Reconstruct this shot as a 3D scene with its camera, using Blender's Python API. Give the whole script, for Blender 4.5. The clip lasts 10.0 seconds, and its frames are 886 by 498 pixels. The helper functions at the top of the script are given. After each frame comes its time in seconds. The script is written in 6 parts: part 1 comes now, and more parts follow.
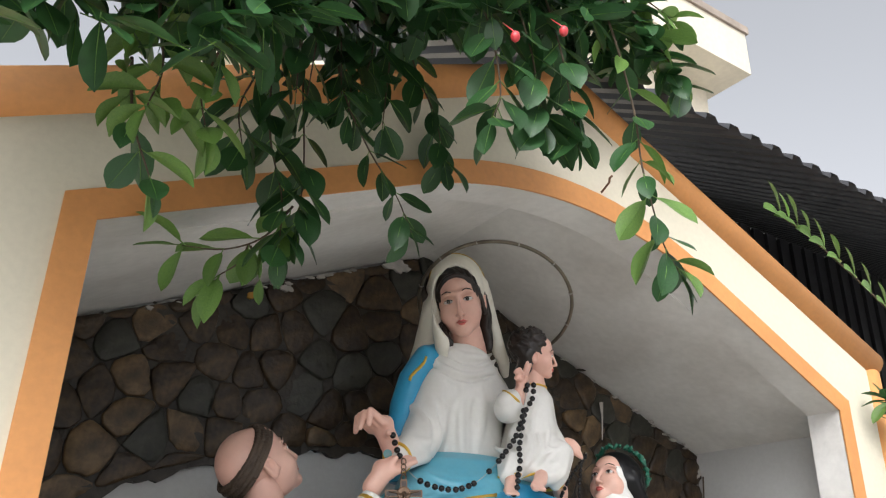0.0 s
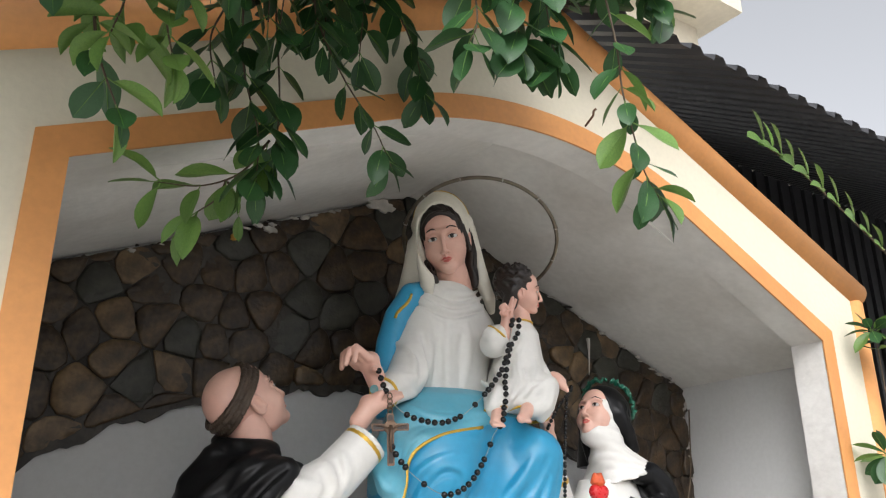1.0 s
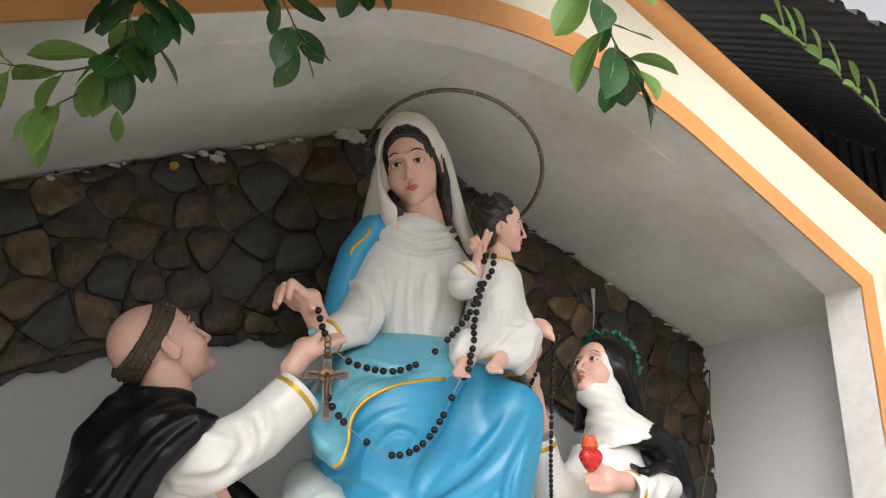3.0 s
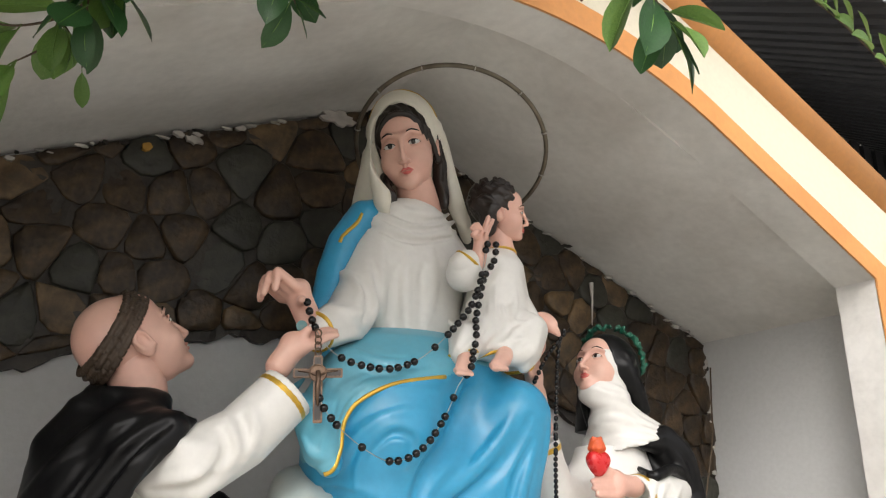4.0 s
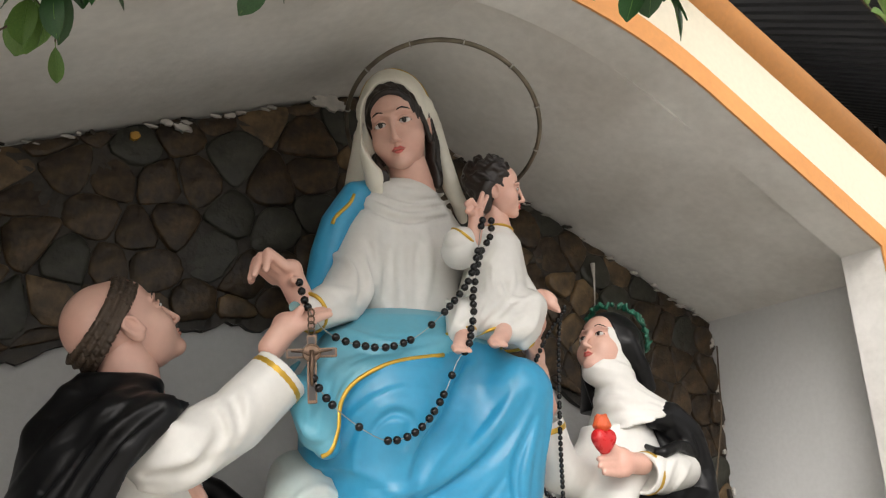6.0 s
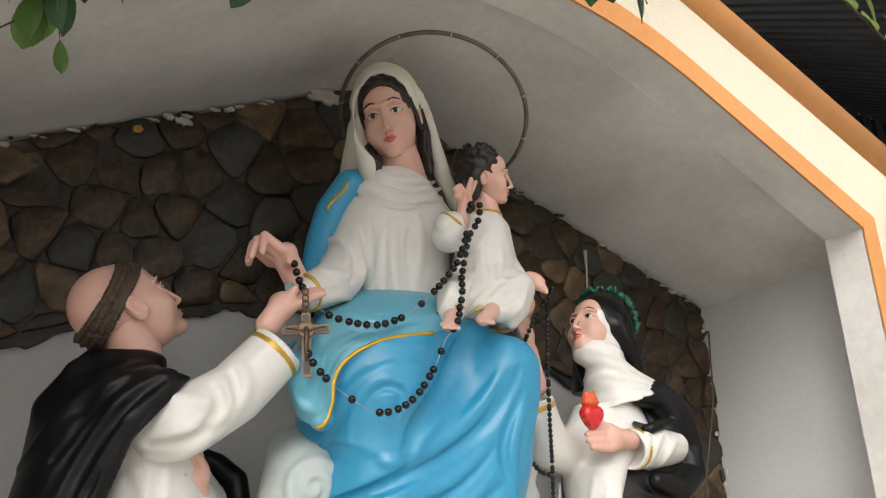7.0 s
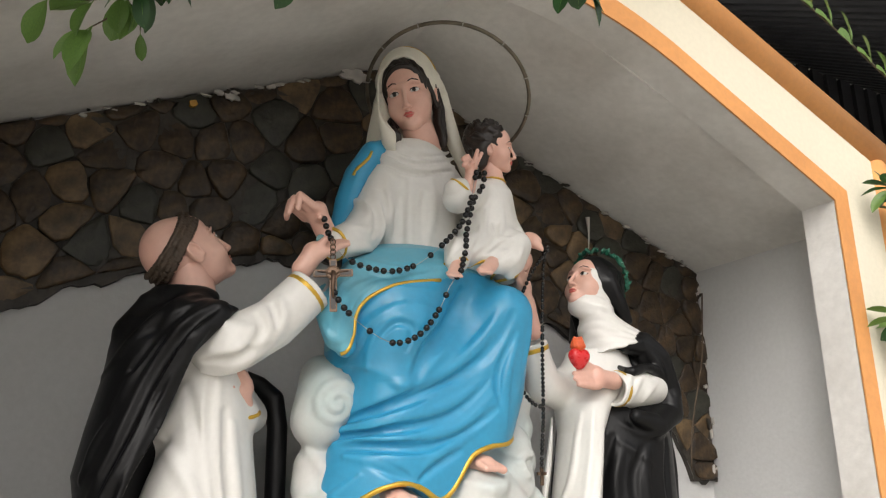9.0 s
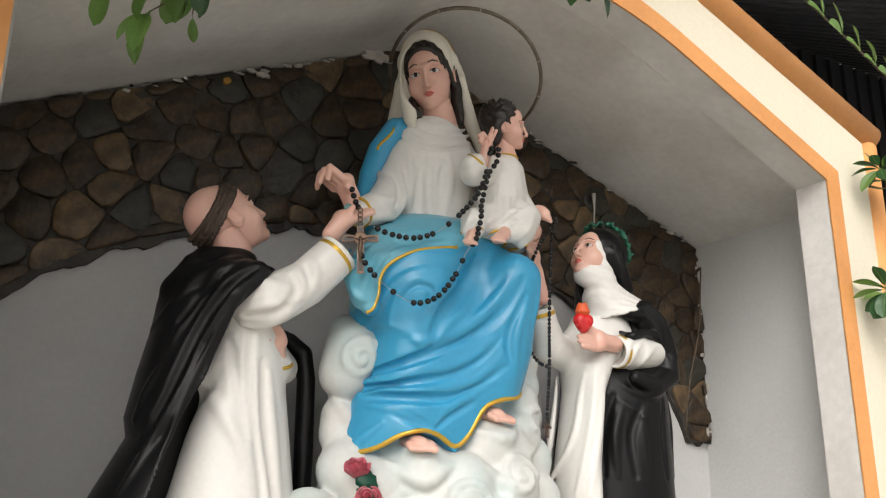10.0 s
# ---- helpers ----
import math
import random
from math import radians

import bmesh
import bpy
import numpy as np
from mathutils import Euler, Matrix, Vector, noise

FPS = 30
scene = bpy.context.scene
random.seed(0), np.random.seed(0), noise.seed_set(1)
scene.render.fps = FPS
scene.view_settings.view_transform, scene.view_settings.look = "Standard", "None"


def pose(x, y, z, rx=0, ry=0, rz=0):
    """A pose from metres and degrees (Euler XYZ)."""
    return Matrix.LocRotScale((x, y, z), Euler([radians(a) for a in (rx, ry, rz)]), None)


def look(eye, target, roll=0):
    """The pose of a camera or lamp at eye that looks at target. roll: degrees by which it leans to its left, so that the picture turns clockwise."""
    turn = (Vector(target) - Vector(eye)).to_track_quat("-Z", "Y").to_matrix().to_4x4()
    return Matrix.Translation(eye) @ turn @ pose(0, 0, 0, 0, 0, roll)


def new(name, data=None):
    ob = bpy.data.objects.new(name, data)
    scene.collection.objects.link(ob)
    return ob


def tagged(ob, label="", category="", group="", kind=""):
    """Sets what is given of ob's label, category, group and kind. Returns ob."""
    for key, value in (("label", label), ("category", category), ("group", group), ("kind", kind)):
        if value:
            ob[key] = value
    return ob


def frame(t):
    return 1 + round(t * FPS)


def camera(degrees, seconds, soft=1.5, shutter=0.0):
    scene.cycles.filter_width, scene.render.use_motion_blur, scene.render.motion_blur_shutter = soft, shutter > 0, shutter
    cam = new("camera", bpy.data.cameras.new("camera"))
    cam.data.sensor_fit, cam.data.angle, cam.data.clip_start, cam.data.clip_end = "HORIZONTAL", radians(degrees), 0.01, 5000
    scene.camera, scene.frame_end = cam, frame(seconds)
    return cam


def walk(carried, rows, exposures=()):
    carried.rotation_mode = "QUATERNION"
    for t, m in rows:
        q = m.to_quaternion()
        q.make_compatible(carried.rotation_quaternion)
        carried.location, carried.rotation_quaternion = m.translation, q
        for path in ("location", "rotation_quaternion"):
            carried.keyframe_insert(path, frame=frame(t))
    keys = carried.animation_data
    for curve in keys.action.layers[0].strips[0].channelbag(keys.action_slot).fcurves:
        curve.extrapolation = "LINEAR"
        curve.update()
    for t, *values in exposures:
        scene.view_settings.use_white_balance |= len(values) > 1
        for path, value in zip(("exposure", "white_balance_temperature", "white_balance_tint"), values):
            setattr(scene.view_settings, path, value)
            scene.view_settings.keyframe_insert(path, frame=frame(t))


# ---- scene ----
cam = camera(58.0, 10.0, soft=1.2)
PATH = [
    (0, (0.053, 0.044, 1.626), (1.063, 1.575, 2.422), 1.1),
    (0.5, (0.068, 0.043, 1.613), (1.102, 1.593, 2.341), 0.5),
    (1, (0.087, 0.05, 1.599), (1.142, 1.609, 2.274), -0.2),
    (1.5, (0.11, 0.069, 1.594), (1.182, 1.637, 2.223), -0.8),
    (2, (0.259, 0.131, 1.576), (1.304, 1.724, 2.185), -0.3),
    (2.5, (0.417, 0.173, 1.573), (1.403, 1.803, 2.181), 0.8),
    (2.7, (0.453, 0.2, 1.577), (1.422, 1.837, 2.194), 0.6),
    (4, (0.521, 0.421, 1.606), (1.548, 2.02, 2.228), 0.0),
    (4.5, (0.553, 0.467, 1.613), (1.599, 2.051, 2.244), -0.5),
    (5, (0.568, 0.481, 1.61), (1.61, 2.069, 2.236), -1.2),
    (5.5, (0.57, 0.472, 1.591), (1.598, 2.071, 2.213), -1.5),
    (7, (0.573, 0.376, 1.495), (1.571, 1.992, 2.123), -2.4),
    (7.5, (0.556, 0.323, 1.455), (1.554, 1.946, 2.061), -2.1),
    (8, (0.535, 0.246, 1.421), (1.521, 1.886, 2.001), -1.5),
    (8.5, (0.513, 0.156, 1.389), (1.471, 1.817, 1.956), -0.9),
    (9, (0.478, 0.074, 1.355), (1.408, 1.752, 1.92), -0.5),
    (9.5, (0.431, 0.015, 1.314), (1.351, 1.706, 1.859), -0.3),
    (10, (0.36, -0.063, 1.274), (1.287, 1.633, 1.788), 0.4),
]
walk(cam, [(t, look(eye, target, roll)) for t, eye, target, roll in PATH],
     exposures=[(0, 0.82, 6300, 11), (2.5, 0.82, 6500, 11), (5, 0.78, 6750, 11), (10, 0.60, 6750, 11)])

# ---- world and light ----
SUN_UP, SUN_TURN = 40.0, 222.0
world = bpy.data.worlds.new("world")
world.use_nodes = True
scene.world = world
wn = world.node_tree
sky = wn.nodes.new("ShaderNodeTexSky")
sky.sky_type = "NISHITA"
sky.sun_disc = False
sky.sun_elevation = radians(SUN_UP)
sky.sun_rotation = radians(SUN_TURN)
sky.air_density, sky.dust_density, sky.ozone_density = 1.0, 6.0, 1.0
grey = wn.nodes.new("ShaderNodeHueSaturation")
grey.inputs["Saturation"].default_value = 0.12
wn.links.new(sky.outputs[0], grey.inputs["Color"])
wn.links.new(grey.outputs[0], wn.nodes["Background"].inputs["Color"])
wn.nodes["Background"].inputs["Strength"].default_value = 0.15
sun_data = bpy.data.lights.new("sun", "SUN")
sun_data.energy, sun_data.angle, sun_data.color = 0.20, radians(60), (1.0, 0.97, 0.92)
sun = new("sun", sun_data)
sun.matrix_world = look((0, 0, 30), (0 - 30 * math.sin(radians(SUN_TURN)) / math.tan(radians(SUN_UP)), 0 - 30 * math.cos(radians(SUN_TURN)) / math.tan(radians(SUN_UP)), 0))


# ---- materials ----
def material(name, base, rough=0.7, metal=0.0, vary=0.12, scale=6.0, fine=60.0, bump=0.15, second=None, amount=0.35, streak=False, coat=0.0, island=0.0, gloss=0.5, thin=0.0):
    """A painted or mineral surface: broad stains and fine grain in colour, roughness and relief."""
    m = bpy.data.materials.new(name)
    m.use_nodes = True
    n, l = m.node_tree.nodes, m.node_tree.links
    b = n["Principled BSDF"]
    b.inputs["Roughness"].default_value, b.inputs["Metallic"].default_value = rough, metal
    b.inputs["Coat Weight"].default_value = coat
    b.inputs["Specular IOR Level"].default_value = gloss
    b.inputs["Coat Roughness"].default_value = 0.2
    co = n.new("ShaderNodeTexCoord")
    mp = n.new("ShaderNodeMapping")
    if streak:
        mp.inputs["Scale"].default_value = (1, 1, 0.22)
    l.new(co.outputs["Object"], mp.inputs[0])
    broad = n.new("ShaderNodeTexNoise")
    broad.inputs["Scale"].default_value, broad.inputs["Detail"].default_value = scale, 6
    grain = n.new("ShaderNodeTexNoise")
    grain.inputs["Scale"].default_value, grain.inputs["Detail"].default_value = fine, 4
    l.new(mp.outputs[0], broad.inputs["Vector"])
    l.new(co.outputs["Object"], grain.inputs["Vector"])
    ramp = n.new("ShaderNodeValToRGB")
    ramp.color_ramp.elements[0].position, ramp.color_ramp.elements[1].position = 0.38, 0.68
    two = second or [c * (1 - vary) for c in base]
    mix = n.new("ShaderNodeMix")
    mix.data_type = "RGBA"
    mix.inputs["A"].default_value, mix.inputs["B"].default_value = (*base, 1), (*two, 1)
    l.new(broad.outputs["Fac"], ramp.inputs[0])
    scalef = n.new("ShaderNodeMath")
    scalef.operation = "MULTIPLY"
    scalef.inputs[1].default_value = amount if second else 1.0
    l.new(ramp.outputs[0], scalef.inputs[0])
    l.new(scalef.outputs[0], mix.inputs["Factor"])
    hsv = n.new("ShaderNodeHueSaturation")
    l.new(mix.outputs["Result"], hsv.inputs["Color"])
    val = n.new("ShaderNodeMapRange")
    val.inputs["From Min"].default_value, val.inputs["From Max"].default_value = 0.3, 0.7
    val.inputs["To Min"].default_value, val.inputs["To Max"].default_value = 1 - vary * 0.5, 1 + vary * 0.5
    l.new(grain.outputs["Fac"], val.inputs[0])
    if island:
        geo = n.new("ShaderNodeNewGeometry")
        info = n.new("ShaderNodeObjectInfo")
        add = n.new("ShaderNodeMath")
        l.new(geo.outputs["Random Per Island"], add.inputs[0])
        l.new(info.outputs["Random"], add.inputs[1])
        rnd = n.new("ShaderNodeMapRange")
        rnd.inputs["From Max"].default_value = 2.0
        rnd.inputs["To Min"].default_value, rnd.inputs["To Max"].default_value = 1 - island, 1 + island
        l.new(add.outputs[0], rnd.inputs[0])
        mul = n.new("ShaderNodeMath")
        mul.operation = "MULTIPLY"
        l.new(val.outputs[0], mul.inputs[0])
        l.new(rnd.outputs[0], mul.inputs[1])
        l.new(mul.outputs[0], hsv.inputs["Value"])
    else:
        l.new(val.outputs[0], hsv.inputs["Value"])
    l.new(hsv.outputs[0], b.inputs["Base Color"])
    if thin:
        tr = n.new("ShaderNodeBsdfTranslucent")
        l.new(hsv.outputs[0], tr.inputs["Color"])
        ms = n.new("ShaderNodeMixShader")
        ms.inputs[0].default_value = thin
        l.new(b.outputs[0], ms.inputs[1])
        l.new(tr.outputs[0], ms.inputs[2])
        l.new(ms.outputs[0], n["Material Output"].inputs["Surface"])
    rr = n.new("ShaderNodeMapRange")
    rr.inputs["To Min"].default_value, rr.inputs["To Max"].default_value = max(0.02, rough - 0.1), min(1, rough + 0.1)
    l.new(grain.outputs["Fac"], rr.inputs[0])
    l.new(rr.outputs[0], b.inputs["Roughness"])
    if bump:
        bp = n.new("ShaderNodeBump")
        bp.inputs["Strength"].default_value, bp.inputs["Distance"].default_value = bump, 0.004
        both = n.new("ShaderNodeMath")
        l.new(broad.outputs["Fac"], both.inputs[0])
        l.new(grain.outputs["Fac"], both.inputs[1])
        l.new(both.outputs[0], bp.inputs["Height"])
        l.new(bp.outputs[0], b.inputs["Normal"])
    return m


CREAM = material("cream_paint", (0.68, 0.63, 0.50), 0.75, vary=0.06, scale=2.5, second=(0.56, 0.50, 0.38), amount=0.35, streak=True, bump=0.25)
ORANGE = material("orange_paint", (0.66, 0.30, 0.10), 0.6, vary=0.1, scale=5, second=(0.52, 0.22, 0.07), amount=0.5, bump=0.2)
WHITEWASH = material("whitewashed_plaster", (0.70, 0.685, 0.655), 0.85, vary=0.10, scale=2.2, second=(0.46, 0.435, 0.40), amount=0.7, bump=0.45, fine=35)
GREYWALL = material("grey_painted_plaster", (0.56, 0.56, 0.555), 0.85, vary=0.06, scale=2.0, second=(0.46, 0.46, 0.45), amount=0.4, bump=0.3)
CONCRETE = material("concrete", (0.36, 0.35, 0.33), 0.9, vary=0.2, scale=3, bump=0.5)
YARD = material("weathered_yard_concrete", (0.42, 0.405, 0.375), 0.9, vary=0.2, scale=3, bump=0.5)
MORTAR = material("dark_mortar", (0.024, 0.020, 0.016), 0.6, vary=0.4, scale=14, second=(0.075, 0.062, 0.048), amount=0.5, bump=0.9)
STONE = material("dark_varnished_stone", (0.020, 0.014, 0.009), 0.42, vary=0.6, scale=14, second=(0.092, 0.057, 0.028), amount=0.75, bump=1.0, fine=50, island=0.5, gloss=0.38)
STONE_TAN = material("tan_stone", (0.15, 0.095, 0.045), 0.5, vary=0.5, scale=18, second=(0.030, 0.021, 0.012), amount=0.95, bump=0.9, fine=45, island=0.3)
STONE_GREEN = material("green_grey_stone", (0.021, 0.021, 0.015), 0.5, vary=0.45, scale=18, second=(0.052, 0.050, 0.036), amount=0.6, bump=0.9, fine=45, island=0.3)
LIME = material("lime_splash", (0.55, 0.52, 0.48), 0.9, vary=0.3, scale=30, bump=0.5)
ROOFING = material("dark_roof_sheet", (0.035, 0.036, 0.04), 0.55, vary=0.25, scale=2, bump=0.1)
SKIN = material("painted_skin", (0.70, 0.43, 0.34), 0.42, vary=0.06, scale=9, second=(0.66, 0.34, 0.27), amount=0.6, bump=0.04, coat=0.12)
HAIR = material("painted_dark_hair", (0.016, 0.009, 0.006), 0.36, vary=0.4, scale=30, bump=0.5)
HAIR_BROWN = material("painted_brown_hair", (0.065, 0.042, 0.026), 0.55, vary=0.4, scale=30, bump=0.6)
WHITE = material("white_gloss_paint", (0.70, 0.685, 0.65), 0.36, vary=0.05, scale=5, second=(0.66, 0.645, 0.60), amount=0.4, bump=0.06, coat=0.15)
VEIL = material("cream_veil_paint", (0.78, 0.745, 0.64), 0.45, vary=0.06, scale=7, second=(0.60, 0.57, 0.49), amount=0.5, bump=0.06)
BLUE = material("blue_gloss_paint", (0.028, 0.29, 0.50), 0.36, vary=0.08, scale=6, second=(0.022, 0.235, 0.42), amount=0.4, bump=0.06, coat=0.2)
PALEBLUE = material("pale_blue_paint", (0.085, 0.36, 0.49), 0.4, vary=0.08, scale=6, second=(0.20, 0.45, 0.53), amount=0.5, bump=0.06, coat=0.1)
BLACK = material("black_gloss_paint", (0.0035, 0.0035, 0.004), 0.38, vary=0.3, scale=8, second=(0.006, 0.006, 0.0065), amount=0.5, bump=0.08, gloss=0.25)
GOLD = material("gold_paint", (0.62, 0.38, 0.05), 0.32, metal=0.55, vary=0.15, scale=30, bump=0.1)
CLOUD = material("cloud_paint", (0.56, 0.55, 0.52), 0.5, vary=0.06, scale=4, second=(0.42, 0.58, 0.58), amount=0.55, bump=0.08)
RED = material("red_gloss_paint", (0.62, 0.018, 0.02), 0.28, vary=0.1, scale=10, bump=0.05, coat=0.3)
FLAME = material("orange_red_paint", (0.70, 0.11, 0.03), 0.4, vary=0.2, scale=25, bump=0.2)
LIPS = material("lip_paint", (0.60, 0.13, 0.11), 0.35, vary=0.05, bump=0.0)
LIPS_PALE = material("pale_lip_paint", (0.60, 0.27, 0.21), 0.4, vary=0.05, bump=0.0)
EYEWHITE = material("eye_white_paint", (0.62, 0.60, 0.58), 0.3, vary=0.03, bump=0.0)
DARK = material("dark_brown_paint", (0.02, 0.013, 0.01), 0.35, vary=0.1, bump=0.0)
IRIS = material("dark_iris_paint", (0.022, 0.017, 0.015), 0.22, vary=0.1, bump=0.0, coat=0.3)
BEAD = material("black_bead", (0.003, 0.003, 0.0035), 0.22, vary=0.2, bump=0.0, gloss=0.4)
CHAIN = material("chain_steel", (0.45, 0.43, 0.40), 0.35, metal=1.0, vary=0.2, bump=0.0)
BRONZE = material("aged_bronze", (0.17, 0.11, 0.075), 0.42, metal=0.75, vary=0.35, scale=40, second=(0.06, 0.04, 0.03), amount=0.6, bump=0.3)
HALO_METAL = material("tarnished_halo_metal", (0.20, 0.17, 0.13), 0.4, metal=0.85, vary=0.4, scale=30, second=(0.07, 0.06, 0.045), amount=0.7, bump=0.3)
LEAF = material("glossy_leaf", (0.032, 0.095, 0.028), 0.36, vary=0.25, scale=25, second=(0.02, 0.06, 0.02), amount=0.5, bump=0.15, island=0.45, thin=0.22)
LEAF_LIGHT = material("young_leaf", (0.15, 0.27, 0.06), 0.38, vary=0.25, scale=25, second=(0.10, 0.20, 0.05), amount=0.5, bump=0.15, island=0.3, thin=0.3)
TWIG = material("brown_twig", (0.10, 0.07, 0.045), 0.8, vary=0.3, scale=40, bump=0.5)
BERRY = material("red_berry", (0.60, 0.05, 0.06), 0.3, vary=0.1, bump=0.0, coat=0.2)
ROSE = material("pink_rose_paint", (0.82, 0.26, 0.32), 0.4, vary=0.15, scale=20, bump=0.1)
ROSELEAF = material("dark_green_paint", (0.01, 0.10, 0.06), 0.35, vary=0.2, scale=25, bump=0.2)
RUST = material("rusty_iron", (0.16, 0.08, 0.04), 0.8, vary=0.4, scale=40, bump=0.4)


# ---- mesh helpers ----
def mesh_object(name, bm, mats, parent=None, label=""):
    me = bpy.data.meshes.new(name)
    bm.to_mesh(me)
    bm.free()
    for m in (mats if isinstance(mats, (list, tuple)) else [mats]):
        me.materials.append(m)
    ob = new(name, me)
    if parent:
        ob.parent = parent
    if label:
        ob["label"] = label
    return ob


def part(name, bm, mats, parent, label=""):
    return mesh_object(name, bm, mats, parent, label)


def shade_smooth(ob):
    ob.data.polygons.foreach_set("use_smooth", [True] * len(ob.data.polygons))
    ob.data.update()
    return ob


def box(bm, x0, x1, y0, y1, z0, z1, mat=0):
    vs = [bm.verts.new((x, y, z)) for z in (z0, z1) for y in (y0, y1) for x in (x0, x1)]
    for q in ((0, 2, 3, 1), (4, 5, 7, 6), (0, 1, 5, 4), (2, 6, 7, 3), (0, 4, 6, 2), (1, 3, 7, 5)):
        bm.faces.new([vs[i] for i in q]).material_index = mat


def slab(bm, outline, y0, y1, mat=0):
    """A flat outline in x and z, given thickness from y0 to y1."""
    a = [bm.verts.new((x, y0, z)) for x, z in outline]
    b = [bm.verts.new((x, y1, z)) for x, z in outline]
    f = bm.faces.new(a)
    g = bm.faces.new(list(reversed(b)))
    n = len(a)
    sides = [bm.faces.new((a[i], b[i], b[(i + 1) % n], a[(i + 1) % n])) for i in range(n)]
    for h in (f, g, *sides):
        h.material_index = mat
    bmesh.ops.triangulate(bm, faces=[f, g])
    return sides


def tube_bm(bm, pts, radii, seg=8, mat=0, close=False):
    """A round rod along points; radii one or many."""
    pts = [Vector(p) for p in pts]
    n = len(pts)
    rad = radii if isinstance(radii, (list, tuple)) else [radii] * n
    rings = []
    ref = None
    for i, p in enumerate(pts):
        if close:
            d = pts[(i + 1) % n] - pts[i - 1]
        else:
            d = pts[min(i + 1, n - 1)] - pts[max(i - 1, 0)]
        d.normalize()
        if ref is None:
            ref = d.orthogonal().normalized()
        ref = (ref - d * ref.dot(d)).normalized()
        side = d.cross(ref)
        rings.append([bm.verts.new(p + (ref * math.cos(a) + side * math.sin(a)) * rad[i]) for a in [2 * math.pi * k / seg for k in range(seg)]])
    for i in range(n if close else n - 1):
        r, s = rings[i], rings[(i + 1) % n]
        for k in range(seg):
            f = bm.faces.new((r[k], r[(k + 1) % seg], s[(k + 1) % seg], s[k]))
            f.smooth, f.material_index = True, mat
    if not close:
        bm.faces.new(list(reversed(rings[0]))).material_index = mat
        bm.faces.new(rings[-1]).material_index = mat


def spline(pts, n):
    """n points along a smooth line through the points given."""
    p = [np.array(q, float) for q in pts]
    p = [2 * p[0] - p[1]] + p + [2 * p[-1] - p[-2]]
    out = []
    for k in range(n):
        u = k / (n - 1) * (len(p) - 3)
        i = min(int(u), len(p) - 4)
        t = u - i
        a, b, c, d = p[i:i + 4]
        out.append(tuple(0.5 * (2 * b + (c - a) * t + (2 * a - 5 * b + 4 * c - d) * t * t + (3 * b - a - 3 * c + d) * t ** 3)))
    return out


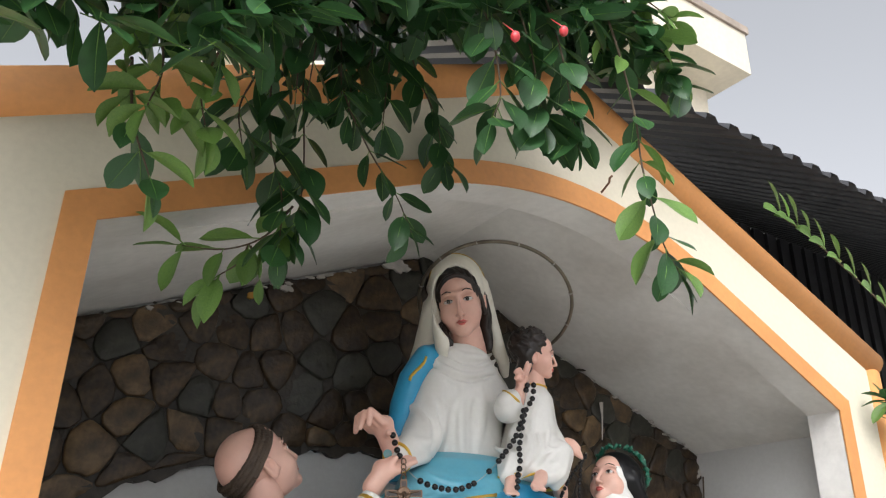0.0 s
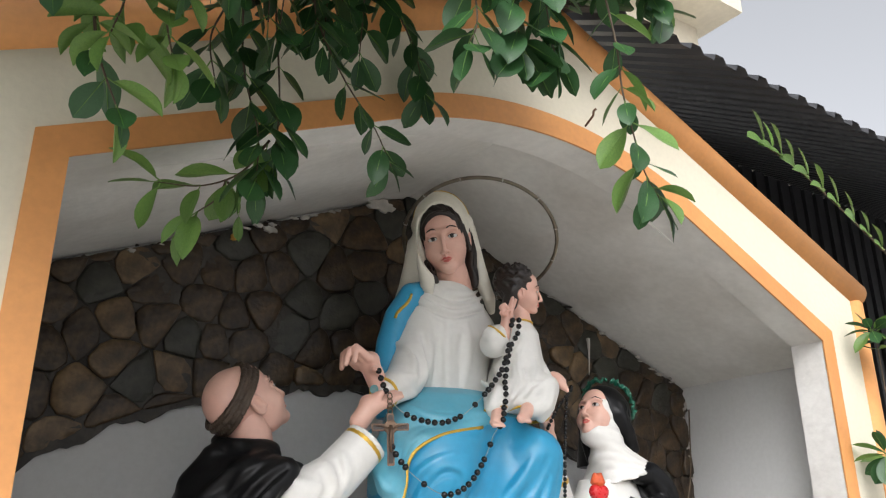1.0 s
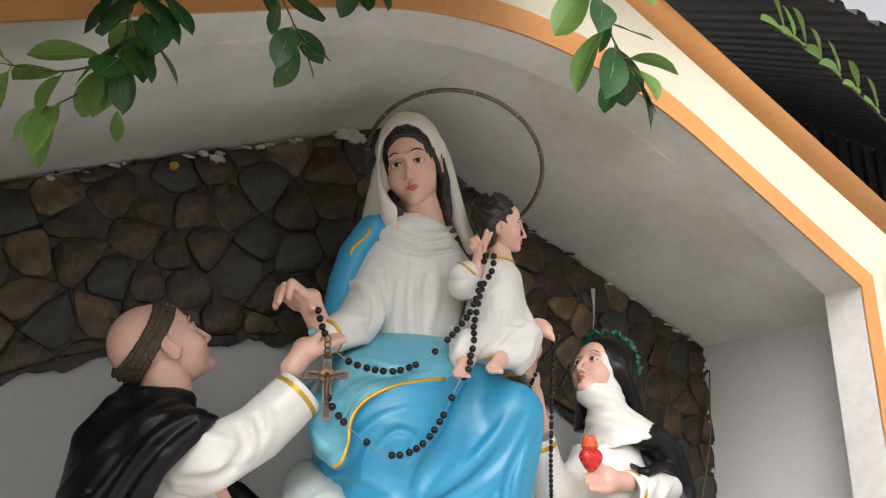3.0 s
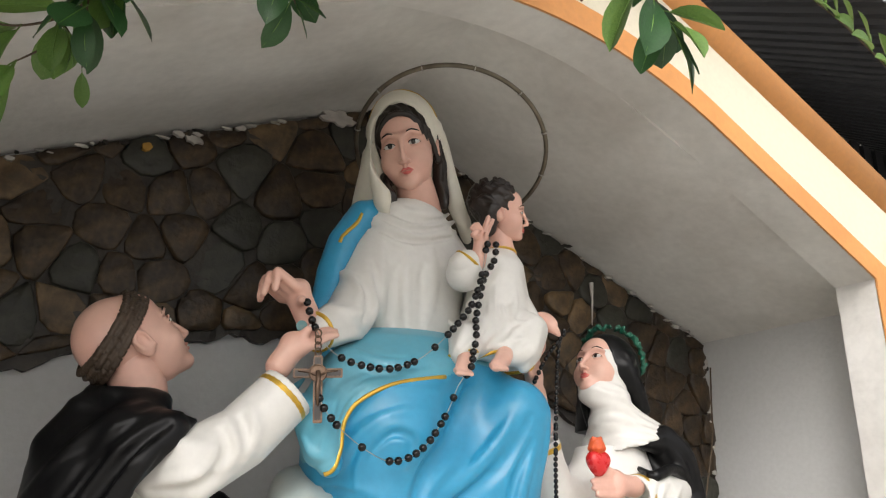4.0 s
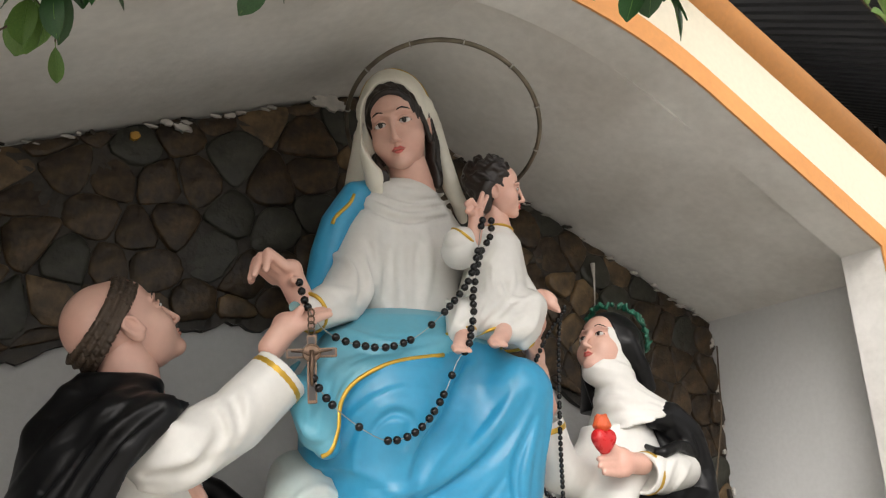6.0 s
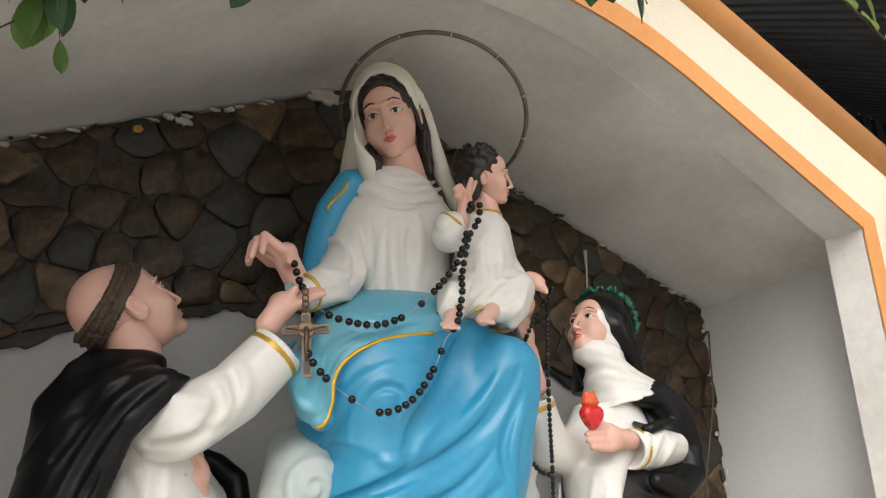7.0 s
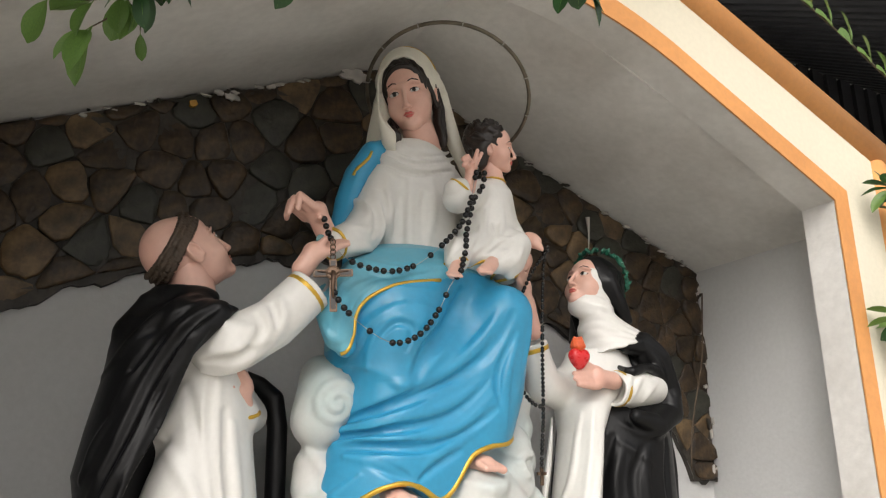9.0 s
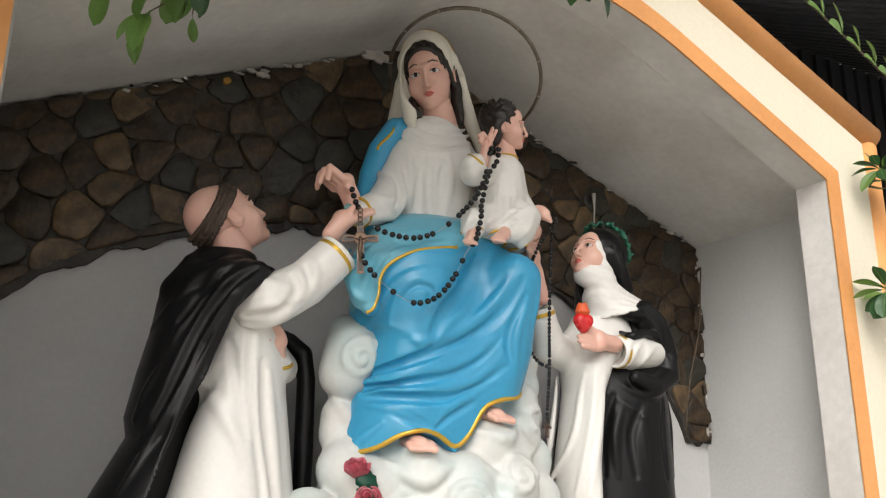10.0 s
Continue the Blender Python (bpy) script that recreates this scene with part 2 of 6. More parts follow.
# ---- modelling in clay: distance fields ----
class Clay:
    """Soft shapes melted together on a grid, then skinned with quads."""

    def __init__(self, lo, hi, cell):
        self.lo, self.cell = np.array(lo, float), cell
        self.n = np.ceil((np.array(hi, float) - self.lo) / cell).astype(int) + 1
        self.d = np.full(self.n, 1.0, np.float32)

    def window(self, lo, hi):
        a = np.clip(np.floor((np.array(lo) - self.lo) / self.cell).astype(int), 0, self.n)
        b = np.clip(np.ceil((np.array(hi) - self.lo) / self.cell).astype(int) + 1, 0, self.n)
        sl = tuple(slice(i, j) for i, j in zip(a, b))
        ax = [self.lo[k] + self.cell * np.arange(a[k], b[k]) for k in range(3)]
        return sl, np.meshgrid(*ax, indexing="ij")

    def put(self, lo, hi, field, k=0.015, cut=False):
        m = k + 2.5 * self.cell
        sl, g = self.window(np.array(lo) - m, np.array(hi) + m)
        if 0 in g[0].shape:
            return self
        f = field(*g)
        a = self.d[sl]
        if cut:
            f = -f
            h = np.clip(0.5 - 0.5 * (a - f) / k, 0, 1)
            self.d[sl] = a * (1 - h) + f * h + k * h * (1 - h)
        else:
            h = np.clip(0.5 + 0.5 * (a - f) / k, 0, 1)
            self.d[sl] = a * (1 - h) + f * h - k * h * (1 - h)
        return self

    def ball(self, c, r, k=0.015, turn=None, cut=False):
        """An ellipsoid; turn: a rotation matrix."""
        c = np.array(c, float)
        r = np.array(r if isinstance(r, (list, tuple)) else (r, r, r), float)
        big = r.max() if turn is not None else r

        def field(x, y, z):
            p = [x - c[0], y - c[1], z - c[2]]
            if turn is not None:
                t = np.array(turn).T
                p = [t[i][0] * p[0] + t[i][1] * p[1] + t[i][2] * p[2] for i in range(3)]
            k0 = np.sqrt(sum((q / s) ** 2 for q, s in zip(p, r)))
            k1 = np.sqrt(sum((q / s ** 2) ** 2 for q, s in zip(p, r))) + 1e-9
            return k0 * (k0 - 1) / k1
        return self.put(c - big, c + big, field, k, cut)

    def rod(self, pts, radii, k=0.012, cut=False, flat=None):
        """A chain of round cones; flat: a direction in which it is pressed, and by how much."""
        pts = [np.array(p, float) for p in pts]
        rad = radii if isinstance(radii, (list, tuple)) else [radii] * len(pts)
        top = max(rad)

        def field(x, y, z):
            best = None
            for a, b, ra, rb in zip(pts, pts[1:], rad, rad[1:]):
                ab = b - a
                t = np.clip(((x - a[0]) * ab[0] + (y - a[1]) * ab[1] + (z - a[2]) * ab[2]) / (ab @ ab + 1e-12), 0, 1)
                q = [x - a[0] - ab[0] * t, y - a[1] - ab[1] * t, z - a[2] - ab[2] * t]
                if flat is not None:
                    w = np.array(flat[0], float)
                    w /= np.linalg.norm(w)
                    s = q[0] * w[0] + q[1] * w[1] + q[2] * w[2]
                    q = [q[i] + w[i] * s * (1 / flat[1] - 1) for i in range(3)]
                d = np.sqrt(q[0] ** 2 + q[1] ** 2 + q[2] ** 2) - (ra + (rb - ra) * t)
                best = d if best is None else np.minimum(best, d)
            return best
        return self.put(np.min(pts, 0) - top, np.max(pts, 0) + top, field, k, cut)

    def loft(self, rows, k=0.015, folds=(), cut=False, flip=1.0):
        """A draped body: rows of (z, x, y, half-width, half-depth); folds of (amount, count, shift, twist, z from, z to)."""
        rows = sorted(rows)
        zs = [r[0] for r in rows]

        def field(x, y, z):
            cx, cy, rx, ry = [np.interp(z, zs, [r[i] for r in rows]) for i in (1, 2, 3, 4)]
            u, v = (x - cx) / rx, (y - cy) / ry
            rr = np.sqrt(u * u + v * v)
            th = np.arctan2(v, u)
            small = np.minimum(rx, ry)
            d = (rr - 1) * small
            for amount, count, shift, twist, z0, z1 in folds:
                w = np.clip((z - z0) / (z1 - z0 + 1e-9), 0, 1)
                d = d - amount * w * np.sin(count * th + shift + twist * z + 0.8 * np.sin(2 * th + 2 * z)) * np.clip(rr, 0, 1)
            return np.maximum(d, np.maximum(zs[0] - z, z - zs[-1]))
        m = max(max(r[3], r[4]) for r in rows) + 0.03
        lo = (min(r[1] for r in rows) - m, min(r[2] for r in rows) - m, zs[0])
        hi = (max(r[1] for r in rows) + m, max(r[2] for r in rows) + m, zs[-1])
        return self.put(lo, hi, field, k, cut)

    def skin(self):
        """Quads round the zero level, as vertices and faces."""
        d = self.d
        d[0], d[-1], d[:, 0], d[:, -1], d[:, :, 0], d[:, :, -1] = 1, 1, 1, 1, 1, 1
        inside = d < 0
        n = self.n
        c = sum(inside[i:n[0] - 1 + i, j:n[1] - 1 + j, k:n[2] - 1 + k].astype(np.int8) for i in (0, 1) for j in (0, 1) for k in (0, 1))
        cells = np.argwhere((c > 0) & (c < 8))
        index = np.full(n - 1, -1, np.int64)
        index[tuple(cells.T)] = np.arange(len(cells))
        total, count = np.zeros((len(cells), 3)), np.zeros(len(cells))
        corners = [(i, j, k) for i in (0, 1) for j in (0, 1) for k in (0, 1)]
        for a in corners:
            for ax in range(3):
                if a[ax]:
                    continue
                b = list(a)
                b[ax] = 1
                va, vb = d[tuple((cells + a).T)], d[tuple((cells + b).T)]
                hit = (va < 0) != (vb < 0)
                t = np.where(hit, va / np.where(hit, va - vb, 1), 0)
                p = np.array(a, float)[None] + t[:, None] * (np.array(b) - np.array(a))[None]
                total += np.where(hit[:, None], p, 0)
                count += hit
        verts = self.lo + (cells + total / count[:, None]) * self.cell
        faces = []
        for ax in range(3):
            u, v = (ax + 1) % 3, (ax + 2) % 3
            s0, s1 = [slice(None)] * 3, [slice(None)] * 3
            s0[ax], s1[ax] = slice(0, -1), slice(1, None)
            a, b = inside[tuple(s0)], inside[tuple(s1)]
            for flag, first in (((a & ~b), True), ((~a & b), False)):
                e = np.argwhere(flag)
                e = e[(e[:, u] > 0) & (e[:, v] > 0) & (e[:, u] < n[u] - 1) & (e[:, v] < n[v] - 1)]
                eu, ev = np.eye(3, dtype=int)[u], np.eye(3, dtype=int)[v]
                q = np.stack([index[tuple((e - x).T)] for x in (0 * eu, eu, eu + ev, ev)], 1)
                faces.append(q if first else q[:, ::-1])
        return verts, np.concatenate(faces)


def figure(name, base, layers, extra=None):
    """One mesh of several painted layers of clay: (clay, material), or with a second paint and where it lies; extra: a function that adds small painted details to a bmesh."""
    mats, verts, faces, ids, off = [], [], [], [], 0
    for clay, mat, *second in layers:
        v, f = clay.skin()
        verts.append(v - np.array(base))
        faces.append(f + off)
        off += len(v)
        ids += [len(mats)] * len(f) if not second else (len(mats) + second[1](v[f].mean(1))).tolist()
        mats += [mat] + second[:1]
    me = bpy.data.meshes.new(name)
    me.from_pydata(np.concatenate(verts).tolist(), [], np.concatenate(faces).tolist())
    me.polygons.foreach_set("material_index", ids)
    if extra:
        bm = bmesh.new()
        bm.from_mesh(me)
        extra(bm, mats, Vector(base))
        bm.to_mesh(me)
        bm.free()
    for m in mats:
        me.materials.append(m)
    me.polygons.foreach_set("use_smooth", [True] * len(me.polygons))
    ob = new(name, me)
    ob.location = base
    return ob


# ---- the niche: walls, vault, trim ----
MID, FRONT, INNER, BACK = 1.605, 1.70, 1.83, 2.56
SILL = 0.86
JL, JR = 0.28, 2.93


def arch(side=0.0, n=18):
    """The opening's head from the west corner to the east one, moved outwards by side."""
    apex, half, reach, slope = 2.905, (JR - JL) / 2 + side, 0.62, 0.45
    up = side / math.cos(math.atan(slope))
    low = apex + up - slope * half
    pts = [(MID - half, low + 0.022)]
    z = apex + up - slope * reach
    for k in range(n + 1):
        u = k / n
        pts.append((MID - reach + 2 * reach * u, z * ((1 - u) ** 2 + u * u) + 2 * u * (1 - u) * (apex + up)))
    return pts + [(MID + half, low - 0.022)]


WEST, EAST, EAVE, TOP = -0.02, 3.22, 2.468, 3.172
bm = bmesh.new()
inner = arch()


def gable(x):
    return EAVE + (TOP - EAVE) * (1 - abs(x - MID) / ((EAST - WEST) / 2))


def wall_block(low, high, soffit):
    """A stretch of the front between two lines given at its two ends, right through the wall."""
    (x0, a0, b0), (x1, a1, b1) = low, high
    v = [bm.verts.new(p) for y in (FRONT, INNER) for p in ((x0, y, a0), (x1, y, a1), (x1, y, b1), (x0, y, b0))]
    bm.faces.new((v[0], v[1], v[2], v[3]))
    bm.faces.new((v[7], v[6], v[5], v[4]))
    bm.faces.new((v[3], v[2], v[6], v[7]))
    bm.faces.new((v[0], v[4], v[5], v[1])).material_index = soffit


wall_block((WEST, 0, gable(WEST)), (JL, 0, gable(JL)), 0)
wall_block((JR, 0, gable(JR)), (EAST, 0, gable(EAST)), 0)
cuts = sorted(inner + [(MID, max(z for _, z in inner))])
cuts = [c for i, c in enumerate(cuts) if i == 0 or c[0] - cuts[i - 1][0] > 1e-6]
for (x0, z0), (x1, z1) in zip(cuts, cuts[1:]):
    wall_block((x0, z0, gable(x0)), (x1, z1, gable(x1)), 1)
for x, z, mat in ((JL, inner[0][1], 1), (JR, inner[-1][1], 1), (WEST, gable(WEST), 0), (EAST, gable(EAST), 0)):
    bm.faces.new([bm.verts.new(p) for p in ((x, FRONT, 0), (x, INNER, 0), (x, INNER, z), (x, FRONT, z))]).material_index = mat
bmesh.ops.remove_doubles(bm, verts=bm.verts, dist=0.0004)
bmesh.ops.recalc_face_normals(bm, faces=bm.faces)
tagged(mesh_object("wall_front", bm, [CREAM, WHITEWASH]), "cream painted gabled shrine front with an arched opening", "wall", kind="structure")

# wall under the opening, floor of the niche
bm = bmesh.new()
box(bm, JL, JR, FRONT + 0.004, INNER, 0, SILL)
tagged(mesh_object("wall_plinth", bm, CREAM), "cream painted wall below the niche opening", "wall", kind="structure")
bm = bmesh.new()
box(bm, 0.07, 3.13, INNER, BACK, SILL - 0.1, SILL - 0.002)
tagged(mesh_object("floor_niche", bm, CONCRETE), "plain concrete floor of the raised niche", "floor", kind="structure")

SIDE_W, SIDE_E, RIDGE, SPRING = 0.07, 3.13, 2.872, 2.25
bm = bmesh.new()
box(bm, SIDE_W - 0.1, SIDE_W, INNER, BACK, 0, SPRING)
tagged(mesh_object("wall_west", bm, GREYWALL), "grey white plastered side wall of the niche", "wall", kind="structure")
bm = bmesh.new()
box(bm, SIDE_E, SIDE_E + 0.1, INNER, BACK, 0, SPRING)
tagged(mesh_object("wall_east", bm, GREYWALL), "grey white plastered side wall of the niche", "wall", kind="structure")
bm = bmesh.new()
slab(bm, [(SIDE_W - 0.1, 0), (SIDE_W - 0.1, SPRING), (MID, RIDGE + 0.05), (SIDE_E + 0.1, SPRING), (SIDE_E + 0.1, 0)], BACK, BACK + 0.12)
bmesh.ops.recalc_face_normals(bm, faces=bm.faces)
wall_back = tagged(mesh_object("wall_back", bm, GREYWALL), "grey painted back wall of the niche", "wall", kind="structure")
n = 24
bm = bmesh.new()
prof = []
for k in range(n + 1):
    x = SIDE_W - 0.1 + (SIDE_E - SIDE_W + 0.2) * k / n
    z = RIDGE - (RIDGE - SPRING) * math.sqrt(((x - MID) / (SIDE_E - MID)) ** 2 + 0.0006)
    prof.append((x, z))
for (x0, z0), (x1, z1) in zip(prof, prof[1:]):
    v = [bm.verts.new(p) for y in (INNER, BACK) for p in ((x0, y, z0), (x1, y, z1), (x1, y, z1 + 0.09), (x0, y, z0 + 0.09))]
    for q in ((0, 1, 2, 3), (7, 6, 5, 4), (3, 2, 6, 7), (0, 4, 5, 1)):
        bm.faces.new([v[i] for i in q])
bmesh.ops.remove_doubles(bm, verts=bm.verts, dist=0.0004)
bmesh.ops.recalc_face_normals(bm, faces=bm.faces)
tagged(mesh_object("ceiling", bm, WHITEWASH), "whitewashed folded ceiling of the niche with stains", "ceiling", kind="structure")

# orange band round the opening
bm = bmesh.new()
a, b = [(JL, 0.02)] + arch(0.0) + [(JR, 0.02)], [(JL - 0.07, 0.02)] + arch(0.07) + [(JR + 0.07, 0.02)]
for i in range(len(a) - 1):
    v = [bm.verts.new((x, y, z)) for y in (FRONT - 0.006, FRONT + 0.002) for x, z in (a[i], a[i + 1], b[i + 1], b[i])]
    for q in ((0, 1, 2, 3), (4, 7, 6, 5), (0, 4, 5, 1), (3, 2, 6, 7)):
        bm.faces.new([v[j] for j in q])
bmesh.ops.remove_doubles(bm, verts=bm.verts, dist=0.0005)
bmesh.ops.recalc_face_normals(bm, faces=bm.faces)
tagged(mesh_object("trim_opening", bm, ORANGE), "flat orange painted band round the arched opening", "trim", kind="structure")

# orange roll along the gable and down the corners
for tag, ends in (("west", [(WEST, 0.0), (WEST, EAVE)]), ("east", [(EAST, 0.0), (EAST, EAVE)])):
    bm = bmesh.new()
    tube_bm(bm, [(x, FRONT + 0.03, z + 0.03) for x, z in ends], 0.052, 20)
    tagged(mesh_object("trim_corner_" + tag, bm, ORANGE), "orange painted round corner moulding", "trim", kind="structure")
bm = bmesh.new()
tube_bm(bm, [(WEST - 0.06, FRONT + 0.03, EAVE + 0.035), (MID, FRONT + 0.03, TOP + 0.06), (EAST + 0.03, FRONT + 0.03, EAVE + 0.045)], 0.066, 24)
tagged(mesh_object("trim_gable", bm, ORANGE), "orange painted round moulding along the gable", "trim", kind="structure")

bm = bmesh.new()
S = 900
vs = [bm.verts.new(p) for p in ((-S, -S, 0), (S, -S, 0), (S, S, 0), (-S, S, 0))]
bm.faces.new(vs)
tagged(mesh_object("ground", bm, YARD), "grey concrete yard", "ground", kind="structure")

# ---- behind the shrine: sheet roof, its wall, the far building ----
ROOF_Y, ROOF_Z, ROOF_RISE = 1.476, 3.12, 0.60


def corrugated(bm, x0, x1, y0, y1, z0, rise, pitch=0.12, deep=0.028):
    """Ribbed sheet: ribs run up the slope in y; a thin sheet with an underside."""
    xs, hs = [], []
    x, k = x0, 0
    while x < x1:
        for part_of, h in ((0.0, 0), (0.42, 0), (0.54, 1), (0.88, 1)):
            xs.append(x + part_of * pitch)
            hs.append(h * deep)
        x += pitch
    for lift in (0.0, 0.003):
        rows = [[bm.verts.new((x, y, z0 + rise * (y - y0) + h + lift)) for x, h in zip(xs, hs)] for y in (y0, (y0 + y1) / 2, y1)]
        for a, b in zip(rows, rows[1:]):
            for i in range(len(xs) - 1):
                bm.faces.new((a[i], a[i + 1], b[i + 1], b[i]))


bm = bmesh.new()
corrugated(bm, -1.6, 9.0, ROOF_Y, 3.5, ROOF_Z, ROOF_RISE)
tagged(mesh_object("roof", bm, ROOFING), "dark corrugated metal sheet roof seen from below", "roof", kind="structure")
bm = bmesh.new()
x, k = 3.3, 0
while x < 9.0:
    y = 3.34 + 0.03 * (k % 2)
    box(bm, x, x + 0.082, y, y + 0.05, 0, ROOF_Z + ROOF_RISE * (y - ROOF_Y) + 0.004)
    x, k = x + 0.08, k + 1
tagged(mesh_object("wall_sheet", bm, ROOFING), "dark ribbed metal sheet wall under the roof", "wall", kind="structure")
bm = bmesh.new()
box(bm, -1.6, SIDE_W - 0.1, 2.7, 2.8, 0, 3.8)
tagged(mesh_object("wall_yard", bm, CREAM), "plain cream wall beside the shrine", "wall", kind="structure")

# ---- the statues ----
def turned(yaw, pitch=0.0, roll=0.0):
    """A head's turn: yaw from facing -y towards +x, pitch up, roll to the figure's left."""
    m = Matrix.Rotation(radians(yaw), 3, "Z") @ Matrix.Rotation(radians(-pitch), 3, "X") @ Matrix.Rotation(radians(roll), 3, "Y")
    return np.array(m)


def head_clay(c, s, turn, ears=True, cell=0.0026):
    """A plain sculpted head: skull, cheeks, jaw, brow, lids, nose, lips."""
    c = np.array(c, float)

    def at(x, y, z):
        return c + turn @ (np.array((x, y, z)) * s)
    k = Clay(c - 0.16 * s, c + 0.16 * s, cell)

    def ball(p, r, soft=0.015, cut=False):
        k.ball(at(*p), [q * s for q in (r if isinstance(r, tuple) else (r, r, r))], soft * s, turn, cut)

    def rod(pts, radii, soft=0.01, cut=False):
        k.rod([at(*p) for p in pts], [r * s for r in radii], soft * s, cut)
    ball((0, 0.022, 0.035), (0.073, 0.090, 0.086))
    ball((0, -0.020, -0.006), (0.063, 0.066, 0.090), 0.02)
    ball((0, -0.033, 0.052), (0.058, 0.050, 0.048), 0.02)
    ball((0, -0.030, -0.058), (0.047, 0.047, 0.044), 0.028)
    ball((0, -0.068, -0.093), (0.022, 0.018, 0.016), 0.024)
    for q in (-1, 1):
        ball((q * 0.034, -0.050, -0.034), 0.027, 0.024)
        ball((q * 0.030, -0.099, 0.005), (0.019, 0.016, 0.0105), 0.012, cut=True)
        ball((q * 0.030, -0.0685, 0.003), (0.0165, 0.0150, 0.0125), 0.003)
        rod([(q * 0.010, -0.088, 0.024), (q * 0.028, -0.087, 0.029), (q * 0.048, -0.072, 0.024)], (0.004, 0.0038, 0.003), 0.014)
        ball((q * 0.0098, -0.0945, -0.0445), (0.0066, 0.0075, 0.0058), 0.006)
        ball((q * 0.0055, -0.1015, -0.0510), (0.003, 0.004, 0.003), 0.003, cut=True)
        if ears:
            ball((q * 0.075, 0.012, -0.006), (0.010, 0.020, 0.033), 0.006)
            ball((q * 0.086, 0.008, -0.001), (0.007, 0.011, 0.020), 0.004, cut=True)
            rod([(q * 0.079, -0.005, -0.022), (q * 0.081, 0.000, 0.010), (q * 0.083, 0.016, 0.023), (q * 0.084, 0.029, 0.006), (q * 0.081, 0.022, -0.020)], (0.004, 0.004, 0.0045, 0.0045, 0.004), 0.003)
    rod([(0, -0.084, 0.022), (0, -0.091, 0.004), (0, -0.103, -0.028), (0, -0.106, -0.0405)], (0.0062, 0.0056, 0.0066, 0.0086), 0.009)
    rod([(0, -0.089, -0.052), (0, -0.089, -0.058)], (0.0035, 0.0035), 0.008)
    rod([(-0.016, -0.080, -0.0655), (-0.005, -0.0885, -0.0625), (0, -0.0890, -0.0635), (0.005, -0.0885, -0.0625), (0.016, -0.080, -0.0655)], (0.002, 0.0034, 0.0030, 0.0034, 0.002), 0.006)
    rod([(-0.013, -0.080, -0.0715), (0, -0.0865, -0.0735), (0.013, -0.080, -0.0715)], (0.002, 0.0040, 0.002), 0.006)
    return k, at


def blob(bm, c, r, turn, mat, seg=12):
    """A small painted pad."""
    m = Matrix.Translation(c) @ Matrix(turn.tolist()).to_4x4() @ Matrix.Diagonal((*r, 1))
    before = len(bm.faces)
    bmesh.ops.create_uvsphere(bm, u_segments=seg, v_segments=8, radius=1, matrix=m)
    bm.faces.ensure_lookup_table()
    for f in bm.faces[before:]:
        f.material_index = mat


def face_paint(bm, at, s, turn, base, ids, brows=True, wide=1.0):
    """Painted eyes, lids, brows and lips; ids: white, dark, lips; lids take the skin's colour."""
    def stroke(pts, radii, mat):
        tube_bm(bm, [Vector(at(*p)) - base for p in pts], [r * s for r in radii], 6, mat)
    for q in (-1, 1):
        blob(bm, Vector(at(q * 0.0300, -0.0785, 0.0025)) - base, [v * s for v in (0.0150, 0.0066, 0.0066 * wide)], turn, ids[0])
        blob(bm, Vector(at(q * 0.0298, -0.0826, 0.0030)) - base, [v * s for v in (0.0066, 0.0036, 0.0066)], turn, ids[1])
        arc = ((q * 0.0150, -0.0800, 0.0010), (q * 0.0205, -0.0838, 0.0068), (q * 0.0300, -0.0852, 0.0092), (q * 0.0395, -0.0805, 0.0070), (q * 0.0465, -0.0735, 0.0010))
        stroke(arc, (0.0009, 0.0014, 0.0017, 0.0015, 0.0008), ids[1])
        stroke([(x, y - 0.0008, z + 0.0032) for x, y, z in arc], (0.0010, 0.0024, 0.0028, 0.0024, 0.0010), 0)
        stroke(((q * 0.0160, -0.0795, -0.0010), (q * 0.0230, -0.0822, -0.0048), (q * 0.0310, -0.0822, -0.0060), (q * 0.0400, -0.0780, -0.0042), (q * 0.0455, -0.0735, 0.0)), (0.0008, 0.0017, 0.0019, 0.0016, 0.0008), 0)
        if brows:
            stroke(((q * 0.0130, -0.0900, 0.0235), (q * 0.0200, -0.0900, 0.0305), (q * 0.0310, -0.0872, 0.0340), (q * 0.0430, -0.0785, 0.0310), (q * 0.0530, -0.0670, 0.0235)), (0.0010, 0.0021, 0.0023, 0.0018, 0.0006), ids[1])
    stroke(((-0.0165, -0.0835, -0.0658), (-0.006, -0.0912, -0.0617), (0, -0.0912, -0.0630), (0.006, -0.0912, -0.0617), (0.0165, -0.0835, -0.0658)), (0.0008, 0.0038, 0.0034, 0.0038, 0.0008), ids[2])
    stroke(((-0.0140, -0.0835, -0.0672), (-0.006, -0.0888, -0.0708), (0, -0.0896, -0.0716), (0.006, -0.0888, -0.0708), (0.0140, -0.0835, -0.0672)), (0.0008, 0.0042, 0.0048, 0.0042, 0.0008), ids[2])


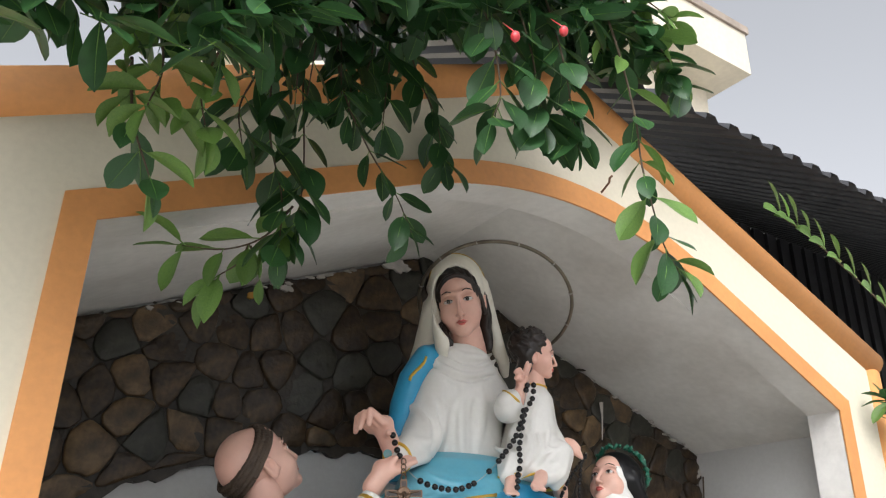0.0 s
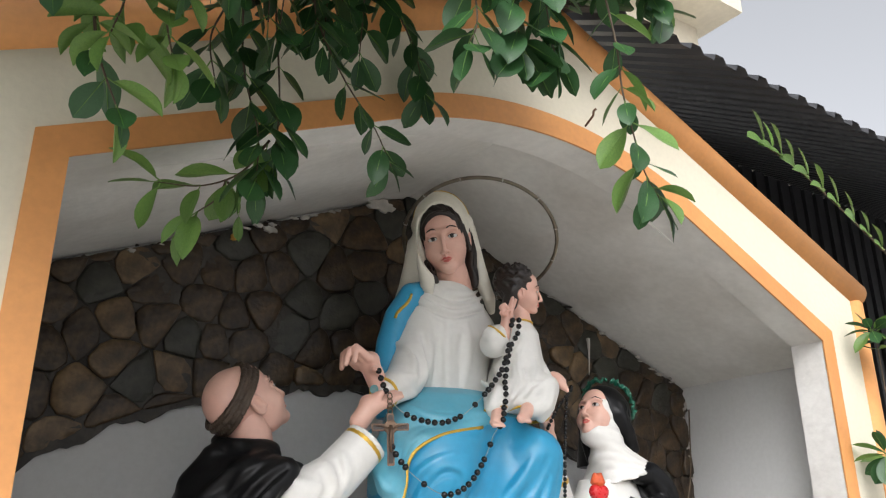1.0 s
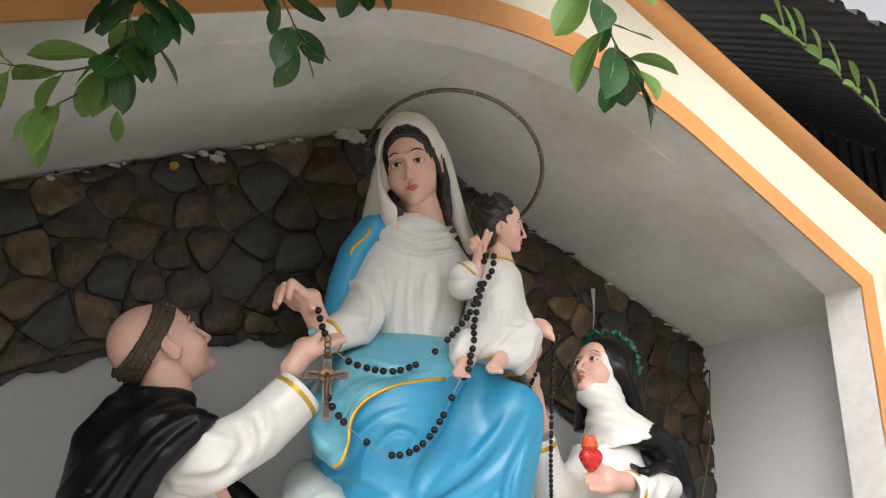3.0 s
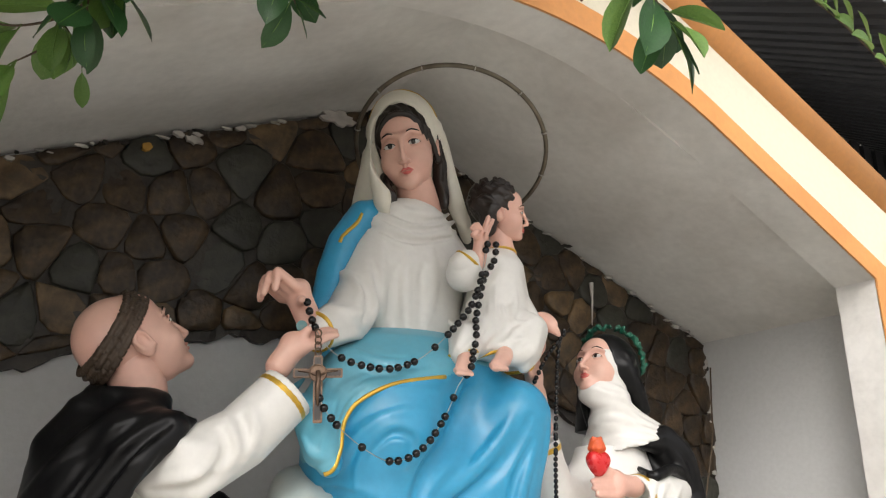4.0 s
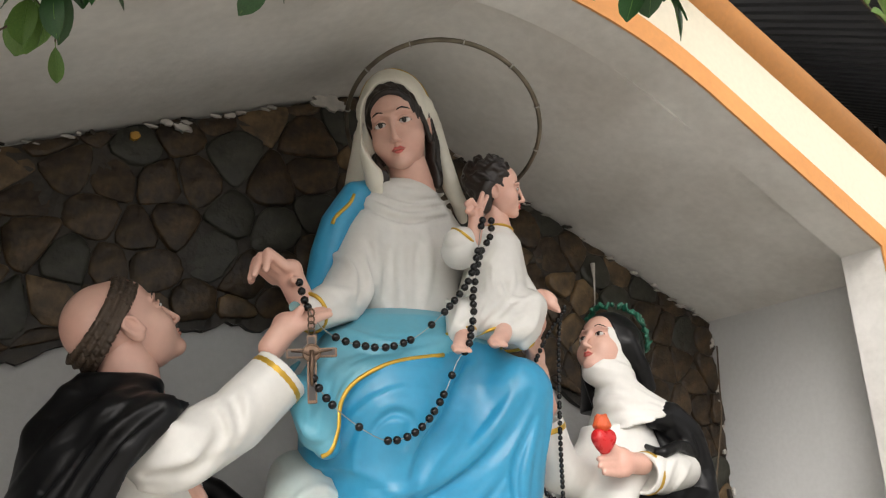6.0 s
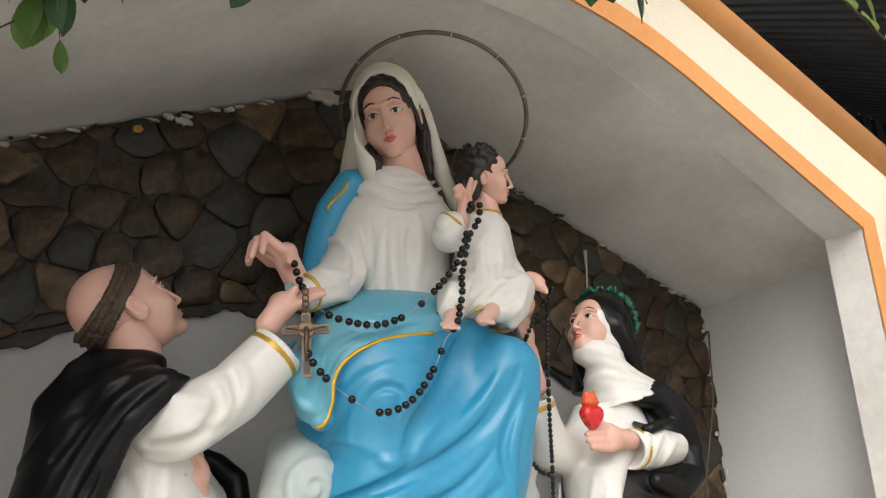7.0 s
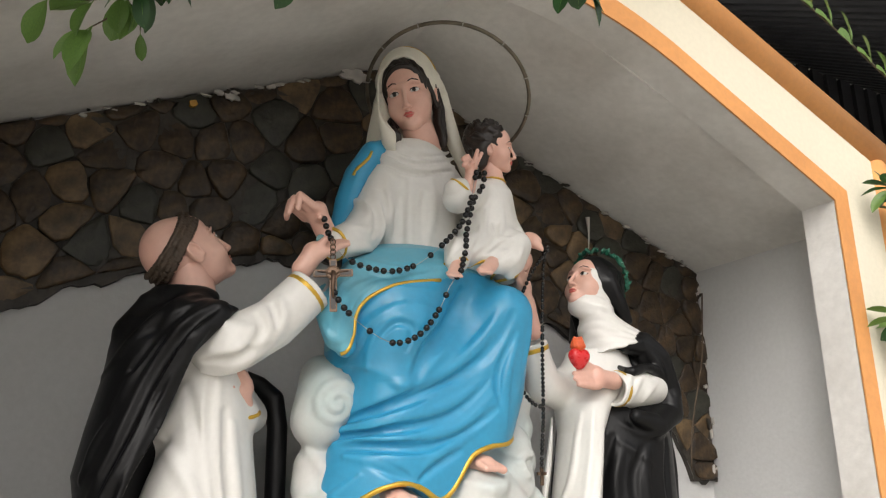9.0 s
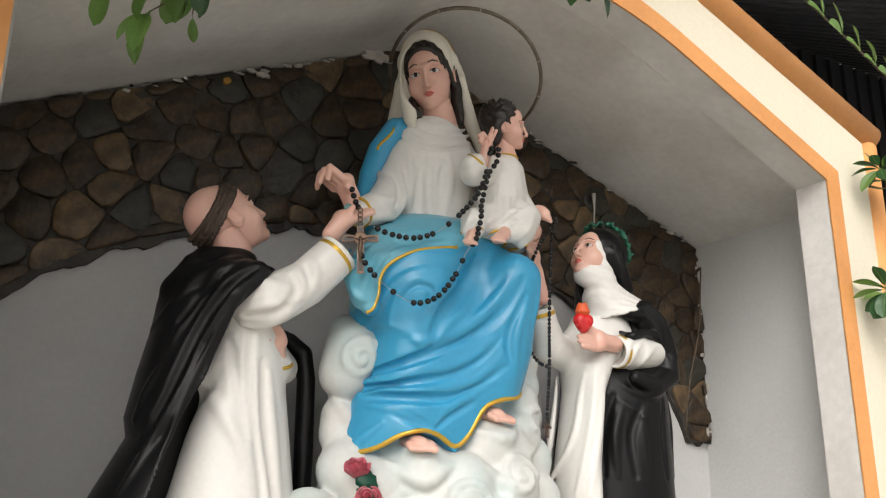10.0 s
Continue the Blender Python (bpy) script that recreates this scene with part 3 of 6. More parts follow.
def hand(clay, wrist, palm, tips, thumb, width, r=0.0095, bend_up=0.10):
    """A hand: wrist, palm middle, finger tips' middle, thumb tip; width: the direction across the fingers."""
    w, p, t, th = [np.array(q, float) for q in (wrist, palm, tips, thumb)]
    across = np.array(width, float) / np.linalg.norm(width)
    big = r / 0.0095
    clay.rod([w, p], [0.026 * big, 0.026 * big], 0.015)
    clay.rod([p - across * 0.018 * big, p + across * 0.018 * big], 0.017 * big, 0.015)
    for i in range(4):
        o = (i - 1.5) * 0.0175 * big
        knuckle = p + (t - p) * 0.22 + across * o
        tip = t + across * o * 0.9 - (t - p) * (0.12 if i in (0, 3) else 0.0) - (t - p) * (0.08 if i == 3 else 0)
        bend = (knuckle + tip) / 2 + (p - w) * bend_up
        clay.rod([p + across * o * 0.8, knuckle, bend, tip], [0.013 * big, r + 0.002, r, r * 0.72], 0.005)
    clay.rod([w + (p - w) * 0.5, (w + (p - w) * 0.7 + th) / 2, th], [0.016 * big, 0.012 * big, 0.008 * big], 0.008)


def foot(clay, heel, toe):
    h, t = np.array(heel, float), np.array(toe, float)
    clay.rod([h, t], [0.036, 0.028], 0.02, flat=((0, 0, 1), 0.8))
    d = (t - h) / np.linalg.norm(t - h)
    side = np.cross(d, (0, 0, 1))
    for i in range(5):
        o = (i - 2) * 0.0155
        r = 0.0115 if i == 0 else 0.0088
        clay.rod([t + side * o, t + side * o + d * (0.040 - 0.003 * i) - np.array((0, 0, 0.008))], [r + 0.002, r], 0.005)


def front_of(clay, x, z, lift=0.0):
    """The nearest face of the clay at x, z, coming from the yard."""
    i, k = int(round((x - clay.lo[0]) / clay.cell)), int(round((z - clay.lo[2]) / clay.cell))
    i, k = min(max(i, 0), clay.n[0] - 1), min(max(k, 0), clay.n[2] - 1)
    inside = np.argwhere(clay.d[i, :, k] < 0)
    j = inside[0][0] if len(inside) else clay.n[1] // 2
    return (x, clay.lo[1] + clay.cell * j - lift, z)


def on_cloth(clay, path, n, lift):
    """A smooth line lying on the front of the clay above the points given; their own y is not used."""
    line = [np.array(front_of(clay, q[0], q[2], lift)) for q in spline(path, n)]
    for _ in range(3):
        line = [line[0]] + [(line[i - 1] + 2 * line[i] + line[i + 1]) / 4 for i in range(1, n - 1)] + [line[-1]]
    return line


def ridge(clay, path, r, soft=0.008, sink=0.38, n=13):
    """A raised fold of cloth."""
    clay.rod(on_cloth(clay, path, n, -r * sink), [r * (0.3 + 0.7 * math.sin(math.pi * (i + 0.3) / (n - 0.4))) for i in range(n)], soft)


def groove(clay, path, r, soft=0.009, out=0.45, n=13):
    """A hollow between folds."""
    clay.rod(on_cloth(clay, path, n, r * out), [r * (0.45 + 0.55 * math.sin(math.pi * (i + 0.3) / (n - 0.4))) for i in range(n)], soft, cut=True)


def wrinkle(clay, amount, size, seed=0.0, direction=(1, 1, 0.35)):
    """Shallow folds all over the clay: waves bent by slow waves."""
    g = np.meshgrid(*[clay.lo[k] + clay.cell * np.arange(clay.n[k]) for k in range(3)], indexing="ij")
    w = np.array(direction, float)
    s = (g[0] * w[0] + g[1] * w[1] + g[2] * w[2]) / size
    bend = 1.5 * np.sin(g[2] * 7 + seed) + 1.2 * np.sin(g[0] * 9 - g[2] * 4 + 2 * seed) + 0.8 * np.sin(g[2] * 15 - g[0] * 13 + seed)
    clay.d = (clay.d - amount * np.sin(2 * np.pi * s + bend)).astype(np.float32)


def keep(clay, test):
    """Cut the clay away where test(x, y, z) > 0."""
    g = np.meshgrid(*[clay.lo[k] + clay.cell * np.arange(clay.n[k]) for k in range(3)], indexing="ij")
    clay.d = np.maximum(clay.d, test(*g)).astype(np.float32)


def ring_trim(bm, c, axis, r, base, mat, thick=0.0048):
    axis = Vector(axis).normalized()
    u = axis.orthogonal().normalized()
    v = axis.cross(u)
    tube_bm(bm, [Vector(c) + (u * math.cos(a) + v * math.sin(a)) * r - base for a in [2 * math.pi * i / 24 for i in range(24)]], thick, 8, mat, close=True)


def sleeve(pts, radii):
    """An arm's wide sleeve with a flat open end; gives the clay, the end's middle and its direction."""
    p = [np.array(q, float) for q in pts]
    aim = (p[-1] - p[-2]) / np.linalg.norm(p[-1] - p[-2])
    k = Clay(np.min(p, 0) - 0.09, np.max(p, 0) + 0.09, 0.0046)
    k.rod(p[:-1] + [p[-1] + aim * 0.05], list(radii) + [radii[-1]], 0.02)
    return k, p[-1], aim


def open_end(k, end, aim, r):
    keep(k, lambda x, y, z: (x - end[0]) * aim[0] + (y - end[1]) * aim[1] + (z - end[2]) * aim[2])
    k.rod([end - aim * 0.02, end + aim * 0.05], r, 0.004, cut=True)


# the seated figure in white and blue
M_BASE = (1.52, 2.15, 1.25)
M_TURN = turned(-39, -13, -10)
M_HEAD, M_SIZE = (1.509, 2.140, 2.531), 1.06
m_head, m_at = head_clay(M_HEAD, M_SIZE, M_TURN)
m_skin = Clay((1.02, 1.83, 1.24), (1.96, 2.32, 2.50), 0.0048)
m_skin.rod([m_at(0, 0.01, -0.07), (1.541, 2.14, 2.418), (1.566, 2.17, 2.384)], [0.050, 0.052, 0.062], 0.03)
hand(m_skin, (1.216, 2.03, 1.983), (1.172, 2.035, 2.066), (1.088, 2.02, 2.044), (1.165, 1.985, 2.036), (0.15, -1.0, 0.25), 0.0105, bend_up=0.42)
hand(m_skin, (1.90, 2.14, 1.98), (1.874, 2.06, 2.026), (1.805, 2.0, 1.979), (1.867, 2.03, 2.053), (0.2, 0.1, 1.0), 0.008)
foot(m_skin, (1.415, 2.06, 1.330), (1.395, 1.955, 1.318))
foot(m_skin, (1.63, 2.08, 1.430), (1.665, 1.99, 1.408))

m_hair = Clay((1.30, 1.94, 2.28), (1.72, 2.34, 2.74), 0.0040)
m_hair.ball(m_at(0, 0.010, 0.046), [v * M_SIZE for v in (0.080, 0.096, 0.093)], 0.01, M_TURN)
m_hair.rod([m_at(-0.066, 0.0, 0.03), m_at(-0.070, 0.012, -0.05), (1.452, 2.12, 2.429), (1.459, 2.13, 2.375)], [0.020, 0.022, 0.018, 0.014], 0.012)
m_hair.rod([m_at(0.070, 0.012, 0.03), m_at(0.074, 0.024, -0.05), (1.61, 2.13, 2.46), (1.615, 2.12, 2.395)], [0.018, 0.018, 0.020, 0.014], 0.012)
wrinkle(m_hair, 0.0026, 0.020, 1.0, (1, 0.3, 0.3))
m_hair.ball(m_at(0, -0.088, -0.030), [v * M_SIZE for v in (0.0635, 0.090, 0.107)], 0.006, M_TURN, cut=True)
m_hair.rod([m_at(0.075, -0.012, -0.012), m_at(0.09, -0.02, -0.014)], [0.020, 0.022], 0.005, cut=True)
for q in (-1, 1):
    for i in range(4):
        a = 0.018 * i
        m_hair.rod(spline([m_at(0, -0.082 + 1.1 * a, 0.082 + 0.7 * a), m_at(q * 0.030, -0.076 + a, 0.074 + 0.7 * a), m_at(q * 0.058, -0.048 + a, 0.044 + 0.5 * a), m_at(q * 0.070, -0.018 + a, 0.008), m_at(q * 0.073, 0.002 + a, -0.040)], 11), 0.0075, 0.004)

m_veil = Clay((1.26, 1.94, 2.22), (1.84, 2.42, 2.80), 0.0044)
m_veil.ball(m_at(0, 0.034, 0.056), [v * M_SIZE for v in (0.093, 0.116, 0.114)], 0.02, M_TURN)
m_veil.rod([m_at(-0.084, 0.014, 0.07), (1.41, 2.14, 2.587), (1.408, 2.13, 2.505), (1.413, 2.12, 2.428), (1.429, 2.12, 2.365), (1.464, 2.15, 2.338)], [0.010, 0.013, 0.018, 0.023, 0.025, 0.022], 0.03)
m_veil.rod([m_at(0.086, 0.012, 0.05), (1.627, 2.14, 2.58), (1.652, 2.15, 2.493), (1.674, 2.15, 2.418), (1.705, 2.16, 2.372), (1.738, 2.19, 2.336)], [0.013, 0.016, 0.021, 0.024, 0.022, 0.014], 0.02)
m_veil.loft([(2.30, 1.55, 2.27, 0.17, 0.09), (2.40, 1.54, 2.25, 0.13, 0.09), (2.55, 1.52, 2.21, 0.10, 0.09)], 0.03)
wrinkle(m_veil, 0.0010, 0.050, 0.4, (1, 0.6, 0.25))
m_veil.ball(m_at(0, -0.105, -0.004), [v * M_SIZE for v in (0.0835, 0.150, 0.125)], 0.006, M_TURN, cut=True)
m_veil.rod([m_at(0, -0.04, -0.08), (1.517, 2.1, 2.369)], [0.066, 0.074], 0.008, cut=True)

m_tunic = Clay((1.15, 1.90, 1.88), (1.92, 2.42, 2.44), 0.0048)
m_tunic.loft([(1.92, 1.545, 2.20, 0.150, 0.130), (2.06, 1.545, 2.20, 0.150, 0.125), (2.20, 1.55, 2.20, 0.165, 0.130), (2.29, 1.55, 2.21, 0.165, 0.115), (2.335, 1.54, 2.195, 0.135, 0.105), (2.365, 1.535, 2.18, 0.105, 0.088), (2.385, 1.53, 2.175, 0.080, 0.070)], 0.02)
m_tunic.rod([(1.5, 2.18, 2.318), (1.429, 2.17, 2.226), (1.373, 2.13, 2.1), (1.318, 2.08, 2.032), (1.231, 2.03, 1.984)], [0.058, 0.062, 0.062, 0.056, 0.043], 0.04)
m_tunic.rod([(1.66, 2.21, 2.31), (1.74, 2.20, 2.20), (1.80, 2.16, 2.06), (1.84, 2.12, 2.00)], [0.055, 0.055, 0.05, 0.042], 0.03)
for pts, r in ((((1.395, 2.13, 2.326), (1.423, 2.09, 2.317), (1.467, 2.06, 2.281), (1.558, 2.07, 2.283), (1.673, 2.12, 2.338)), 0.016), (((1.417, 2.13, 2.355), (1.442, 2.09, 2.321), (1.506, 2.075, 2.303), (1.595, 2.09, 2.321), (1.679, 2.14, 2.372)), 0.014),
               (((1.459, 2.13, 2.373), (1.482, 2.1, 2.341), (1.545, 2.1, 2.341), (1.615, 2.12, 2.361), (1.66, 2.15, 2.39)), 0.012), (((1.407, 2.13, 2.306), (1.442, 2.07, 2.255), (1.52, 2.06, 2.241), (1.651, 2.1, 2.294)), 0.012)):
    ridge(m_tunic, pts, r, 0.007, 0.1)
for pts, r in ((((1.417, 2.1, 2.32), (1.455, 2.08, 2.301), (1.518, 2.07, 2.288), (1.626, 2.1, 2.332)), 0.008), (((1.432, 2.1, 2.343), (1.478, 2.08, 2.318), (1.54, 2.08, 2.319), (1.627, 2.1, 2.357)), 0.007), (((1.395, 2.1, 2.305), (1.438, 2.07, 2.272), (1.512, 2.06, 2.255), (1.651, 2.1, 2.309)), 0.008)):
    groove(m_tunic, pts, r, 0.005, 0.3)
for path, r in ((((1.421, 2.08, 2.244), (1.412, 2.08, 2.128), (1.427, 2.07, 2.004)), 0.016), (((1.485, 2.08, 2.246), (1.482, 2.08, 2.111), (1.49, 2.07, 2.008)), 0.014), (((1.375, 2.1, 2.18), (1.382, 2.08, 2.081), (1.358, 2.07, 2.005)), 0.016),
                (((1.551, 2.08, 2.276), (1.553, 2.08, 2.147), (1.532, 2.07, 2.015)), 0.014), (((1.324, 2.1, 2.172), (1.348, 2.08, 2.11), (1.314, 2.05, 2.041)), 0.014), (((1.253, 2.05, 2.038), (1.304, 2.05, 2.028), (1.353, 2.06, 2.048)), 0.012),
                (((1.243, 2.03, 1.958), (1.297, 2.05, 1.983), (1.349, 2.06, 1.99)), 0.012), (((1.455, 2.08, 2.16), (1.451, 2.08, 2.081), (1.457, 2.07, 2.007)), 0.010), (((1.519, 2.08, 2.152), (1.519, 2.08, 2.08), (1.512, 2.07, 2.013)), 0.010)):
    ridge(m_tunic, path, r * 1.25, 0.009)
for path, r in ((((1.393, 2.08, 2.186), (1.401, 2.08, 2.092), (1.396, 2.07, 2.001)), 0.012), (((1.453, 2.08, 2.178), (1.446, 2.08, 2.089), (1.461, 2.07, 2.005)), 0.011), (((1.523, 2.08, 2.197), (1.516, 2.08, 2.107), (1.513, 2.07, 2.01)), 0.011), (((1.343, 2.08, 2.144), (1.364, 2.08, 2.079), (1.34, 2.07, 2.024)), 0.012)):
    groove(m_tunic, path, r * 1.25, 0.009)

# the blue mantle on the shoulders
m_cape = Clay((1.15, 1.95, 1.86), (1.96, 2.45, 2.46), 0.0048)
m_cape.rod([(1.442, 2.16, 2.359), (1.398, 2.17, 2.334), (1.351, 2.18, 2.253), (1.323, 2.18, 2.167), (1.296, 2.16, 2.072)], [0.028, 0.040, 0.042, 0.040, 0.034], 0.03)
m_cape.loft([(1.95, 1.55, 2.29, 0.20, 0.08), (2.2, 1.55, 2.30, 0.18, 0.07), (2.36, 1.55, 2.28, 0.13, 0.06)], 0.03)

# the lap: a pale wrap at the waist and the deep blue skirt, one clay, two paints
m_lap = Clay((1.10, 1.76, 1.24), (1.99, 2.45, 2.06), 0.0046)
m_lap.loft([(1.66, 1.36, 2.14, 0.10, 0.13), (1.76, 1.40, 2.12, 0.15, 0.16), (1.86, 1.44, 2.09, 0.185, 0.155), (1.94, 1.50, 2.10, 0.205, 0.145), (2.00, 1.53, 2.14, 0.195, 0.130), (2.025, 1.53, 2.17, 0.165, 0.115)], 0.03)
m_lap.rod([(1.32, 2.07, 1.90), (1.214, 2.0, 1.791), (1.235, 2.0, 1.729), (1.249, 1.99, 1.698)], [0.06, 0.045, 0.042, 0.028], 0.04)
m_lap.loft([(1.26, 1.50, 2.13, 0.275, 0.150), (1.40, 1.52, 2.13, 0.268, 0.165), (1.55, 1.55, 2.13, 0.262, 0.175), (1.70, 1.565, 2.14, 0.265, 0.180), (1.84, 1.60, 2.17, 0.26, 0.165), (1.93, 1.60, 2.2, 0.23, 0.14)], 0.04)
m_lap.rod([(1.47, 2.20, 1.83), (1.44, 2.01, 1.755), (1.42, 2.04, 1.60), (1.41, 2.05, 1.36)], [0.12, 0.088, 0.083, 0.08], 0.07)
m_lap.rod([(1.70, 2.18, 1.86), (1.735, 1.99, 1.825), (1.72, 2.03, 1.62), (1.68, 2.06, 1.46)], [0.115, 0.088, 0.085, 0.07], 0.08)
m_lap.rod([(1.83, 2.12, 1.86), (1.85, 2.14, 1.66), (1.83, 2.15, 1.50)], [0.05, 0.045, 0.03], 0.04)
for path, r in ((((1.596, 1.9, 1.875), (1.542, 1.9, 1.767), (1.451, 1.9, 1.677), (1.422, 1.9, 1.597)), 0.030), (((1.715, 1.95, 1.814), (1.658, 1.95, 1.695), (1.53, 1.95, 1.62), (1.391, 1.95, 1.557), (1.279, 1.95, 1.512)), 0.020),
                (((1.657, 1.95, 1.639), (1.572, 1.95, 1.552), (1.441, 1.95, 1.5), (1.271, 1.95, 1.475)), 0.017), (((1.678, 1.95, 1.549), (1.602, 1.95, 1.491), (1.49, 1.95, 1.447), (1.346, 1.95, 1.445), (1.245, 1.95, 1.453)), 0.016),
                (((1.319, 1.95, 1.411), (1.384, 1.95, 1.381), (1.432, 1.95, 1.365)), 0.015), (((1.571, 1.95, 1.438), (1.49, 1.95, 1.401), (1.452, 1.95, 1.366)), 0.015), (((1.33, 1.93, 1.723), (1.363, 1.93, 1.766), (1.412, 1.93, 1.749), (1.398, 1.93, 1.694)), 0.010),
                (((1.728, 1.97, 1.761), (1.681, 1.97, 1.644), (1.696, 1.97, 1.561)), 0.014), (((1.286, 1.95, 1.593), (1.274, 1.95, 1.541), (1.249, 1.95, 1.466)), 0.013)):
    groove(m_lap, path, r * 1.1, 0.010)
for path, r in ((((1.29, 1.93, 1.624), (1.292, 1.93, 1.719), (1.343, 1.93, 1.79), (1.427, 1.93, 1.814), (1.498, 1.93, 1.804)), 0.018), (((1.32, 1.93, 1.652), (1.325, 1.93, 1.722), (1.367, 1.93, 1.784), (1.422, 1.93, 1.768)), 0.013), (((1.715, 1.93, 1.878), (1.646, 1.93, 1.737), (1.519, 1.93, 1.643), (1.39, 1.93, 1.572)), 0.022),
                (((1.679, 1.95, 1.659), (1.593, 1.95, 1.589), (1.47, 1.95, 1.532), (1.27, 1.95, 1.495)), 0.017), (((1.667, 1.95, 1.585), (1.603, 1.95, 1.522), (1.48, 1.95, 1.472), (1.272, 1.95, 1.458)), 0.016), (((1.655, 1.95, 1.512), (1.571, 1.95, 1.464), (1.481, 1.95, 1.417), (1.432, 1.95, 1.365)), 0.015),
                (((1.282, 1.95, 1.426), (1.356, 1.95, 1.404), (1.413, 1.95, 1.373)), 0.013), (((1.31, 1.95, 1.378), (1.266, 1.95, 1.329), (1.232, 1.95, 1.297)), 0.013), (((1.739, 1.97, 1.743), (1.708, 1.97, 1.627), (1.723, 1.97, 1.499)), 0.014), (((1.37, 1.93, 1.614), (1.399, 1.93, 1.603), (1.438, 1.93, 1.623)), 0.018),
                (((1.551, 1.95, 1.613), (1.48, 1.95, 1.581), (1.372, 1.95, 1.548)), 0.010), (((1.784, 2.0, 1.842), (1.782, 2.0, 1.752), (1.771, 2.0, 1.655)), 0.014)):
    ridge(m_lap, path, r, 0.009)
for path, r in ((((1.31, 1.98, 1.952), (1.363, 1.96, 1.919), (1.433, 1.96, 1.917), (1.519, 1.98, 1.959)), 0.012), (((1.29, 1.98, 1.931), (1.347, 1.96, 1.895), (1.433, 1.96, 1.895), (1.523, 1.98, 1.927)), 0.011), (((1.48, 1.95, 1.888), (1.37, 1.94, 1.875), (1.292, 1.94, 1.823), (1.262, 1.94, 1.773), (1.262, 1.96, 1.72)), 0.014),
                (((1.401, 1.95, 1.886), (1.312, 1.94, 1.864), (1.257, 1.94, 1.814), (1.239, 1.96, 1.747)), 0.012), (((1.325, 1.95, 1.885), (1.257, 1.94, 1.846), (1.229, 1.96, 1.788), (1.218, 1.98, 1.72)), 0.013), (((1.273, 1.96, 1.889), (1.223, 1.96, 1.843), (1.204, 1.98, 1.782), (1.203, 1.99, 1.721)), 0.013),
                (((1.187, 1.98, 1.747), (1.206, 1.98, 1.717), (1.241, 1.98, 1.707)), 0.012), (((1.235, 1.98, 1.89), (1.194, 1.98, 1.844), (1.183, 1.99, 1.789)), 0.011)):
    ridge(m_lap, path, r, 0.007, 0.3)
HEM_X = (1.18, 1.23, 1.30, 1.34, 1.40, 1.46, 1.52, 1.57, 1.61, 1.68, 1.74, 1.80, 1.90)
HEM_Z = (1.27, 1.282, 1.30, 1.335, 1.352, 1.34, 1.298, 1.345, 1.425, 1.448, 1.452, 1.485, 1.60)
keep(m_lap, lambda x, y, z: (np.interp(x, HEM_X, HEM_Z) - z) * 0.8)
M_EDGE = [(1.233, 1.97, 1.676), (1.247, 1.96, 1.686), (1.264, 1.95, 1.732), (1.27, 1.93, 1.776), (1.294, 1.92, 1.82), (1.342, 1.92, 1.854), (1.398, 1.93, 1.875), (1.508, 1.95, 1.895), (1.622, 1.96, 1.94)]


def above_edge(c):
    """The pale wrap: all that lies above and outside its golden edge."""
    x, z = [p[0] for p in M_EDGE], [p[2] for p in M_EDGE]
    return np.where(c[:, 0] < x[0], c[:, 2] > 1.64, c[:, 2] > np.interp(c[:, 0], x, z))



def m_details(bm, mats, base):
    n = len(mats)
    mats += [EYEWHITE, IRIS, LIPS, GOLD]
    face_paint(bm, m_at, M_SIZE, M_TURN, base, (n, n + 1, n + 2))
    gold = n + 3
    hem = [Vector(front_of(m_lap, x, np.interp(x, HEM_X, HEM_Z) + 0.008, 0.0)) - base for x in np.linspace(1.245, 1.80, 46)]
    for _ in range(3):
        hem = [hem[0]] + [(hem[i - 1] + 2 * hem[i] + hem[i + 1]) / 4 for i in range(1, len(hem) - 1)] + [hem[-1]]
    tube_bm(bm, hem, 0.0075, 8, gold)
    tube_bm(bm, [Vector(p) - base for p in on_cloth(m_lap, M_EDGE[:-1], 46, 0.001)], 0.0052, 8, gold)
    both = []
    for q in spline([(1.378, 2.1, 2.325), (1.366, 2.1, 2.299), (1.334, 2.1, 2.262), (1.324, 2.1, 2.24)], 12):
        a, b = front_of(m_cape, q[0], q[2]), front_of(m_tunic, q[0], q[2])
        both.append(Vector((q[0], min(a[1], b[1]), q[2])) - base)
    tube_bm(bm, both, 0.0052, 8, gold)
    for lift, r in ((0.0, 0.0020), (0.010, 0.0016)):
        tube_bm(bm, [Vector(m_at(math.sin(a) * (0.0915 + 0.2 * lift), 0.010 + 1.6 * lift, 0.056 + math.cos(a) * (0.1125 + 0.3 * lift))) - base for a in [radians(-70 + 12 * i) for i in range(14)]], r, 6, gold)
    ring_trim(bm, (1.22, 2.026, 1.98), np.array((1.231, 2.03, 1.984)) - np.array((1.318, 2.08, 2.032)), 0.0425, base, gold, 0.005)


seated_statue = figure("seated_statue", M_BASE, [(m_head, SKIN), (m_skin, SKIN), (m_hair, HAIR), (m_veil, VEIL), (m_tunic, WHITE), (m_cape, BLUE), (m_lap, BLUE, PALEBLUE, above_edge)], m_details)
tagged(seated_statue, "painted statue of a seated veiled woman in white and blue robes", "statue")

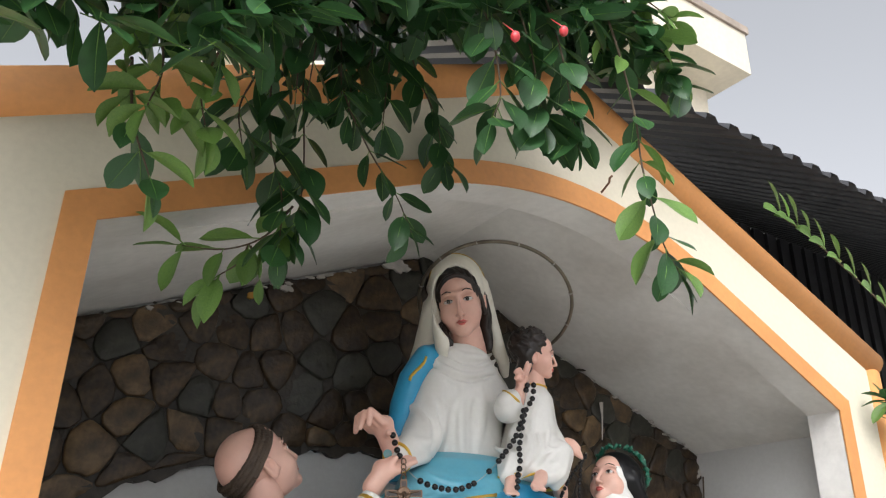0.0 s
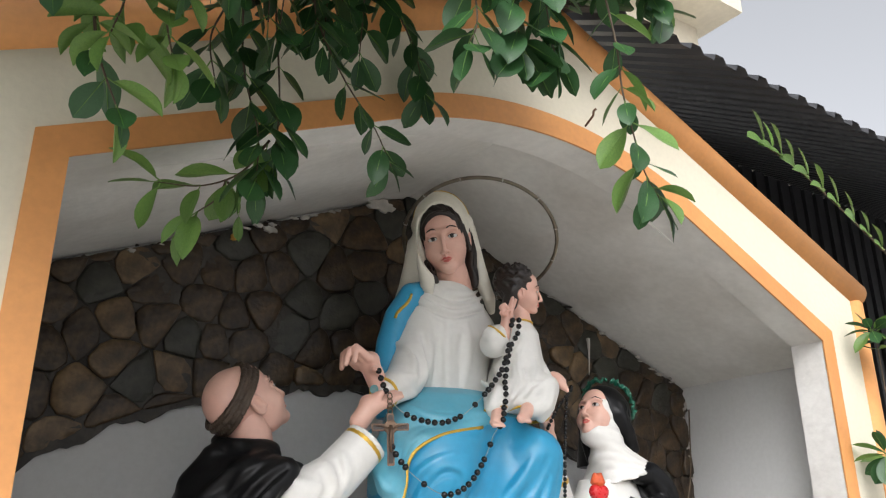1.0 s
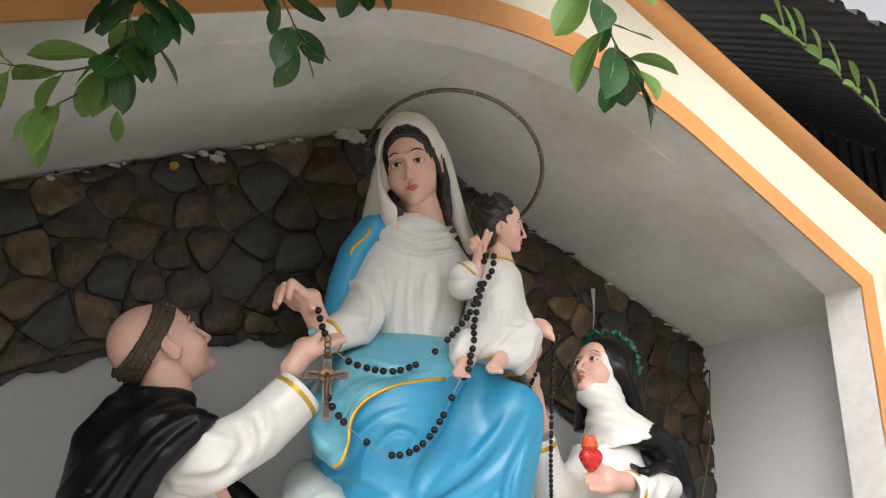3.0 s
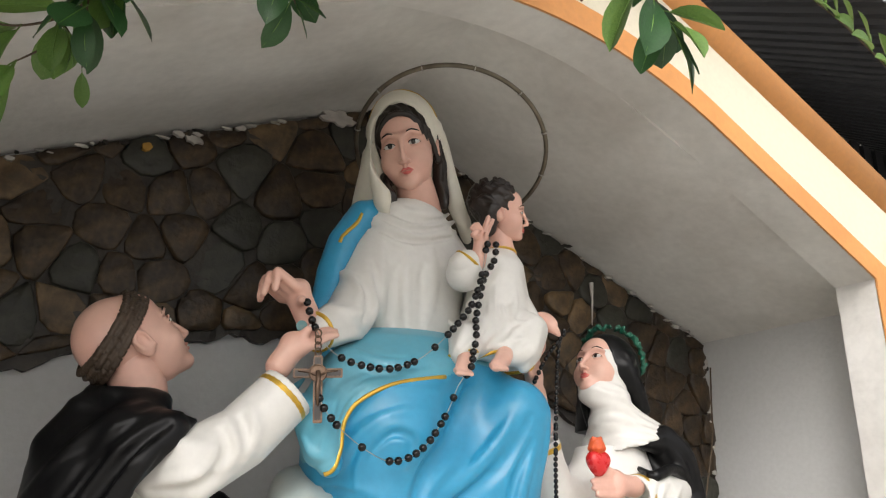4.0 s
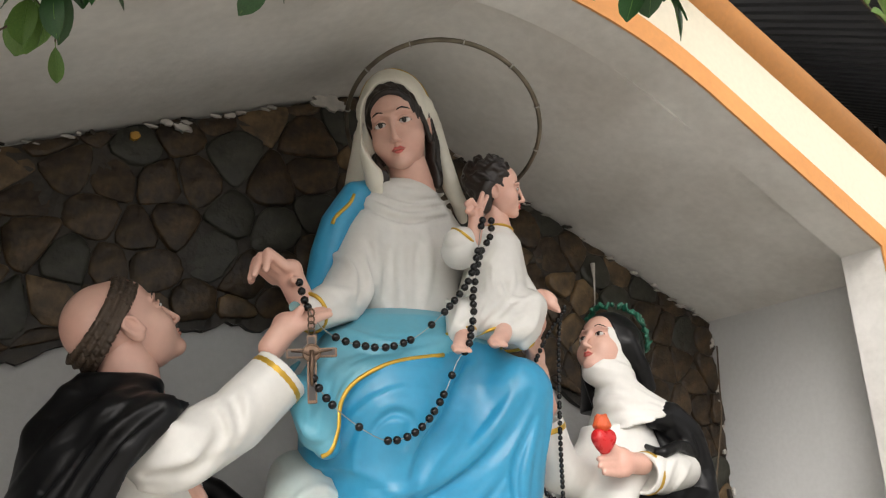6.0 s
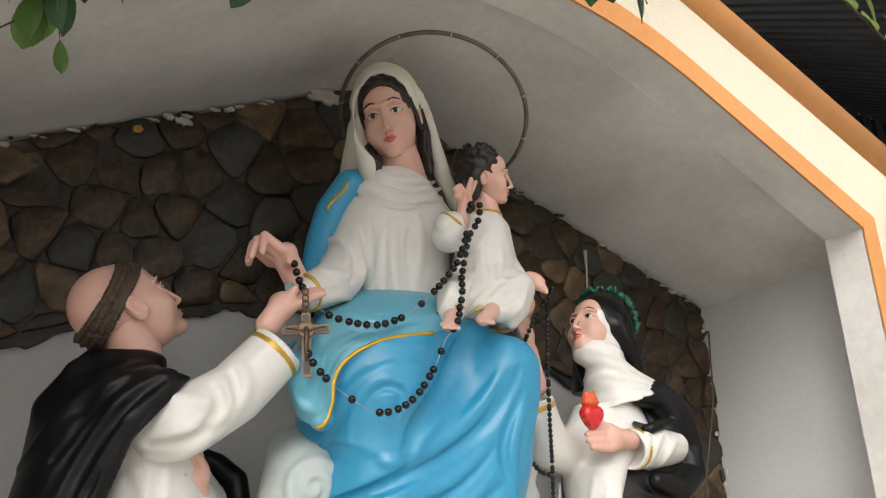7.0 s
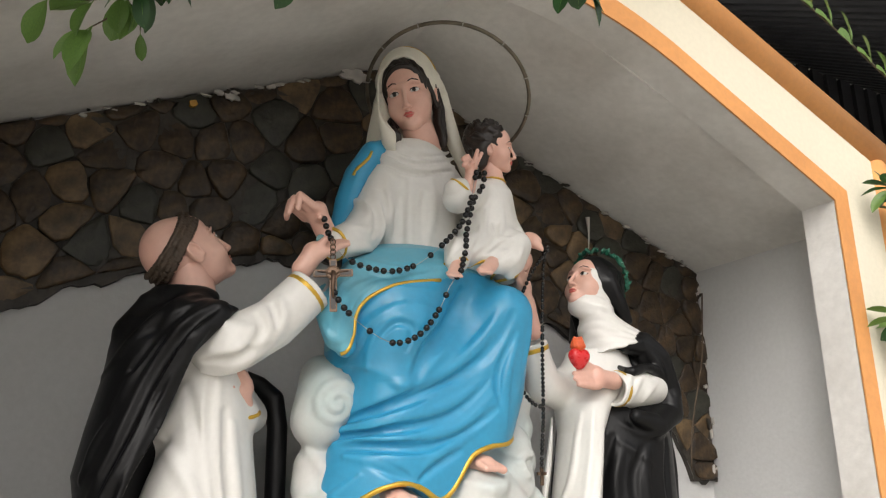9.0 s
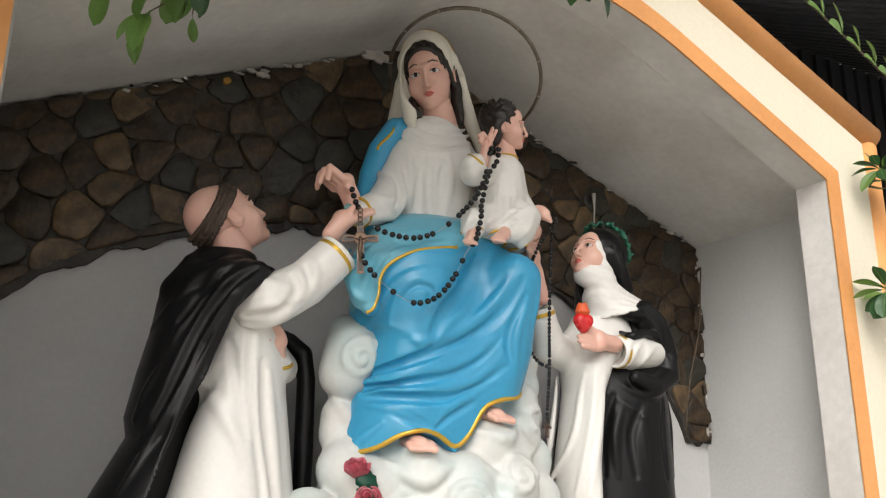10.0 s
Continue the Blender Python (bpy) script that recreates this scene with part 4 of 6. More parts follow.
# the child on her knee
C_TURN = turned(58, 0, -14)
C_HEAD, C_SIZE = (1.753, 2.046, 2.370), 0.66
c_head, c_at = head_clay(C_HEAD, C_SIZE, C_TURN, cell=0.0022)
c_hair = Clay((1.60, 1.92, 2.24), (1.88, 2.2, 2.50), 0.0036)
c_hair.ball(c_at(0, 0.036, 0.042), [v * C_SIZE for v in (0.084, 0.096, 0.094)], 0.01, C_TURN)
for i in range(90):
    a, b = random.uniform(0, 2 * math.pi), random.uniform(-0.45, 1.0)
    r = math.sqrt(1 - min(b, 1) ** 2)
    w = random.uniform(0.3, 0.6)
    way = [c_at(0.086 * r * math.cos(a + w * q), 0.036 + 0.098 * r * math.sin(a + w * q), 0.042 + 0.094 * b + 0.012 * math.sin(3.0 * q)) for q in (0, 0.5, 1.0, 1.5)]
    c_hair.rod(way, [0.004, 0.007, 0.007, 0.003], 0.0025)
c_hair.rod([c_at(-0.06, 0.05, 0.0), c_at(-0.05, 0.06, -0.06), c_at(0.0, 0.07, -0.07)], [0.026, 0.024, 0.022], 0.012)
c_hair.ball(c_at(0, -0.084, -0.030), [v * C_SIZE for v in (0.094, 0.088, 0.110)], 0.006, C_TURN, cut=True)
c_hair.rod([c_at(-0.070, 0.0, -0.01), c_at(-0.11, -0.01, -0.01)], [0.018, 0.02], 0.004, cut=True)
c_skin = Clay((1.46, 1.80, 1.84), (1.96, 2.2, 2.36), 0.0040)
c_skin.rod([c_at(0, 0.015, -0.08), (1.76, 2.06, 2.293), (1.766, 2.07, 2.256)], [0.030, 0.032, 0.045], 0.02)
c_skin.rod([(1.613, 1.965, 2.187), (1.621, 1.96, 2.228)], [0.021, 0.019], 0.01)
c_skin.ball((1.62, 1.957, 2.253), (0.021, 0.016, 0.025), 0.01)
c_skin.rod([(1.625, 1.952, 2.268), (1.636, 1.946, 2.307)], [0.0080, 0.0062], 0.004)
c_skin.rod([(1.636, 1.957, 2.268), (1.655, 1.955, 2.306)], [0.0080, 0.0062], 0.004)
c_skin.rod([(1.606, 1.95, 2.264), (1.582, 1.938, 2.266), (1.593, 1.934, 2.276), (1.605, 1.936, 2.266)], [0.008, 0.0078, 0.0075, 0.006], 0.004)
c_skin.rod([(1.604, 1.948, 2.249), (1.583, 1.938, 2.248), (1.594, 1.934, 2.257)], [0.008, 0.0075, 0.006], 0.004)
c_skin.rod([(1.625, 1.945, 2.242), (1.62, 1.935, 2.258)], [0.009, 0.006], 0.004)
hand(c_skin, (1.874, 2.04, 2.094), (1.882, 2.02, 2.079), (1.887, 1.99, 2.053), (1.887, 2.0, 2.077), (0.1, 0.5, 0.8), 0.0072)
for a, b, c in (((1.568, 1.945, 1.958), (1.547, 1.925, 1.93), (1.523, 1.905, 1.906)), ((1.678, 1.945, 1.967), (1.647, 1.915, 1.941), (1.614, 1.895, 1.924))):
    c_skin.rod([a, b, c], [0.022, 0.020, 0.016], 0.01)
    for i in range(5):
        o = (i - 2) * 0.0085
        c_skin.rod([(c[0] + o, c[1] - 0.004, c[2] - 0.002), (c[0] + 1.15 * o - 0.006, c[1] - 0.022, c[2] - 0.012)], [0.007, 0.0055], 0.003)
c_robe = Clay((1.50, 1.82, 1.84), (1.98, 2.28, 2.36), 0.0042)
c_robe.loft(sorted([((1.732, 2.06, 2.002)[2], (1.732, 2.06, 2.002)[0], 2.07, 0.105, 0.095), ((1.74, 2.06, 2.093)[2], (1.74, 2.06, 2.093)[0], 2.07, 0.092, 0.088), ((1.748, 2.06, 2.179)[2], (1.748, 2.06, 2.179)[0], 2.07, 0.072, 0.075), ((1.758, 2.06, 2.233)[2], (1.758, 2.06, 2.233)[0], 2.07, 0.060, 0.06), ((1.764, 2.06, 2.27)[2], (1.764, 2.06, 2.27)[0], 2.07, 0.036, 0.04)]), 0.02)
c_robe.rod([(1.713, 2.05, 2.219), (1.589, 1.99, 2.161), (1.57, 1.975, 2.18)], [0.045, 0.044, 0.030], 0.025)
c_robe.rod([(1.664, 2.02, 2.207), (1.595, 1.975, 2.19)], [0.034, 0.030], 0.02)
c_robe.rod([(1.688, 2.02, 2.021), (1.574, 1.96, 1.989), (1.561, 1.95, 1.958)], [0.065, 0.042, 0.036], 0.025)
c_robe.rod([(1.73, 2.04, 2.029), (1.778, 1.98, 2.04), (1.739, 1.955, 1.983), (1.692, 1.95, 1.97)], [0.068, 0.046, 0.042, 0.034], 0.03)
c_robe.rod([(1.803, 1.99, 2.045), (1.772, 1.97, 1.98), (1.745, 1.96, 1.94)], [0.036, 0.028, 0.014], 0.02)
c_robe.rod([(1.794, 2.06, 2.224), (1.813, 2.06, 2.14), (1.826, 2.03, 2.083)], [0.030, 0.030, 0.028], 0.02)
for path, r in ((((1.659, 2.0, 2.16), (1.639, 1.97, 2.07), (1.58, 1.94, 1.99)), 0.011), (((1.708, 2.0, 2.176), (1.676, 1.97, 2.075), (1.609, 1.94, 1.985)), 0.012), (((1.751, 2.0, 2.164), (1.737, 1.98, 2.084), (1.65, 1.94, 1.997), (1.613, 1.94, 1.961)), 0.012),
                (((1.761, 1.97, 2.058), (1.686, 1.94, 2.001), (1.633, 1.94, 1.963)), 0.011), (((1.787, 1.97, 2.043), (1.746, 1.95, 1.983), (1.717, 1.95, 1.947)), 0.010), (((1.59, 1.98, 2.058), (1.55, 1.96, 1.999), (1.528, 1.95, 1.947)), 0.010), (((1.615, 1.96, 2.014), (1.56, 1.94, 1.972), (1.536, 1.94, 1.95)), 0.009),
                (((1.705, 1.98, 2.098), (1.706, 1.97, 2.052), (1.749, 1.97, 2.048)), 0.009)):
    ridge(c_robe, path, r * 1.1, 0.007)
for path, r in ((((1.684, 2.0, 2.136), (1.656, 1.97, 2.055), (1.6, 1.94, 1.992)), 0.010), (((1.716, 1.98, 2.1), (1.687, 1.96, 2.031), (1.624, 1.94, 1.978)), 0.010), (((1.72, 1.95, 1.998), (1.679, 1.94, 1.971)), 0.009)):
    groove(c_robe, path, r * 1.1, 0.008)


def c_details(bm, mats, base):
    n = len(mats)
    mats += [EYEWHITE, IRIS, LIPS, GOLD]
    face_paint(bm, c_at, C_SIZE, C_TURN, base, (n, n + 1, n + 2))
    ring_trim(bm, (1.59, 1.972, 2.194), (0.45, -0.35, 0.75), 0.032, base, n + 3, 0.004)
    ring_trim(bm, (1.766, 2.065, 2.27), (0.1, 0.0, 1.0), 0.037, base, n + 3, 0.0035)
    tube_bm(bm, [Vector(p) - base for p in on_cloth(c_robe, ((1.511, 1.95, 1.934), (1.539, 1.94, 1.954), (1.574, 1.94, 1.959), (1.6, 1.94, 1.947), (1.644, 1.94, 1.967), (1.674, 1.94, 1.966), (1.708, 1.95, 1.939), (1.747, 1.96, 1.929), (1.773, 1.97, 1.946)), 30, 0.002)], 0.0042, 8, n + 3)


child_statue = figure("child_statue", (1.74, 2.02, 1.95), [(c_head, SKIN), (c_skin, SKIN), (c_hair, HAIR), (c_robe, WHITE)], c_details)
tagged(child_statue, "small painted child statue in white robe, hand raised", "statue")

# the friar
D_BASE = (0.86, 2.18, SILL)
D_TURN = turned(98, 42, 5)
D_HEAD, D_SIZE = (0.871, 2.16, 1.935), 0.98
d_head, d_at = head_clay(D_HEAD, D_SIZE, D_TURN)
d_hair = Clay((0.66, 1.98, 1.76), (1.04, 2.36, 2.12), 0.0030)
D_BACK = np.array((0, 0.47, 0.883))
D_RISE = np.array((0, -0.883, 0.47))
SKULL = np.array((0.076, 0.093, 0.089))


def on_skull(a, lean, lift=1.0):
    """A point of the shaven crown's rim: a turns round it, lean moves it across the band."""
    w = math.cos(a) * np.array((1.0, 0, 0)) + math.sin(a) * D_RISE + lean * D_BACK
    w /= np.linalg.norm(w / SKULL)
    return d_at(*(w * lift + np.array((0, 0.022, 0.035))))


for lean in (-0.06, 0.10, 0.26):
    d_hair.rod([on_skull(2 * math.pi * i / 28, lean, 0.97) for i in range(29)], 0.0075, 0.008)
for i in range(62):
    a = 2 * math.pi * i / 62
    for row, lean in enumerate((0.36, 0.20, 0.04, -0.08)):
        b = a + 0.03 * row + random.uniform(-0.018, 0.018)
        d_hair.rod([on_skull(b, lean + 0.02, 1.05), on_skull(b + 0.05, lean - 0.07, 1.12), on_skull(b + 0.02, lean - 0.16, 1.06)], [0.0030, 0.0052, 0.0024], 0.001)
d_skin = Clay((0.74, 1.88, 1.52), (1.32, 2.34, 2.04), 0.0046)
d_skin.rod([d_at(0, 0.03, -0.03), (0.89, 2.16, 1.845), (0.894, 2.17, 1.804)], [0.056, 0.056, 0.07], 0.03)
hand(d_skin, (1.123, 1.985, 1.889), (1.152, 1.975, 1.936), (1.233, 1.968, 1.974), (1.167, 1.945, 1.964), (-0.35, 0.85, 0.35), 0.0100)
hand(d_skin, (1.03, 2.12, 1.542), (1.01, 2.09, 1.585), (0.982, 2.07, 1.63), (0.982, 2.06, 1.589), (0.7, -0.45, 0.3), 0.0095)
d_white = Clay((0.60, 1.86, SILL - 0.02), (1.25, 2.46, 1.88), 0.0054)
d_white.loft([(SILL, 0.93, 2.2, 0.235, 0.21), (1.18, 0.935, 2.19, 0.175, 0.17), (1.45, 0.945, 2.175, 0.125, 0.135), (1.60, 0.94, 2.17, 0.115, 0.125), (1.72, 0.905, 2.17, 0.115, 0.135), (1.80, 0.89, 2.17, 0.08, 0.09)], 0.03)
d_white.rod([(0.99, 2.28, 1.66), (1.075, 2.23, 1.535), (1.039, 2.14, 1.531)], [0.05, 0.048, 0.038], 0.03)
for path, r in ((((0.944, 2.0, 1.605), (0.945, 2.0, 1.454), (0.972, 2.0, 1.317), (0.994, 2.0, 1.187)), 0.014), (((0.918, 2.0, 1.594), (0.913, 2.0, 1.47), (0.946, 2.0, 1.316), (0.963, 2.0, 1.187)), 0.014), (((0.891, 2.0, 1.592), (0.878, 2.0, 1.52), (0.822, 2.0, 1.465), (0.787, 2.0, 1.38), (0.743, 2.0, 1.233)), 0.015),
                (((0.869, 2.0, 1.581), (0.852, 2.0, 1.519), (0.829, 2.0, 1.483)), 0.012), (((0.83, 2.0, 1.47), (0.87, 2.0, 1.399), (0.919, 2.0, 1.316), (0.946, 2.0, 1.188)), 0.015), (((0.985, 2.05, 1.496), (1.003, 2.05, 1.353), (1.032, 2.05, 1.185)), 0.013)):
    ridge(d_white, path, r, 0.018)
for path, r in ((((0.931, 2.0, 1.595), (0.929, 2.0, 1.453), (0.959, 2.0, 1.317), (0.979, 2.0, 1.187)), 0.011), (((0.84, 2.0, 1.457), (0.82, 2.0, 1.431), (0.783, 2.0, 1.33), (0.755, 2.0, 1.19)), 0.016), (((0.879, 2.0, 1.573), (0.9, 2.0, 1.469), (0.931, 2.0, 1.333)), 0.013), (((0.967, 2.03, 1.529), (0.98, 2.03, 1.37), (1.015, 2.03, 1.186)), 0.011)):
    groove(d_white, path, r, 0.016)
d_arm, d_cuff, d_aim = sleeve([(0.905, 2.08, 1.693), (0.927, 2.04, 1.686), (0.971, 2.0, 1.689), (1.056, 1.99, 1.743), (1.146, 1.98, 1.839)], [0.055, 0.066, 0.068, 0.063, 0.060])
for path, r in ((((0.902, 1.95, 1.622), (0.961, 1.94, 1.625), (1.02, 1.93, 1.665)), 0.014), (((1.012, 1.95, 1.77), (1.031, 1.93, 1.731), (1.019, 1.93, 1.688)), 0.012), (((0.875, 1.97, 1.703), (0.928, 1.94, 1.721), (0.99, 1.93, 1.713)), 0.014), (((1.055, 1.94, 1.792), (1.063, 1.93, 1.744), (1.047, 1.93, 1.696)), 0.010), (((0.908, 1.95, 1.658), (0.965, 1.93, 1.665), (1.0, 1.93, 1.7)), 0.011)):
    ridge(d_arm, path, r, 0.016)
for path, r in ((((0.999, 1.95, 1.75), (1.013, 1.93, 1.71), (0.983, 1.93, 1.662)), 0.012), (((0.9, 1.95, 1.639), (0.951, 1.94, 1.642), (0.992, 1.93, 1.663)), 0.010), (((1.038, 1.94, 1.776), (1.045, 1.93, 1.723)), 0.009)):
    groove(d_arm, path, r, 0.014)
open_end(d_arm, d_cuff, d_aim, 0.050)
d_black = Clay((0.34, 1.84, SILL - 0.02), (1.24, 2.50, 1.92), 0.0054)
d_black.loft(sorted([(SILL, (0.769, 2.17, 1.154)[0], 2.2, 0.25, 0.25), ((0.591, 2.17, 1.182)[2], (0.807, 2.17, 1.179)[0], 2.19, 0.220, 0.23), ((0.575, 2.17, 1.33)[2], (0.852, 2.17, 1.335)[0], 2.19, 0.190, 0.215), ((0.569, 2.17, 1.38)[2], (0.838, 2.17, 1.389)[0], 2.19, 0.186, 0.21), ((0.557, 2.17, 1.491)[2], (0.839, 2.17, 1.507)[0], 2.19, 0.168, 0.20),
                     ((0.543, 2.17, 1.613)[2], (0.842, 2.17, 1.639)[0], 2.18, 0.146, 0.18), ((0.535, 2.17, 1.685)[2], (0.841, 2.17, 1.716)[0], 2.18, 0.136, 0.17), ((0.528, 2.17, 1.748)[2], (0.845, 2.17, 1.785)[0], 2.175, 0.118, 0.15), ((0.523, 2.17, 1.795)[2], (0.852, 2.17, 1.838)[0], 2.17, 0.080, 0.10)]), 0.03)
d_black.rod(spline([(0.923, 2.09, 1.816), (0.856, 2.07, 1.82), (0.812, 2.1, 1.823), (0.803, 2.18, 1.834), (0.848, 2.25, 1.86), (0.915, 2.24, 1.864)], 15), 0.016, 0.03)
d_black.rod([(0.782, 2.14, 1.791), (0.741, 2.16, 1.723), (0.74, 2.18, 1.679)], [0.03, 0.034, 0.02], 0.03)
d_black.rod([(0.962, 2.0, 1.754), (0.914, 1.99, 1.743), (0.872, 1.99, 1.688), (0.848, 2.01, 1.608)], [0.022, 0.045, 0.052, 0.04], 0.04)
d_black.rod([(0.902, 2.06, 1.794), (0.851, 2.03, 1.748)], [0.03, 0.05], 0.04)
for path, r in ((((0.913, 2.0, 1.789), (0.843, 2.0, 1.751), (0.772, 2.0, 1.653), (0.72, 2.0, 1.527)), 0.014), (((0.952, 2.0, 1.771), (0.872, 2.0, 1.722), (0.806, 2.0, 1.612), (0.75, 2.0, 1.478), (0.687, 2.0, 1.328)), 0.015), (((0.937, 2.0, 1.781), (0.853, 2.0, 1.734), (0.787, 2.0, 1.628), (0.723, 2.0, 1.46)), 0.011),
                (((0.876, 2.0, 1.797), (0.799, 2.0, 1.755), (0.736, 2.0, 1.676), (0.696, 2.0, 1.611)), 0.013), (((0.936, 2.0, 1.734), (0.863, 2.0, 1.662), (0.816, 2.0, 1.542), (0.775, 2.0, 1.421), (0.71, 2.0, 1.249)), 0.014), (((0.783, 2.0, 1.531), (0.743, 2.0, 1.411), (0.685, 2.0, 1.273), (0.64, 2.0, 1.192)), 0.014), (((0.711, 2.0, 1.501), (0.688, 2.0, 1.442), (0.668, 2.0, 1.368)), 0.013)):
    ridge(d_black, path, r, 0.009, 0.5)
for path, r in ((((0.906, 2.0, 1.758), (0.838, 2.0, 1.704), (0.778, 2.0, 1.583), (0.732, 2.0, 1.444), (0.675, 2.0, 1.296)), 0.014), (((0.86, 2.0, 1.771), (0.794, 2.0, 1.709), (0.742, 2.0, 1.615)), 0.011), (((0.901, 2.0, 1.702), (0.838, 2.0, 1.588), (0.795, 2.0, 1.481), (0.73, 2.0, 1.289)), 0.013)):
    groove(d_black, path, r, 0.010)
D_EDGE = sorted((p[2], p[0]) for p in ((0.975, 2.0, 1.776), (0.944, 2.0, 1.744), (0.864, 2.0, 1.648), (0.834, 2.0, 1.552), (0.812, 2.0, 1.482), (0.762, 2.0, 1.379), (0.697, 2.0, 1.187), (0.688, 2.0, 1.164)))


def d_cut(x, y, z):
    far = np.clip((y - 2.12) / 0.14, 0, 1)
    return (x - (np.interp(z, [e[0] for e in D_EDGE], [e[1] for e in D_EDGE]) * (1 - far) + 1.08 * far)) * 0.8


keep(d_black, d_cut)
d_black.rod(spline([(1.06, 2.30, 1.64), (1.150, 2.26, 1.585), (1.165, 2.26, 1.40), (1.17, 2.27, 1.1), (1.17, 2.27, SILL)], 9), [0.03, 0.028, 0.028, 0.028, 0.028, 0.028, 0.028, 0.030, 0.032], 0.02)


def d_details(bm, mats, base):
    n = len(mats)
    mats += [EYEWHITE, IRIS, LIPS_PALE, GOLD]
    face_paint(bm, d_at, D_SIZE, D_TURN, base, (n, n + 1, n + 2), wide=0.8)
    for o in (0.0165, 0.019, 0.0215, 0.024):
        ring_trim(bm, d_cuff - d_aim * o, d_aim, 0.0582, base, n + 3, 0.0040)
    ring_trim(bm, (1.033, 2.125, 1.532), (-0.15, -0.35, 0.9), 0.038, base, n + 3, 0.005)


friar_statue = figure("friar_statue", D_BASE, [(d_head, SKIN), (d_skin, SKIN), (d_hair, HAIR_BROWN), (d_white, WHITE), (d_arm, WHITE), (d_black, BLACK)], d_details)
tagged(friar_statue, "painted statue of a tonsured friar in white habit and black cloak", "statue")

# the nun with the heart
N_BASE = (2.28, 2.24, SILL)
N_TURN = turned(-79, 25, -6)
N_HEAD, N_SIZE = (2.255, 2.215, 2.008), 0.98
n_head, n_at = head_clay(N_HEAD, N_SIZE, N_TURN, ears=False)
n_skin = Clay((1.82, 1.96, 1.50), (2.40, 2.36, 2.12), 0.0044)
hand(n_skin, (2.203, 2.065, 1.669), (2.121, 2.05, 1.673), (2.019, 2.03, 1.67), (2.073, 2.045, 1.72), (0.05, 0.2, 1.0), 0.0105)
n_skin.rod([(1.958, 2.15, 1.821), (1.922, 2.13, 1.909)], [0.027, 0.024])
hand(n_skin, (1.922, 2.13, 1.894), (1.89, 2.1, 1.95), (1.851, 2.05, 1.988), (1.839, 2.06, 1.959), (1.0, 0.3, 0.2), 0.0082)
n_wimple = Clay((2.02, 1.98, 1.66), (2.60, 2.46, 2.18), 0.0044)
n_wimple.ball(n_at(0, 0.010, 0.016), [v * N_SIZE for v in (0.079, 0.096, 0.104)], 0.01, N_TURN)
n_wimple.rod([n_at(0, -0.030, -0.088), (2.241, 2.17, 1.914), (2.255, 2.18, 1.864)], [0.048, 0.056, 0.075], 0.03)
n_wimple.loft(sorted([((2.317, 2.2, 1.74)[2], (2.317, 2.2, 1.74)[0], 2.20, 0.150, 0.150), ((2.325, 2.2, 1.81)[2], (2.325, 2.2, 1.81)[0], 2.20, 0.132, 0.128), ((2.331, 2.2, 1.851)[2], (2.331, 2.2, 1.851)[0], 2.21, 0.112, 0.105), ((2.303, 2.2, 1.884)[2], (2.303, 2.2, 1.884)[0], 2.21, 0.078, 0.080)]), 0.03)
N_CAPE = sorted((p[0], p[2]) for p in ((1.981, 2.1, 1.758), (2.036, 2.1, 1.759), (2.144, 2.08, 1.753), (2.267, 2.1, 1.784), (2.376, 2.12, 1.819), (2.486, 2.14, 1.853), (2.552, 2.15, 1.866)))
keep(n_wimple, lambda x, y, z: (np.interp(x, [e[0] for e in N_CAPE], [e[1] for e in N_CAPE]) - z) * 0.8)
wrinkle(n_wimple, 0.0014, 0.032, 1.0, (0.5, 0.3, 0.9))
n_wimple.ball(n_at(0, -0.090, -0.020), [v * N_SIZE for v in (0.0545, 0.092, 0.078)], 0.005, N_TURN, cut=True)
n_veil = Clay((2.06, 2.0, 1.60), (2.64, 2.52, 2.20), 0.0044)
n_veil.ball(n_at(0, 0.026, 0.036), [v * N_SIZE for v in (0.092, 0.110, 0.106)], 0.01, N_TURN)
n_veil.rod([n_at(0.088, 0.01, 0.03), (2.281, 2.14, 2.018), (2.315, 2.14, 1.952), (2.365, 2.16, 1.897)], [0.014, 0.020, 0.026, 0.018], 0.03)
n_veil.rod([n_at(-0.084, 0.0, 0.03), (2.207, 2.27, 1.994), (2.227, 2.27, 1.918), (2.226, 2.25, 1.848)], [0.012, 0.015, 0.016, 0.012], 0.02)
n_veil.loft([(1.84, 2.36, 2.31, 0.115, 0.10), (1.95, 2.335, 2.28, 0.095, 0.10), (2.05, 2.30, 2.25, 0.075, 0.09)], 0.03)
n_veil.ball(n_at(0, -0.105, -0.02), [v * N_SIZE for v in (0.078, 0.128, 0.104)], 0.005, N_TURN, cut=True)
n_veil.rod([n_at(0, -0.06, -0.08), (2.148, 2.1, 1.865)], [0.068, 0.080], 0.008, cut=True)
for path in (((2.281, 2.13, 2.055), (2.292, 2.12, 1.978), (2.335, 2.13, 1.907)), ((2.323, 2.15, 2.062), (2.344, 2.14, 1.969), (2.394, 2.16, 1.906))):
    ridge(n_veil, path, 0.008, 0.008)
n_white = Clay((1.84, 1.94, SILL - 0.02), (2.62, 2.50, 1.90), 0.0054)
